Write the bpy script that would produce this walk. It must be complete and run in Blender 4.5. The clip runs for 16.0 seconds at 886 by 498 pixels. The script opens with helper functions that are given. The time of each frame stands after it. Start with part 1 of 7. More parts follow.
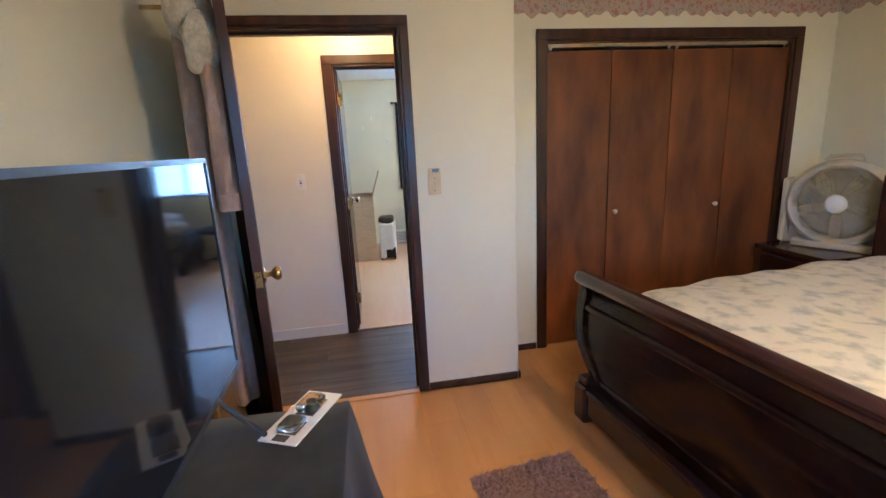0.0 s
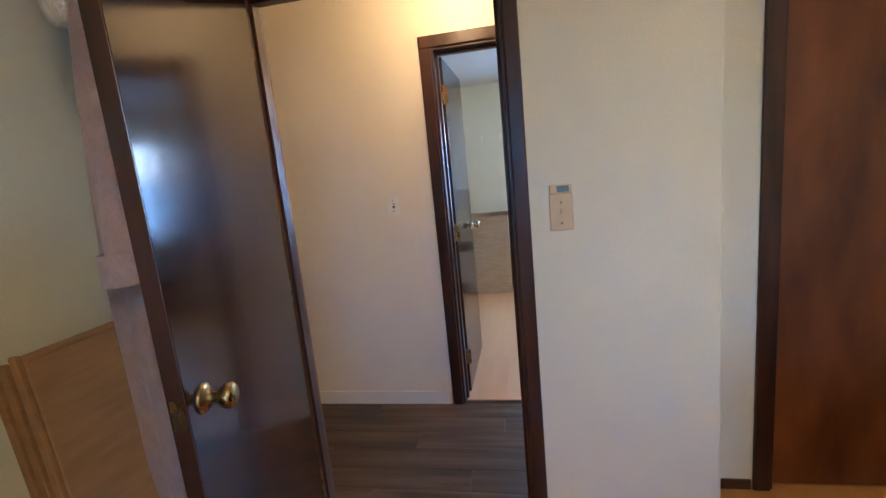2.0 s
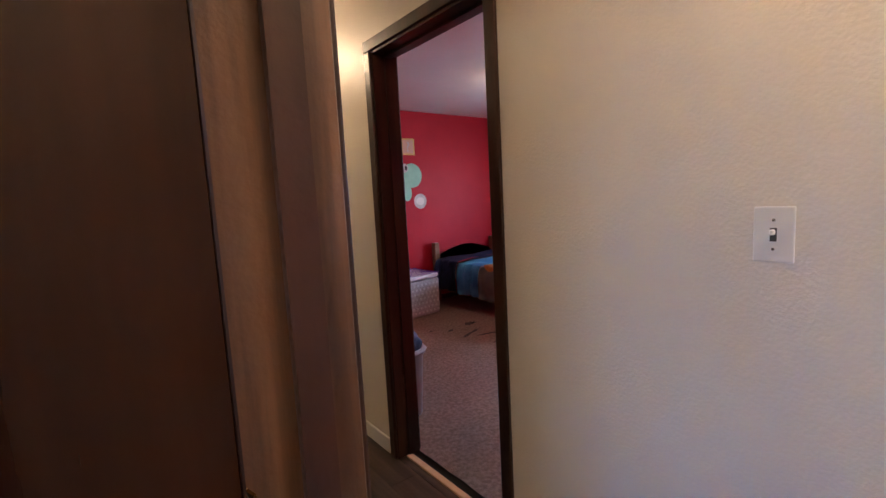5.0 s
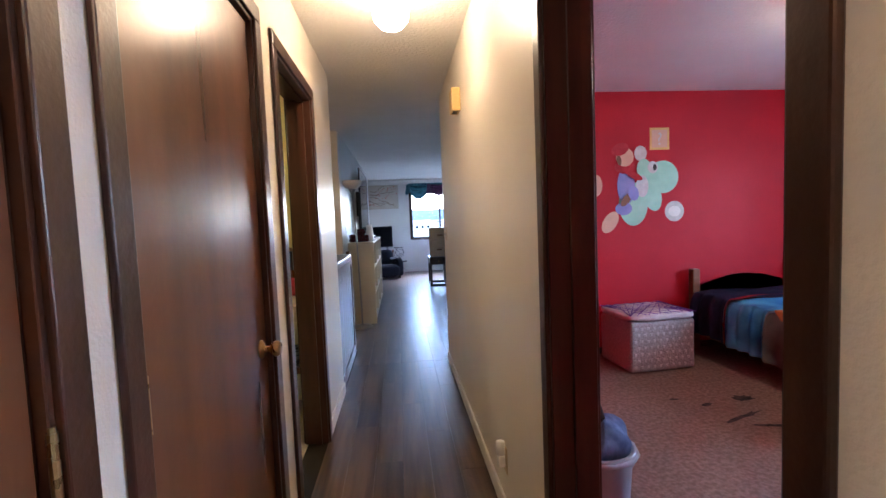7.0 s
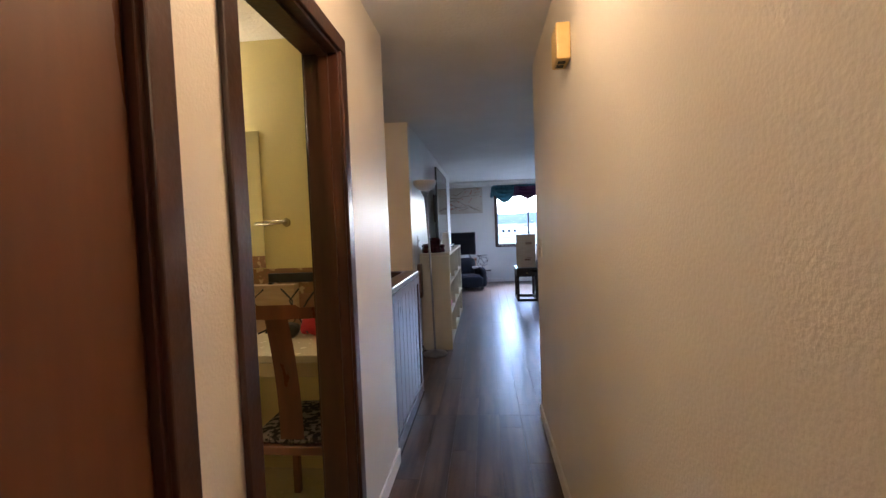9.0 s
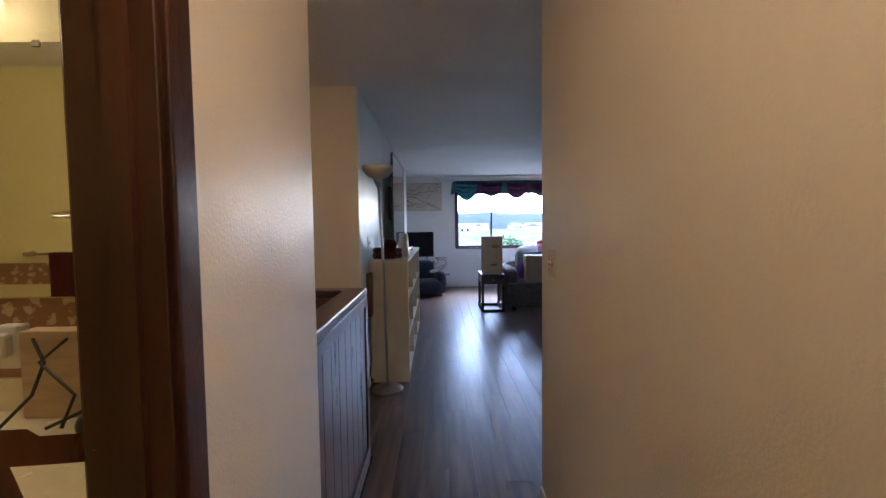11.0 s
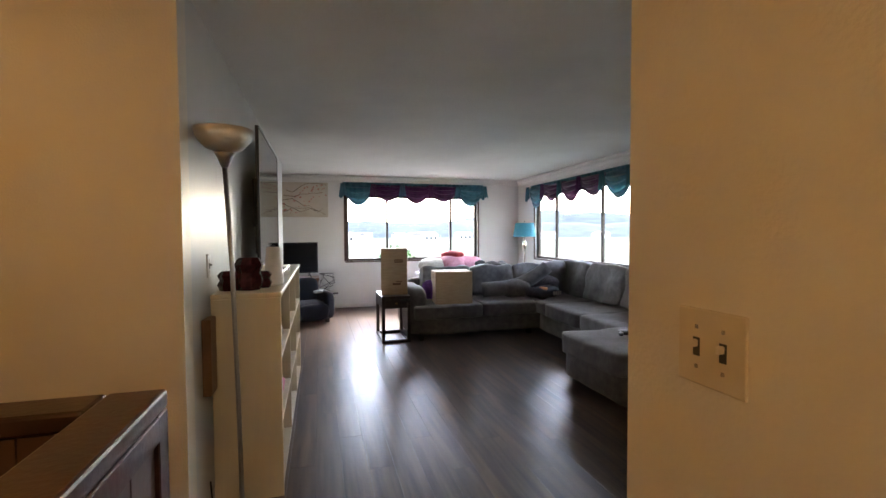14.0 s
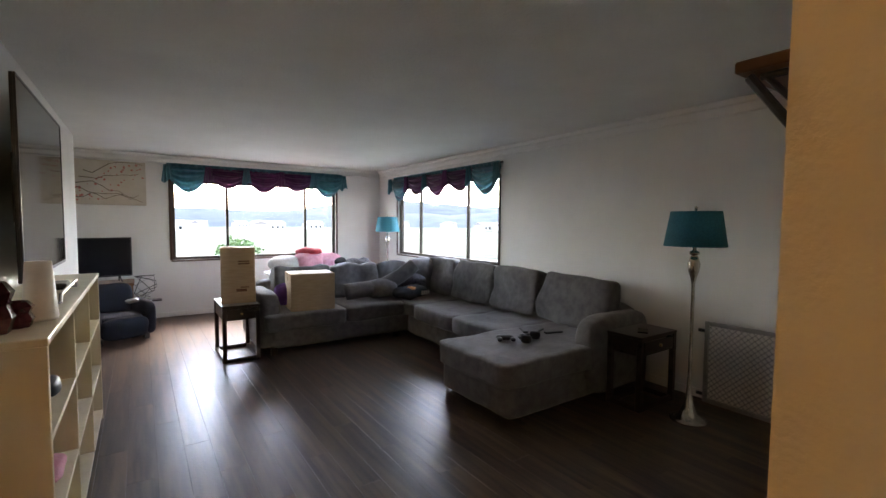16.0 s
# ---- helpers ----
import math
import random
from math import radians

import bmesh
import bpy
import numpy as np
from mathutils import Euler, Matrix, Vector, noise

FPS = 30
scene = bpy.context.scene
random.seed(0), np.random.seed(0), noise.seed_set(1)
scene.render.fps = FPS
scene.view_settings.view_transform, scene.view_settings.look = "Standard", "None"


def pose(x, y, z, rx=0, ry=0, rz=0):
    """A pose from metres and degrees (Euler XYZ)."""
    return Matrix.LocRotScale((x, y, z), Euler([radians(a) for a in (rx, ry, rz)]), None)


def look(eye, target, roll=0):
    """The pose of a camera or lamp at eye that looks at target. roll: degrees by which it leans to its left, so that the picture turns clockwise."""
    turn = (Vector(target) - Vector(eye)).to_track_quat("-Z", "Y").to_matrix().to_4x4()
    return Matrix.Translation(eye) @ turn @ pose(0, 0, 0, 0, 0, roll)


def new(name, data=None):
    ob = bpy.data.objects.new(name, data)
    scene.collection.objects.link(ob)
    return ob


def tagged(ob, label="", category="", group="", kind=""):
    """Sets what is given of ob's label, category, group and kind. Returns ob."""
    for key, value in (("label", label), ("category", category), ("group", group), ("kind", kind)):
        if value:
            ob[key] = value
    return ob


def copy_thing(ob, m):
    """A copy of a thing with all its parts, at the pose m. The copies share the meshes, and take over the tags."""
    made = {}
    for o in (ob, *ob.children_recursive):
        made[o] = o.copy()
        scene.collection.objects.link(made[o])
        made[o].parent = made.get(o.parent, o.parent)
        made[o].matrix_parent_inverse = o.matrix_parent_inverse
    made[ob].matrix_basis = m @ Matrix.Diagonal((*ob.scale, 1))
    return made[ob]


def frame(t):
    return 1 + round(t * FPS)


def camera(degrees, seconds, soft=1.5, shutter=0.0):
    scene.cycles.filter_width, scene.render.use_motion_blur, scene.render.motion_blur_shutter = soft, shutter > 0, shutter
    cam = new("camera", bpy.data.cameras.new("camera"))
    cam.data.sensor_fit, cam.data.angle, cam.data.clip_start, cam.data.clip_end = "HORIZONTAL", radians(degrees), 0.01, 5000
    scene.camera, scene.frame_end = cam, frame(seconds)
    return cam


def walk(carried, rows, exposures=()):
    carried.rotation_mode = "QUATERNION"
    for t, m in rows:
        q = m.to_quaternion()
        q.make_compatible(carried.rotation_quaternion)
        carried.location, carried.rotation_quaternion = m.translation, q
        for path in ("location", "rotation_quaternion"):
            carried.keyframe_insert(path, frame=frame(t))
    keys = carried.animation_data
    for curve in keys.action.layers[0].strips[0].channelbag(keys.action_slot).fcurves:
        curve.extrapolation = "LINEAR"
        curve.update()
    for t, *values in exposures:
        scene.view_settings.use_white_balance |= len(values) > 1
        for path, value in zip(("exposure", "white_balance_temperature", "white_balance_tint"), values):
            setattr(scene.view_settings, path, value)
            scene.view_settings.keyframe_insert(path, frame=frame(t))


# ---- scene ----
cam = camera(89.6, 16.0)
PATH = [
    (0, (-2.553, 1.922, 1.426), (-0.629, 1.611, 0.977), -2.9),
    (0.5, (-2.344, 1.789, 1.422), (-0.394, 1.671, 0.993), -3.5),
    (1, (-2.063, 1.752, 1.41), (-0.103, 1.687, 1.018), -4.2),
    (1.5, (-1.804, 1.714, 1.39), (0.157, 1.81, 1.011), -5.3),
    (2, (-1.561, 1.668, 1.392), (0.373, 2.041, 1.045), -5.6),
    (2.5, (-1.319, 1.713, 1.378), (0.595, 2.206, 1.073), -5.5),
    (3, (-1.08, 1.773, 1.37), (0.827, 2.297, 1.075), -5.5),
    (3.5, (-0.862, 1.802, 1.344), (0.938, 2.638, 1.097), -4.0),
    (4, (-0.628, 1.864, 1.355), (0.952, 3.055, 1.065), -3.8),
    (4.2, (-0.548, 1.911, 1.361), (0.965, 3.191, 1.093), -3.8),
    (5.2, (-0.12, 2.15, 1.32), (1.0, 3.8, 1.09), -2.7),
    (6.3, (0.302, 2.578, 1.283), (0.896, 4.478, 1.088), -1.5),
    (6.5, (0.35, 2.645, 1.283), (0.886, 4.564, 1.112), -1.8),
    (7, (0.48, 2.795, 1.298), (0.671, 4.782, 1.171), -2.3),
    (7.5, (0.524, 2.966, 1.286), (0.498, 4.961, 1.146), -2.3),
    (8, (0.518, 3.197, 1.324), (0.426, 5.192, 1.208), -2.6),
    (8.5, (0.522, 3.463, 1.318), (0.396, 5.456, 1.204), -2.7),
    (9, (0.539, 3.767, 1.337), (0.347, 5.756, 1.242), -2.2),
    (9.5, (0.503, 4.043, 1.339), (0.354, 6.035, 1.249), -1.7),
    (10, (0.472, 4.299, 1.345), (0.392, 6.295, 1.254), -1.7),
    (12.3, (0.345, 5.413, 1.356), (0.459, 7.406, 1.227), -0.6),
    (12.5, (0.35, 5.51, 1.345), (0.485, 7.502, 1.223), -1.0),
    (13, (0.33, 5.738, 1.354), (0.615, 7.716, 1.267), -0.4),
    (13.5, (0.305, 5.963, 1.355), (0.757, 7.909, 1.261), -0.5),
    (14, (0.337, 6.175, 1.358), (0.869, 8.102, 1.286), -0.3),
    (14.5, (0.355, 6.363, 1.353), (0.971, 8.264, 1.278), 0.4),
    (15, (0.363, 6.53, 1.392), (1.174, 8.356, 1.313), 0.1),
    (15.5, (0.368, 6.632, 1.412), (1.388, 8.349, 1.311), -0.2),
    (16, (0.392, 6.712, 1.436), (1.516, 8.362, 1.319), 0.4),
]
EXPOSURES = [(0, 1.85, 6400, 14), (2.5, 1.46, 6200, 15), (4.2, 1.52, 6000, 17), (6.3, 1.95, 5150, 19), (7.2, 2.12, 5300, 19), (8.5, 2.05, 5550, 20), (10.2, 1.6, 5500, 20), (12.5, 1.82, 6900, 21), (13.0, 2.08, 7500, 20), (16, 1.88, 7800, 19)]
walk(cam, [(t, look(eye, target, roll)) for t, eye, target, roll in PATH], EXPOSURES)

# ---- world, daylight, lamps ----
world = bpy.data.worlds.new("overcast_sky")
scene.world = world
world.use_nodes = True
wn = world.node_tree
sky = wn.nodes.new("ShaderNodeTexSky")
sky.sky_type, sky.sun_disc = "NISHITA", False
sky.sun_elevation, sky.sun_rotation = radians(55), radians(20)
sky.dust_density, sky.air_density, sky.ozone_density = 1.0, 1.0, 1.0
wn.links.new(sky.outputs[0], wn.nodes["Background"].inputs[0])
wn.nodes["Background"].inputs[1].default_value = 0.95

sun = new("sun", bpy.data.lights.new("sun", "SUN"))
sun.data.energy, sun.data.angle, sun.data.color = 1.2, radians(20), (1.0, 0.96, 0.9)
sun.matrix_world = pose(0, 0, 20, 50, 0, 160)


def window_light(name, m, w, h, watts, colour=(0.86, 0.93, 1.0)):
    lamp = new(name, bpy.data.lights.new(name, "AREA"))
    lamp.data.shape, lamp.data.size, lamp.data.size_y = "RECTANGLE", w, h
    lamp.data.energy, lamp.data.color = watts, colour
    lamp.matrix_world = m
    return lamp


BED_W, BOX_W, RED_W = 1.2, 30, 10
# Weak blue fill at a bedroom window that is added out of view.
window_light("fill_light_bedroom_window", pose(-3.70, 1.0, 1.45, 90, 0, -90), 1.5, 1.1, BED_W, (0.34, 0.60, 1.0))
window_light("sky_light_box_room_window", pose(4.50, 0.55, 1.48, 90, 0, 90), 1.4, 1.15, BOX_W, (0.24, 0.52, 1.0))
# Fill for the red bedroom, set at an added window out of view.
window_light("fill_light_red_room_window", pose(5.30, 4.4, 1.5, 90, 0, 90), 1.2, 1.1, RED_W)

HALL_LAMP, BATH_LAMP, RED_LAMP, KITCHEN_LAMP = 19, 9, 6.5, 22
SPARE_LAMP, STAIR_LAMP = 20, 5.5
BED_FILL_LAMP = 46

# ---- materials ----
MATS = {}


def mat(name, a, b=None, rough=0.6, scale=(8, 8, 8), metal=0.0, bump=0.0, bump_scale=80.0, detail=4.0, coat=0.0,
        per_piece=0.0, large=0.12, spread=(0.35, 0.65), sheen=0.0, rough_var=0.08, spec=0.5):
    """A surface that varies between colours a and b at two scales, with fine relief."""
    m = bpy.data.materials.new(name)
    m.use_nodes = True
    nt = m.node_tree
    N, Lk = nt.nodes, nt.links
    p = N["Principled BSDF"]
    b = b or tuple(v * 0.86 for v in a)
    tc = N.new("ShaderNodeTexCoord")
    mp = N.new("ShaderNodeMapping")
    mp.inputs["Scale"].default_value = scale
    Lk.new(tc.outputs["Object"], mp.inputs[0])
    if per_piece:
        oi = N.new("ShaderNodeObjectInfo")
        mul = N.new("ShaderNodeVectorMath")
        mul.operation = "MULTIPLY"
        mul.inputs[1].default_value = (37.0, 91.0, 53.0)
        cmb = N.new("ShaderNodeCombineXYZ")
        for k in range(3):
            Lk.new(oi.outputs["Random"], cmb.inputs[k])
        Lk.new(cmb.outputs[0], mul.inputs[0])
        Lk.new(mul.outputs[0], mp.inputs["Location"])
    n1 = N.new("ShaderNodeTexNoise")
    n1.inputs["Scale"].default_value, n1.inputs["Detail"].default_value = 1.0, detail
    Lk.new(mp.outputs[0], n1.inputs["Vector"])
    rp = N.new("ShaderNodeValToRGB")
    rp.color_ramp.elements[0].position, rp.color_ramp.elements[1].position = spread
    rp.color_ramp.elements[0].color, rp.color_ramp.elements[1].color = (*a, 1), (*b, 1)
    Lk.new(n1.outputs["Fac"], rp.inputs[0])
    n2 = N.new("ShaderNodeTexNoise")
    n2.inputs["Scale"].default_value, n2.inputs["Detail"].default_value = 1.3, 3.0
    Lk.new(tc.outputs["Object"], n2.inputs["Vector"])
    mr = N.new("ShaderNodeMapRange")
    mr.inputs["To Min"].default_value, mr.inputs["To Max"].default_value = 1 - large, 1 + large
    Lk.new(n2.outputs["Fac"], mr.inputs["Value"])
    out = mr.outputs[0]
    if per_piece:
        m2 = N.new("ShaderNodeMapRange")
        m2.inputs["To Min"].default_value, m2.inputs["To Max"].default_value = 1 - per_piece, 1 + per_piece
        Lk.new(oi.outputs["Random"], m2.inputs["Value"])
        mm = N.new("ShaderNodeMath")
        mm.operation = "MULTIPLY"
        Lk.new(out, mm.inputs[0]), Lk.new(m2.outputs[0], mm.inputs[1])
        out = mm.outputs[0]
    vm = N.new("ShaderNodeVectorMath")
    vm.operation = "SCALE"
    Lk.new(rp.outputs[0], vm.inputs[0]), Lk.new(out, vm.inputs["Scale"])
    Lk.new(vm.outputs[0], p.inputs["Base Color"])
    rr = N.new("ShaderNodeMapRange")
    rr.inputs["To Min"].default_value, rr.inputs["To Max"].default_value = max(0.02, rough - rough_var), min(1, rough + rough_var)
    Lk.new(n1.outputs["Fac"], rr.inputs["Value"])
    Lk.new(rr.outputs[0], p.inputs["Roughness"])
    p.inputs["Metallic"].default_value = metal
    p.inputs["Coat Weight"].default_value = coat
    p.inputs["Coat Roughness"].default_value = 0.22
    p.inputs["Specular IOR Level"].default_value = spec
    if sheen:
        p.inputs["Sheen Weight"].default_value = sheen
    if bump:
        n3 = N.new("ShaderNodeTexNoise")
        n3.inputs["Scale"].default_value, n3.inputs["Detail"].default_value = bump_scale, 3.0
        Lk.new(tc.outputs["Object"], n3.inputs["Vector"])
        bp = N.new("ShaderNodeBump")
        bp.inputs["Strength"].default_value, bp.inputs["Distance"].default_value = bump, 0.01
        Lk.new(n3.outputs["Fac"], bp.inputs["Height"])
        Lk.new(bp.outputs[0], p.inputs["Normal"])
    MATS[name] = m
    return m


def glow(name, colour, strength):
    m = bpy.data.materials.new(name)
    m.use_nodes = True
    p = m.node_tree.nodes["Principled BSDF"]
    p.inputs["Base Color"].default_value = (0.8, 0.8, 0.8, 1)
    p.inputs["Emission Color"].default_value = (*colour, 1)
    p.inputs["Emission Strength"].default_value = strength
    return m


def clear_glass(name, tint=(1, 1, 1), rough=0.0, ior=1.45):
    m = bpy.data.materials.new(name)
    m.use_nodes = True
    p = m.node_tree.nodes["Principled BSDF"]
    p.inputs["Base Color"].default_value = (*tint, 1)
    p.inputs["Transmission Weight"].default_value = 1
    p.inputs["Roughness"].default_value = rough
    p.inputs["IOR"].default_value = ior
    return m


def flower_border(name, ground, petals, leaf, size):
    """Printed wallpaper border: blossoms and leaves on a pale ground."""
    m = bpy.data.materials.new(name)
    m.use_nodes = True
    nt = m.node_tree
    N, Lk = nt.nodes, nt.links
    tc = N.new("ShaderNodeTexCoord")
    wob = N.new("ShaderNodeTexNoise")
    wob.inputs["Scale"].default_value = size * 2
    add = N.new("ShaderNodeVectorMath")
    add.operation = "MULTIPLY_ADD"
    add.inputs[1].default_value = (0.05, 0.05, 0.05)
    Lk.new(tc.outputs["Object"], wob.inputs["Vector"])
    Lk.new(wob.outputs["Color"], add.inputs[0]), Lk.new(tc.outputs["Object"], add.inputs[2])
    cols = []
    for sc, lo, hi in ((size, 0.30, 0.42), (size * 1.7, 0.22, 0.34)):
        v = N.new("ShaderNodeTexVoronoi")
        v.inputs["Scale"].default_value = sc
        Lk.new(add.outputs[0], v.inputs["Vector"])
        r = N.new("ShaderNodeMapRange")
        r.inputs["From Min"].default_value, r.inputs["From Max"].default_value = hi, lo
        Lk.new(v.outputs["Distance"], r.inputs["Value"])
        cols.append(r.outputs[0])
    last = None
    for fac, colour in ((cols[1], leaf), (cols[0], petals)):
        mx = N.new("ShaderNodeMixRGB")
        mx.inputs[2].default_value = (*colour, 1)
        if last is None:
            mx.inputs[1].default_value = (*ground, 1)
        else:
            Lk.new(last, mx.inputs[1])
        Lk.new(fac, mx.inputs[0])
        last = mx.outputs[0]
    p = N["Principled BSDF"]
    Lk.new(last, p.inputs["Base Color"])
    p.inputs["Roughness"].default_value = 0.7
    return m


WALL_CREAM = mat("cream_wall_paint", (0.73, 0.71, 0.56), (0.70, 0.68, 0.53), 0.55, (2, 2, 2), bump=0.10, bump_scale=110, large=0.04)
WALL_HALL = mat("eggshell_hall_paint", (0.76, 0.70, 0.60), (0.73, 0.67, 0.57), 0.34, (2, 2, 2), bump=0.2, bump_scale=120, large=0.03)
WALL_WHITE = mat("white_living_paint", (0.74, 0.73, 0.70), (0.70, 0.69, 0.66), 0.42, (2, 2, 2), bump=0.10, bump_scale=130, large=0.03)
# The white living paint again, with shade mixed into its colour and more gloss.
WALL_GLOSS_SHADED = mat("shaded_semi_gloss_living_paint", (0.64, 0.63, 0.60), (0.60, 0.59, 0.56), 0.33, (2, 2, 2), bump=0.06, bump_scale=60, large=0.03)
WALL_RED = mat("red_wall_paint", (0.50, 0.010, 0.022), (0.44, 0.008, 0.018), 0.55, (2, 2, 2), bump=0.2, bump_scale=90, large=0.05, spec=0.25)
WALL_YELLOW = mat("pale_yellow_bath_paint", (0.70, 0.62, 0.30), (0.66, 0.58, 0.27), 0.5, (2, 2, 2), bump=0.15, bump_scale=90, large=0.04)
CEILING = mat("ceiling_paint", (0.80, 0.79, 0.76), (0.77, 0.76, 0.73), 0.8, (3, 3, 3), bump=0.5, bump_scale=45, large=0.04)
DARK_WOOD = mat("dark_stained_trim", (0.024, 0.0085, 0.005), (0.062, 0.021, 0.011), 0.32, (14, 14, 1.4), bump=0.10, bump_scale=60, detail=8, coat=0.12, spec=0.4)
DOOR_WOOD = mat("dark_veneer_door", (0.013, 0.004, 0.002), (0.046, 0.013, 0.005), 0.14, (7, 7, 0.7), bump=0.03, bump_scale=22, detail=9, coat=0.0, large=0.25, spec=0.36, rough_var=0.04)
HALL_DOOR = mat("reddish_veneer_door", (0.095, 0.033, 0.014), (0.175, 0.068, 0.029), 0.30, (7, 7, 0.7), bump=0.06, bump_scale=22, detail=9, coat=0.05, large=0.3, spec=0.4)
CLOSET_WOOD = mat("brown_birch_veneer", (0.068, 0.019, 0.0065), (0.235, 0.075, 0.023), 0.40, (5.5, 5.5, 1.9), bump=0.04, bump_scale=30, detail=8, coat=0.15, large=0.35, per_piece=0.12, spread=(0.3, 0.74), spec=0.35)
EDGE_WOOD = mat("worn_oak_edge", (0.075, 0.030, 0.012), (0.17, 0.075, 0.030), 0.42, (34, 34, 1.8), detail=8, spread=(0.42, 0.6), bump=0.1, bump_scale=90)
PLANK_DARK = mat("dark_laminate_plank", (0.030, 0.017, 0.011), (0.120, 0.074, 0.048), 0.33, (19, 1.3, 9), bump=0.10, bump_scale=60, detail=9, per_piece=0.20, large=0.3, spread=(0.36, 0.66), rough_var=0.10)
PLANK_OAK = mat("honey_oak_laminate", (0.56, 0.25, 0.075), (0.62, 0.29, 0.095), 0.36, (1.0, 11, 9), rough_var=0.02, bump=0.02, bump_scale=60, detail=6, per_piece=0.03, large=0.07)
PLANK_PALE = mat("pale_oak_laminate", (0.60, 0.36, 0.20), (0.65, 0.40, 0.23), 0.36, (1.0, 11, 9), rough_var=0.02, bump=0.02, bump_scale=60, detail=6, per_piece=0.025, large=0.05)
UNDERLAY = mat("dark_floor_joint", (0.012, 0.009, 0.007), rough=0.9)
UNDER_OAK = mat("brown_floor_joint", (0.46, 0.26, 0.11), rough=0.9)
CARPET = mat("worn_brown_carpet", (0.20, 0.125, 0.085), (0.33, 0.22, 0.16), 0.97, (45, 45, 45), bump=0.9, bump_scale=160, detail=6, large=0.35)
STAIN = mat("carpet_stain", (0.025, 0.018, 0.016), (0.09, 0.06, 0.05), 0.97, (30, 30, 30), bump=0.8, bump_scale=160)
WHITE_TRIM = mat("white_painted_trim", (0.74, 0.72, 0.68), (0.69, 0.67, 0.63), 0.4, (6, 6, 6), large=0.05)
BRASS = mat("aged_brass", (0.46, 0.32, 0.14), (0.30, 0.19, 0.08), 0.28, (30, 30, 30), metal=1.0)
CHROME = mat("satin_nickel", (0.62, 0.58, 0.52), (0.48, 0.44, 0.38), 0.22, (20, 20, 20), metal=1.0)
STEEL = mat("brushed_silver", (0.42, 0.42, 0.43), (0.34, 0.34, 0.35), 0.32, (20, 20, 3), metal=1.0)
BLACK = mat("black_plastic", (0.014, 0.014, 0.015), (0.022, 0.022, 0.024), 0.35, (20, 20, 20), bump=0.05, bump_scale=300)
SCREEN = mat("dark_glossy_screen", (0.006, 0.006, 0.008), (0.008, 0.008, 0.010), 0.06, (3, 3, 3), rough_var=0.02, large=0.05, spec=0.22)
ALMOND = mat("almond_plastic", (0.66, 0.52, 0.30), (0.60, 0.47, 0.27), 0.35, (20, 20, 20))
WHITE_PLASTIC = mat("white_plastic", (0.78, 0.76, 0.72), (0.72, 0.70, 0.66), 0.3, (20, 20, 20))
CARDBOARD = mat("brown_cardboard", (0.27, 0.145, 0.058), (0.33, 0.18, 0.075), 0.8, (10, 10, 60), bump=0.08, bump_scale=200, large=0.12)
CARDBOARD_PALE = mat("pale_cardboard", (0.46, 0.33, 0.21), (0.53, 0.39, 0.26), 0.8, (10, 10, 60), bump=0.06, bump_scale=200, large=0.1)
TAPE = mat("packing_tape", (0.50, 0.37, 0.22), (0.46, 0.33, 0.19), 0.25, (20, 20, 20))
INK = mat("printed_dark_ink", (0.04, 0.035, 0.03), rough=0.7)
BROWN_INK = mat("printed_brown_ink", (0.20, 0.10, 0.05), rough=0.7)
MAHOGANY = mat("mahogany_lacquer", (0.016, 0.005, 0.005), (0.045, 0.013, 0.010), 0.22, (3, 3, 20), detail=8, coat=0.6, large=0.2)
QUILT = mat("cream_floral_quilt", (0.62, 0.56, 0.42), (0.36, 0.35, 0.28), 0.9, (13, 13, 13), bump=0.5, bump_scale=28, spread=(0.48, 0.66), sheen=0.2)
PINK_RUG = mat("dusty_pink_shag", (0.34, 0.19, 0.15), (0.52, 0.33, 0.28), 0.98, (60, 60, 60), bump=1.0, bump_scale=120)
PINK_ROBE = mat("dusty_pink_fleece", (0.56, 0.39, 0.32), (0.64, 0.46, 0.39), 0.95, (30, 30, 30), bump=0.5, bump_scale=150, sheen=0.4)
CREAM_FLEECE = mat("cream_sherpa", (0.55, 0.50, 0.40), (0.42, 0.38, 0.30), 0.97, (40, 40, 40), bump=1.0, bump_scale=90, sheen=0.3)
GREY_CLOTH = mat("charcoal_grey_cloth", (0.040, 0.040, 0.038), (0.062, 0.061, 0.058), 0.75, (20, 20, 20), bump=0.2, bump_scale=400, sheen=0.2)
FAN_PLASTIC = mat("beige_fan_plastic", (0.50, 0.45, 0.36), (0.56, 0.51, 0.42), 0.4, (20, 20, 20))
SOFA = mat("grey_brushed_upholstery", (0.085, 0.078, 0.076), (0.135, 0.125, 0.122), 0.9, (14, 14, 14), bump=0.35, bump_scale=60, sheen=0.25, large=0.2)
SOFA_DARK = mat("dark_grey_knit", (0.045, 0.04, 0.04), (0.16, 0.15, 0.15), 0.9, (60, 60, 60), bump=0.3, bump_scale=200)
BLACK_CLOTH = mat("black_printed_cloth", (0.014, 0.013, 0.015), (0.03, 0.03, 0.032), 0.85, (20, 20, 20), bump=0.3, bump_scale=100)
ESPRESSO = mat("espresso_wood", (0.020, 0.012, 0.009), (0.042, 0.024, 0.017), 0.3, (4, 20, 20), detail=7, coat=0.3)
SHELF_CREAM = mat("cream_painted_shelf", (0.66, 0.58, 0.42), (0.60, 0.52, 0.37), 0.35, (8, 8, 2), large=0.08)
TEAL = mat("teal_lampshade", (0.012, 0.16, 0.21), (0.02, 0.20, 0.26), 0.8, (80, 80, 80), bump=0.2, bump_scale=300)
TEAL_SHEER = mat("teal_satin", (0.035, 0.17, 0.22), (0.08, 0.28, 0.33), 0.4, (12, 12, 3), sheen=0.3, large=0.3)
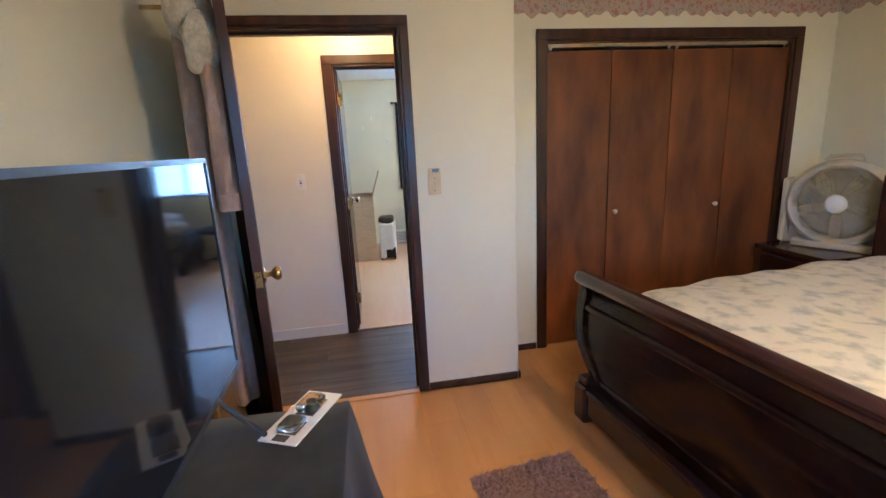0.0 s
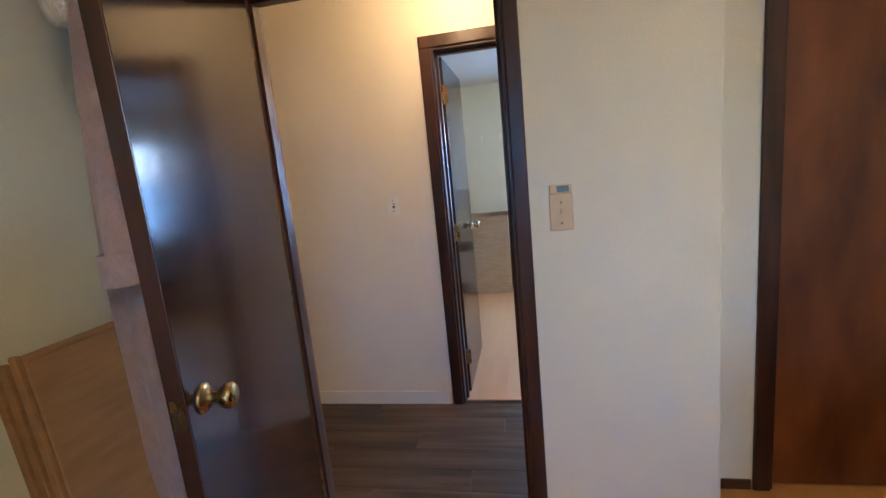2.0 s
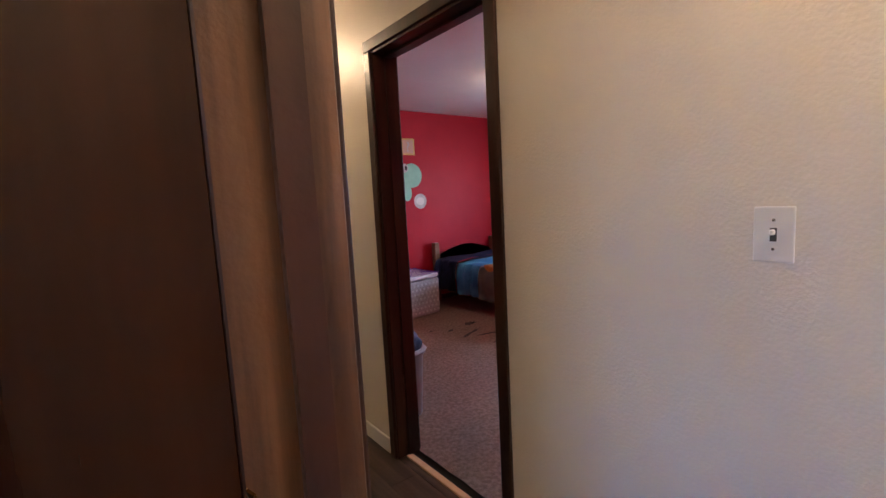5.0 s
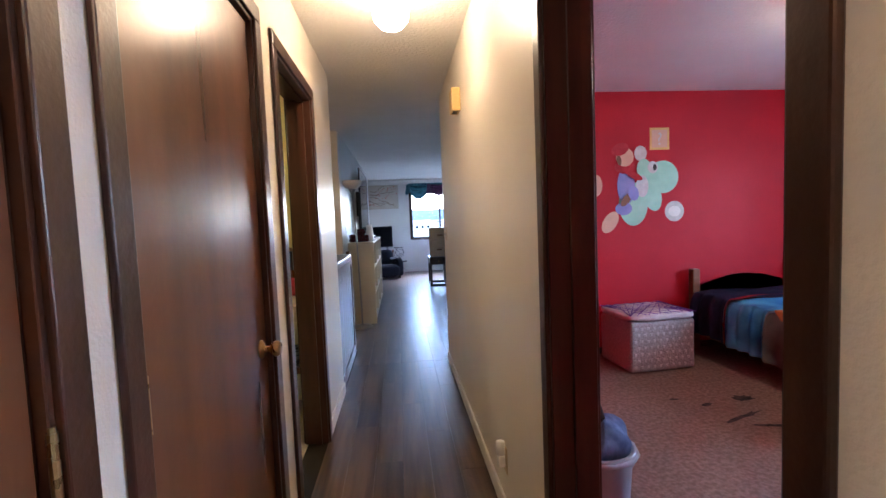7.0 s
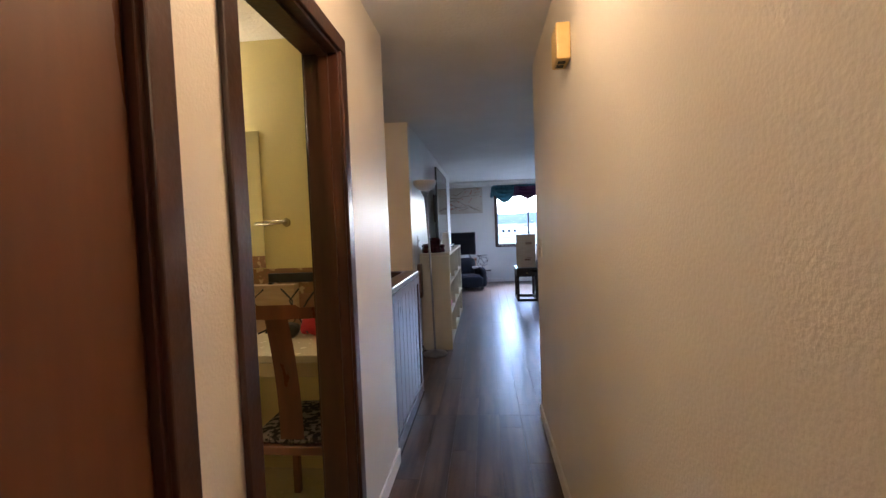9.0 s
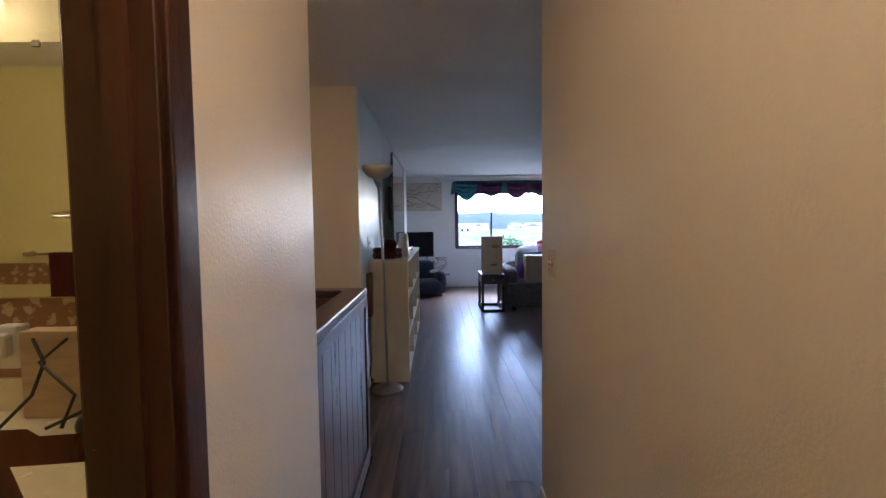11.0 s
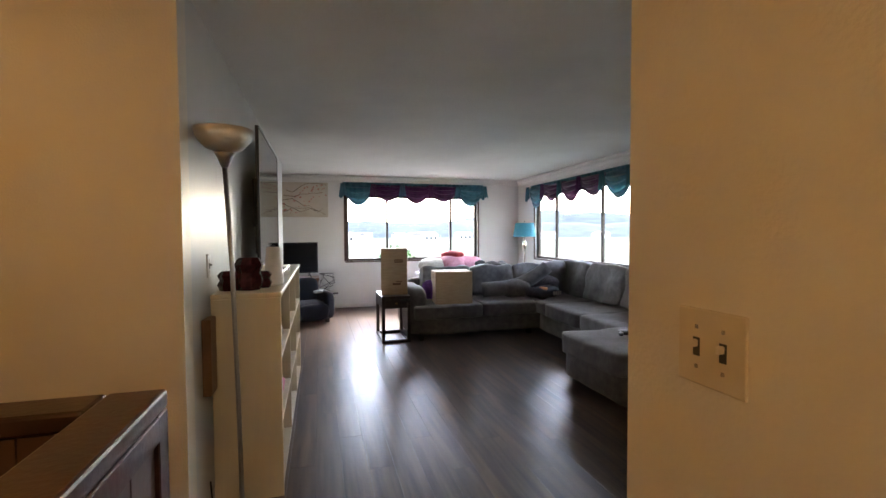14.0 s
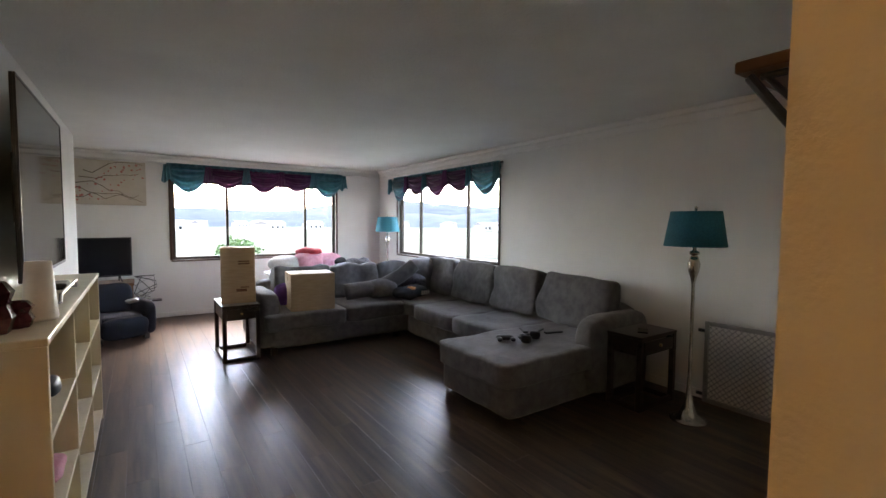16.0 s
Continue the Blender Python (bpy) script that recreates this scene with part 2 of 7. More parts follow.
PURPLE = mat("purple_satin", (0.075, 0.012, 0.075), (0.16, 0.03, 0.13), 0.38, (12, 12, 3), sheen=0.3, large=0.35)
NAVY = mat("navy_fabric", (0.012, 0.016, 0.04), (0.025, 0.03, 0.065), 0.8, (20, 20, 20), bump=0.3, bump_scale=200)
NAVY_PRINT = mat("navy_floral_fabric", (0.015, 0.02, 0.05), (0.40, 0.42, 0.45), 0.8, (28, 28, 28), spread=(0.55, 0.62))
ORCHID = mat("purple_fleece", (0.10, 0.03, 0.22), (0.16, 0.05, 0.32), 0.9, (20, 20, 20), bump=0.4, bump_scale=120)
PINK = mat("pink_fleece", (0.66, 0.26, 0.34), (0.74, 0.36, 0.44), 0.9, (20, 20, 20), bump=0.4, bump_scale=120)
OFFWHITE_CLOTH = mat("off_white_cotton", (0.62, 0.60, 0.57), (0.52, 0.50, 0.47), 0.9, (20, 20, 20), bump=0.4, bump_scale=100)
RED_CLOTH = mat("red_cotton", (0.50, 0.03, 0.04), (0.40, 0.02, 0.03), 0.85, (20, 20, 20), bump=0.3, bump_scale=150)
FROST = mat("frosted_lamp_glass", (0.66, 0.64, 0.60), (0.60, 0.58, 0.54), 0.35, (6, 6, 6))
CANVAS = flower_border("blossom_canvas", (0.52, 0.48, 0.40), (0.46, 0.10, 0.10), (0.16, 0.13, 0.10), 11.0)
BORDER = flower_border("floral_wall_border", (0.46, 0.37, 0.31), (0.44, 0.20, 0.18), (0.25, 0.22, 0.16), 26.0)
BATH_BORDER = flower_border("floral_bath_border", (0.27, 0.15, 0.075), (0.52, 0.39, 0.22), (0.33, 0.14, 0.08), 21.0)
BATH_BROWN = mat("brown_band_paper", (0.27, 0.14, 0.075), (0.31, 0.17, 0.09), 0.6, (20, 20, 20))
LAMINATE = mat("cream_laminate_counter", (0.70, 0.63, 0.44), (0.66, 0.59, 0.41), 0.25, (20, 20, 20))
CABINET_CREAM = mat("cream_cabinet", (0.58, 0.48, 0.28), (0.54, 0.44, 0.25), 0.4, (8, 8, 3))
CHAIR_WOOD = mat("walnut_chair", (0.13, 0.042, 0.016), (0.22, 0.08, 0.03), 0.3, (12, 12, 2), detail=7, coat=0.3)
MIRROR = mat("silvered_mirror", (0.86, 0.87, 0.86), (0.86, 0.87, 0.86), 0.02, (1, 1, 1), metal=1.0, rough_var=0.0, large=0.0)
PORCELAIN = mat("almond_porcelain", (0.72, 0.58, 0.38), (0.69, 0.55, 0.36), 0.12, (6, 6, 6))
DENIM = mat("blue_denim", (0.05, 0.085, 0.18), (0.10, 0.15, 0.27), 0.9, (30, 30, 30), bump=0.4, bump_scale=200)
BED_PRINT = mat("bright_printed_duvet", (0.06, 0.28, 0.62), (0.16, 0.55, 0.80), 0.8, (5, 5, 5), bump=0.25, bump_scale=60, large=0.3)
GREY_PRINT = mat("grey_printed_duvet", (0.20, 0.19, 0.19), (0.32, 0.27, 0.22), 0.85, (6, 6, 6), bump=0.25, bump_scale=60, large=0.3)
NAVY_DUVET = mat("navy_printed_duvet", (0.012, 0.016, 0.06), (0.03, 0.04, 0.12), 0.8, (9, 9, 9), bump=0.25, bump_scale=60)
ORANGE = mat("orange_print", (0.70, 0.26, 0.06), (0.60, 0.20, 0.05), 0.7, (10, 10, 10))
BED_OAK = mat("brown_pine", (0.16, 0.065, 0.025), (0.24, 0.10, 0.04), 0.35, (2, 12, 12), detail=7)
GREEN_PRINT = mat("mint_vinyl", (0.30, 0.58, 0.42), (0.36, 0.64, 0.48), 0.5, (10, 10, 10))
BLUE_PRINT = mat("periwinkle_vinyl", (0.20, 0.22, 0.52), (0.25, 0.27, 0.58), 0.5, (10, 10, 10))
YELLOW_PRINT = mat("gold_vinyl", (0.66, 0.42, 0.10), (0.70, 0.47, 0.14), 0.5, (10, 10, 10))
PEACH_PRINT = mat("peach_vinyl", (0.68, 0.42, 0.28), (0.63, 0.38, 0.25), 0.5, (10, 10, 10))
WICKER = mat("grey_woven_hamper", (0.46, 0.43, 0.40), (0.34, 0.31, 0.29), 0.7, (60, 60, 60), bump=0.6, bump_scale=70)
GREY_PLASTIC = mat("translucent_grey_plastic", (0.34, 0.35, 0.38), (0.30, 0.31, 0.34), 0.3, (10, 10, 10))
KITCHEN_WOOD = mat("dark_kitchen_cabinet", (0.022, 0.010, 0.006), (0.040, 0.018, 0.010), 0.35, (12, 12, 1.5), detail=7)
PANEL_WOOD = mat("dark_wood_panelling", (0.045, 0.020, 0.012), (0.095, 0.042, 0.024), 0.30, (14, 14, 1.2), bump=0.06, bump_scale=40, detail=8, coat=0.25, per_piece=0.15, large=0.2)
WINDOW_ALU = mat("bronze_aluminium", (0.035, 0.025, 0.02), (0.05, 0.036, 0.028), 0.45, (10, 10, 10), metal=0.4)
GLASS = clear_glass("window_glass", ior=1.12)
# Tint that dims and blues the daylight through the added bedroom window.
BLUE_GLASS = clear_glass("daylight_dimming_blue_glass", (0.10, 0.30, 0.62), ior=1.12)
NAVY_VELOUR = mat("navy_velour", (0.004, 0.005, 0.011), (0.008, 0.010, 0.020), 0.9, (12, 12, 12), bump=0.3, bump_scale=90)
TERRACOTTA = mat("burgundy_candle_glass", (0.035, 0.008, 0.012), (0.07, 0.015, 0.02), 0.2, (30, 30, 30), bump=0.4, bump_scale=60)
WALNUT_BOARD = mat("brown_wall_board", (0.14, 0.065, 0.03), (0.2, 0.1, 0.045), 0.5, (10, 10, 2), detail=7)
MESH_METAL = mat("grey_wire", (0.34, 0.34, 0.33), (0.28, 0.28, 0.27), 0.4, (20, 20, 20), metal=0.7)
# Distance haze is mixed into the hill colour as a bluish tone.
HILL = mat("wooded_hill_haze_in_colour", (0.026, 0.042, 0.050), (0.045, 0.062, 0.064), 1.0, (0.05, 0.05, 0.05), large=0.2, spec=0.1)
GRASS = mat("distant_grass", (0.045, 0.065, 0.036), (0.095, 0.105, 0.075), 1.0, (0.1, 0.1, 0.1), large=0.3, spec=0.1)
LEAF = mat("tree_leaves", (0.05, 0.10, 0.03), (0.10, 0.17, 0.05), 0.8, (3, 3, 3))
BARK = mat("tree_bark", (0.08, 0.055, 0.04), rough=0.95)
HOUSE_WALL = mat("pale_house_siding", (0.55, 0.52, 0.47), (0.42, 0.40, 0.37), 0.8, (0.3, 0.3, 0.3), per_piece=0.3)
HOUSE_ROOF = mat("grey_house_roof", (0.16, 0.14, 0.13), (0.22, 0.20, 0.19), 0.9, (1, 1, 1), per_piece=0.3)
GLOBE = glow("lit_hall_globe", (1.0, 0.68, 0.35), HALL_LAMP)
BATH_GLOW = glow("lit_vanity_glass", (1.0, 0.78, 0.46), BATH_LAMP)
RED_GLOW = glow("red_room_fill_glow", (1.0, 0.78, 0.48), RED_LAMP)
KITCHEN_GLOW = glow("lit_kitchen_fixture", (1.0, 0.68, 0.30), KITCHEN_LAMP)
STAIR_GLOW = glow("lit_stair_bowl", (1.0, 0.58, 0.22), STAIR_LAMP)
SPARE_GLOW = glow("lit_spare_room_bowl", (1.0, 0.80, 0.52), SPARE_LAMP)
BED_FILL_GLOW = glow("bedroom_fill_glow", (1.0, 0.80, 0.52), BED_FILL_LAMP)

# ---- mesh helpers ----


def box(bm, x0, x1, y0, y1, z0, z1, bevel=0.0, seg=2):
    r = bmesh.ops.create_cube(bm, size=1.0)
    vs = r["verts"]
    for v in vs:
        v.co = Vector(((x0 + x1) / 2 + v.co.x * (x1 - x0), (y0 + y1) / 2 + v.co.y * (y1 - y0), (z0 + z1) / 2 + v.co.z * (z1 - z0)))
    if bevel:
        es = list({e for v in vs for e in v.link_edges})
        bmesh.ops.bevel(bm, geom=es, offset=bevel, segments=seg, affect="EDGES", profile=0.5)
    return bm


def lathe(bm, profile, seg=24, at=(0, 0, 0), sx=1.0, sy=1.0):
    """Rings of (radius, height), closed at both ends where the radius is 0."""
    rings = []
    for r, z in profile:
        if r <= 1e-6:
            rings.append([bm.verts.new((at[0], at[1], at[2] + z))])
        else:
            rings.append([bm.verts.new((at[0] + sx * r * math.cos(2 * math.pi * k / seg), at[1] + sy * r * math.sin(2 * math.pi * k / seg), at[2] + z)) for k in range(seg)])
    for a, b in zip(rings, rings[1:]):
        for k in range(seg):
            k2 = (k + 1) % seg
            if len(a) == 1 and len(b) > 1:
                bm.faces.new((a[0], b[k2], b[k]))
            elif len(b) == 1 and len(a) > 1:
                bm.faces.new((a[k], a[k2], b[0]))
            elif len(a) > 1:
                bm.faces.new((a[k], a[k2], b[k2], b[k]))
    return bm


def tube(bm, pts, r, seg=10, taper=1.0):
    pts = [Vector(p) for p in pts]
    prev = None
    n = len(pts)
    for i, p in enumerate(pts):
        d = (pts[min(i + 1, n - 1)] - pts[max(i - 1, 0)]).normalized()
        s = d.cross(Vector((0, 0, 1)) if abs(d.z) < 0.9 else Vector((1, 0, 0))).normalized()
        u = s.cross(d)
        rr = r * (1 + (taper - 1) * i / max(1, n - 1))
        ring = [bm.verts.new(p + rr * (s * math.cos(2 * math.pi * k / seg) + u * math.sin(2 * math.pi * k / seg))) for k in range(seg)]
        if prev:
            for k in range(seg):
                bm.faces.new((prev[k], prev[(k + 1) % seg], ring[(k + 1) % seg], ring[k]))
        else:
            bm.faces.new(ring[::-1])
        prev = ring
    bm.faces.new(prev)
    return bm


def soft_box(bm, x0, x1, y0, y1, z0, z1, n=10, power=5.0, lump=0.0, freq=6.0, seed=0.0, crown=0.0):
    """A stuffed block: rounded like a cushion, with uneven swells."""
    tmp = bmesh.new()
    bmesh.ops.create_cube(tmp, size=2.0)
    bmesh.ops.subdivide_edges(tmp, edges=tmp.edges[:], cuts=n, use_grid_fill=True)
    c = Vector(((x0 + x1) / 2, (y0 + y1) / 2, (z0 + z1) / 2))
    h = Vector(((x1 - x0) / 2, (y1 - y0) / 2, (z1 - z0) / 2))
    small = min(h)
    new_verts = {}
    for v in tmp.verts:
        p = v.co.copy()
        k = (abs(p.x) ** power + abs(p.y) ** power + abs(p.z) ** power) ** (1 / power)
        q = p / k
        w = Vector((q.x * h.x, q.y * h.y, q.z * h.z))
        if crown:
            w.z += crown * (1 - q.x * q.x) * (1 - q.y * q.y) * (1 if q.z > 0 else 0)
        w += c
        if lump:
            d = noise.noise_vector(w * freq + Vector((seed, seed * 2, seed * 3)))
            w += d * lump
        new_verts[v] = bm.verts.new(w)
    for f in tmp.faces:
        bm.faces.new([new_verts[v] for v in f.verts])
    tmp.free()
    return bm


def sheet(bm, fn, nu, nv, thick=0.0):
    """A curved sheet from a function of (u, v) in 0..1, given thickness if asked."""
    g = [[bm.verts.new(fn(i / nu, j / nv)) for j in range(nv + 1)] for i in range(nu + 1)]
    fs = [bm.faces.new((g[i][j], g[i + 1][j], g[i + 1][j + 1], g[i][j + 1])) for i in range(nu) for j in range(nv)]
    if thick:
        bmesh.ops.solidify(bm, geom=fs, thickness=thick)
    return bm


def mesh_of(name, bm, material, smooth=False):
    bmesh.ops.recalc_face_normals(bm, faces=bm.faces[:])
    me = bpy.data.meshes.new(name)
    bm.to_mesh(me)
    bm.free()
    me.materials.append(material)
    if smooth:
        me.polygons.foreach_set("use_smooth", [True] * len(me.polygons))
    return me


def part(name, bm, material, parent=None, label="", smooth=False):
    ob = new(name, mesh_of(name, bm, material, smooth))
    ob.parent = parent
    return tagged(ob, label)


def thing(name, label, category, at=(0, 0, 0), turn=0, group=""):
    ob = new(name)
    ob.matrix_world = pose(*at, 0, 0, turn)
    ob.empty_display_size = 0.1
    return tagged(ob, label, category, group)


def structure(name, bm, material, label, category="", smooth=False):
    ob = new(name, mesh_of(name, bm, material, smooth))
    return tagged(ob, label, category, kind="structure")


B = bmesh.new
# ---- structure ----
H = 2.40
T = 0.12


def wall_x(name, x0, x1, y0, y1, openings, material, label, top=H, bottom=0.0):
    """A wall between the planes x0 and x1 that runs along y, with openings (y0, y1, z0, z1)."""
    bm = B()
    y = y0
    for a, b, z0, z1 in sorted(openings):
        if a > y:
            box(bm, x0, x1, y, a, bottom, top)
        if z0 > bottom:
            box(bm, x0, x1, a, b, bottom, z0)
        if z1 < top:
            box(bm, x0, x1, a, b, z1, top)
        y = b
    if y < y1:
        box(bm, x0, x1, y, y1, bottom, top)
    return structure(name, bm, material, label, "wall")


def wall_y(name, y0, y1, x0, x1, openings, material, label, top=H, bottom=0.0):
    bm = B()
    x = x0
    for a, b, z0, z1 in sorted(openings):
        if a > x:
            box(bm, x, a, y0, y1, bottom, top)
        if z0 > bottom:
            box(bm, a, b, y0, y1, bottom, z0)
        if z1 < top:
            box(bm, a, b, y0, y1, z1, top)
        x = b
    if x < x1:
        box(bm, x, x1, y0, y1, bottom, top)
    return structure(name, bm, material, label, "wall")


DOOR_H = 2.03
BED_DOOR, LINEN, CLOSET_B, BATH_DOOR = (1.695, 2.555), (2.70, 3.44), (3.63, 4.45), (4.72, 5.46)
BOX_DOOR, RED_DOOR = (1.36, 2.11), (3.215, 4.00)
XE = 0.89
hall_open = [(*d, 0, DOOR_H) for d in (BED_DOOR, LINEN, CLOSET_B, BATH_DOOR)]
wall_x("wall_hall_west", -T, 0, 1.10, 6.235, hall_open, WALL_HALL, "cream orange-peel hallway wall with four doorways")
wall_x("wall_hall_east", XE, XE + T, 1.10, 6.88, [(*d, 0, DOOR_H) for d in (BOX_DOOR, RED_DOOR)], WALL_HALL, "cream orange-peel hallway wall with two doorways")
wall_y("wall_hall_south", 1.10, 1.22, 0, XE, [], WALL_HALL, "cream hallway end wall")
# bedroom side skin, in the bedroom's own paint
wall_x("wall_bedroom_east", -T - 0.006, -T - 0.0005, 1.10, 2.75, [(*BED_DOOR, 0, DOOR_H)], WALL_CREAM, "cream bedroom wall beside the doorway")
wall_y("wall_bedroom_return", 1.094, 1.0995, -T - 0.006, 0.23, [], WALL_CREAM, "short cream return beside the closet")
CL = (-1.00, 0.78)
wall_x("wall_closet_front", 0.23, 0.29, -1.32, 1.094, [(*CL, 0, 2.03)], WALL_CREAM, "cream bedroom wall round the bifold closet")
wall_x("wall_closet_back", 0.80, XE, -1.44, 1.10, [], WALL_CREAM, "plain closet back wall")
wall_y("wall_bedroom_south", -1.44, -1.32, -3.66, 0.80, [], WALL_CREAM, "cream bedroom wall behind the bed")
wall_y("wall_bedroom_north", 2.75, 2.87, -3.66, -T, [], WALL_CREAM, "cream bedroom wall behind the television")
wall_x("wall_bedroom_west", -3.78, -3.66, -1.44, 2.87, [(0.2, 1.8, 0.9, 2.0)], WALL_CREAM, "cream bedroom wall with an added unseen window")
# box room
wall_x("wall_box_room_east", 4.30, 4.42, -1.0, 3.05, [(-0.15, 1.25, 0.9, 2.05)], WALL_CREAM, "cream wall with a curtained window")
wall_y("wall_box_room_north", 2.93, 3.05, XE + T, 4.30, [(1.95, 2.70, 0, 2.03)], WALL_CREAM, "cream wall with a dark closet door")
wall_y("wall_box_room_south", -1.12, -1.0, XE, 4.42, [], WALL_CREAM, "plain cream wall")
wall_x("wall_box_room_west", XE + 0.002, XE + T, -1.0, 1.10, [], WALL_CREAM, "plain cream wall")
# red room
wall_y("wall_red_north", 6.74, 6.86, XE + T, 5.20, [], WALL_RED, "bright red painted bedroom wall with stickers")
wall_x("wall_red_east", 5.08, 5.20, 3.05, 6.74, [(3.8, 5.0, 0.95, 2.0)], WALL_RED, "bright red painted bedroom wall")
wall_x("wall_red_west", XE + T + 0.001, XE + T + 0.006, 3.06, 6.739, [(*RED_DOOR, 0, DOOR_H)], WALL_RED, "red bedroom wall round the doorway")
wall_y("wall_red_south", 3.051, 3.06, XE + T, 5.08, [], WALL_RED, "plain red bedroom wall")
# bathroom
wall_y("wall_bath_north", 6.16, 6.175, -2.60, -T, [], WALL_YELLOW, "pale yellow bathroom wall above the counter")
wall_y("wall_bath_south", 4.46, 4.58, -2.60, -T, [], WALL_YELLOW, "pale yellow bathroom wall")
wall_x("wall_bath_west", -2.72, -2.60, 4.46, 6.16, [], WALL_YELLOW, "pale yellow bathroom wall")
wall_x("wall_bath_east", -T - 0.006, -T - 0.0005, 4.58, 6.16, [(*BATH_DOOR, 0, DOOR_H)], WALL_YELLOW, "pale yellow bathroom wall round the doorway")
# stairwell, kitchen side
wall_y("wall_stair_south", 6.176, 6.235, -2.72, -T, [], WALL_HALL, "cream stairwell wall", H, -2.4)
wall_x("wall_stair_west", -2.84, -2.72, 6.235, 8.32, [], WALL_HALL, "cream stairwell wall", H, -2.4)
wall_y("wall_kitchen_south", 8.20, 8.32, -2.84, -0.20, [(-1.85, -1.07, 0, 2.03)], WALL_HALL, "cream wall with a dark-cased kitchen doorway")
wall_x("wall_kitchen_west", -2.96, -2.84, 8.32, 11.0, [], WALL_YELLOW, "plain yellow kitchen wall")
wall_y("wall_kitchen_north", 10.88, 11.0, -2.84, -0.32, [], WALL_YELLOW, "plain yellow kitchen wall")
# living room
XR, YN = 4.22, 14.50
wall_x("wall_television", -0.32, -0.20, 8.32, 13.2, [], WALL_GLOSS_SHADED, "white living room wall behind the television")
wall_y("wall_alcove", 13.2, 13.32, -1.6, -0.20, [], WALL_WHITE, "white alcove wall")
wall_x("wall_alcove_west", -1.72, -1.6, 13.2, YN + T, [], WALL_WHITE, "white alcove wall")
WA, WB = (0.80, 3.34), (11.06, 13.76)
wall_y("wall_north", YN, YN + T, -1.6, XR + T, [(*WA, 0.85, 2.06)], WALL_WHITE, "white living room wall with a wide window")
wall_x("wall_east", XR, XR + T, 6.88, YN, [(*WB, 0.88, 2.06)], WALL_WHITE, "white living room wall with a wide window")
wall_y("wall_living_south", 6.861, 6.88, XE + T, XR + 0.1, [], WALL_WHITE, "white living room wall beside the hallway")

# ceilings
for nm, r in (("ceiling_hall_living", (-2.96, 5.3, 1.1, YN + T)), ("ceiling_bedroom", (-3.78, 0.0, -1.44, 2.87)), ("ceiling_box_room", (0.001, 5.3, -1.44, 1.099))):
    bm = B()
    box(bm, r[0], r[1], r[2], r[3], H + (0.001 if nm == "ceiling_hall_living" else 0.02 if nm == "ceiling_bedroom" else 0.003), H + 0.15)
    structure(nm, bm, CEILING, "off-white textured ceiling", "ceiling")
bm = B()
box(bm, -3.66, 0.23, -1.32, 2.75, H - 0.012, H + 0.019)
structure("ceiling_bedroom_panel", bm, CEILING, "off-white textured bedroom ceiling", "ceiling")

# sub-floors
bm = B()
box(bm, -T, XE, 1.10, 8.2, -0.2, -0.010)
box(bm, XE, XR + T, 6.88, 8.2, -0.2, -0.010)
box(bm, -1.72, XR + T, 8.2, YN + T, -0.2, -0.010)
box(bm, -2.84, -T, 7.34, 8.2, -0.2, -0.010)
structure("floor", bm, UNDERLAY, "dark laminate plank floor of hall and living room", "floor")
bm = B()
box(bm, -3.78, -T, -1.44, 2.87, -0.2, -0.010)
box(bm, -T, XE, -1.44, 1.10, -0.2, -0.010)
structure("floor_bedroom", bm, UNDER_OAK, "honey-coloured laminate bedroom floor", "floor")
bm = B()
box(bm, XE, 4.42, -1.12, 3.05, -0.2, -0.010)
structure("floor_box_room", bm, UNDER_OAK, "pale oak laminate floor", "floor")
bm = B()
box(bm, XE, 5.20, 3.05, 7.0, -0.2, -0.010)
structure("floor_red_room", bm, UNDERLAY, "sub-floor under the carpet", "floor")
bm = B()
box(bm, -2.72, -T, 2.87, 6.175, -0.2, -0.002)
structure("floor_bathroom", bm, LAMINATE, "plain cream vinyl bathroom floor", "floor")
bm = B()
box(bm, -2.96, -1.72, 8.32, 11.0, -0.2, -0.002)
box(bm, -1.72, -0.32, 8.32, 11.0, -0.009, -0.002)
structure("floor_kitchen", bm, LAMINATE, "plain kitchen floor", "floor")
bm = B()
box(bm, -2.72, 0, 6.19, 7.34, -2.5, -2.4)
structure("floor_stairwell", bm, UNDERLAY, "stairwell bottom", "floor")
bm = B()
box(bm, -T, -0.0, 6.19, 7.34, -2.4, -0.2)
box(bm, -2.72, -T, 6.176, 6.189, -2.4, -0.0005)
box(bm, -2.72, -T, 7.24, 7.34, -2.4, -0.01)
structure("wall_stair_lower", bm, WALL_HALL, "stairwell wall below the floor", "wall")


def carpet(name, x0, x1, y0, y1, top, material, label, lump=0.006, freq=9.0, n=60):
    bm = B()
    sheet(bm, lambda u, v: Vector((x0 + (x1 - x0) * u, y0 + (y1 - y0) * v, top + lump * noise.noise(Vector((u * freq * 4, v * freq * 4, 0))))), n, n)
    return structure(name, bm, material, label, "carpet", True)


carpet("carpet_red_room", XE + T, 5.08, 3.06, 6.74, 0.004, CARPET, "worn brown cut-pile carpet with dark stains")

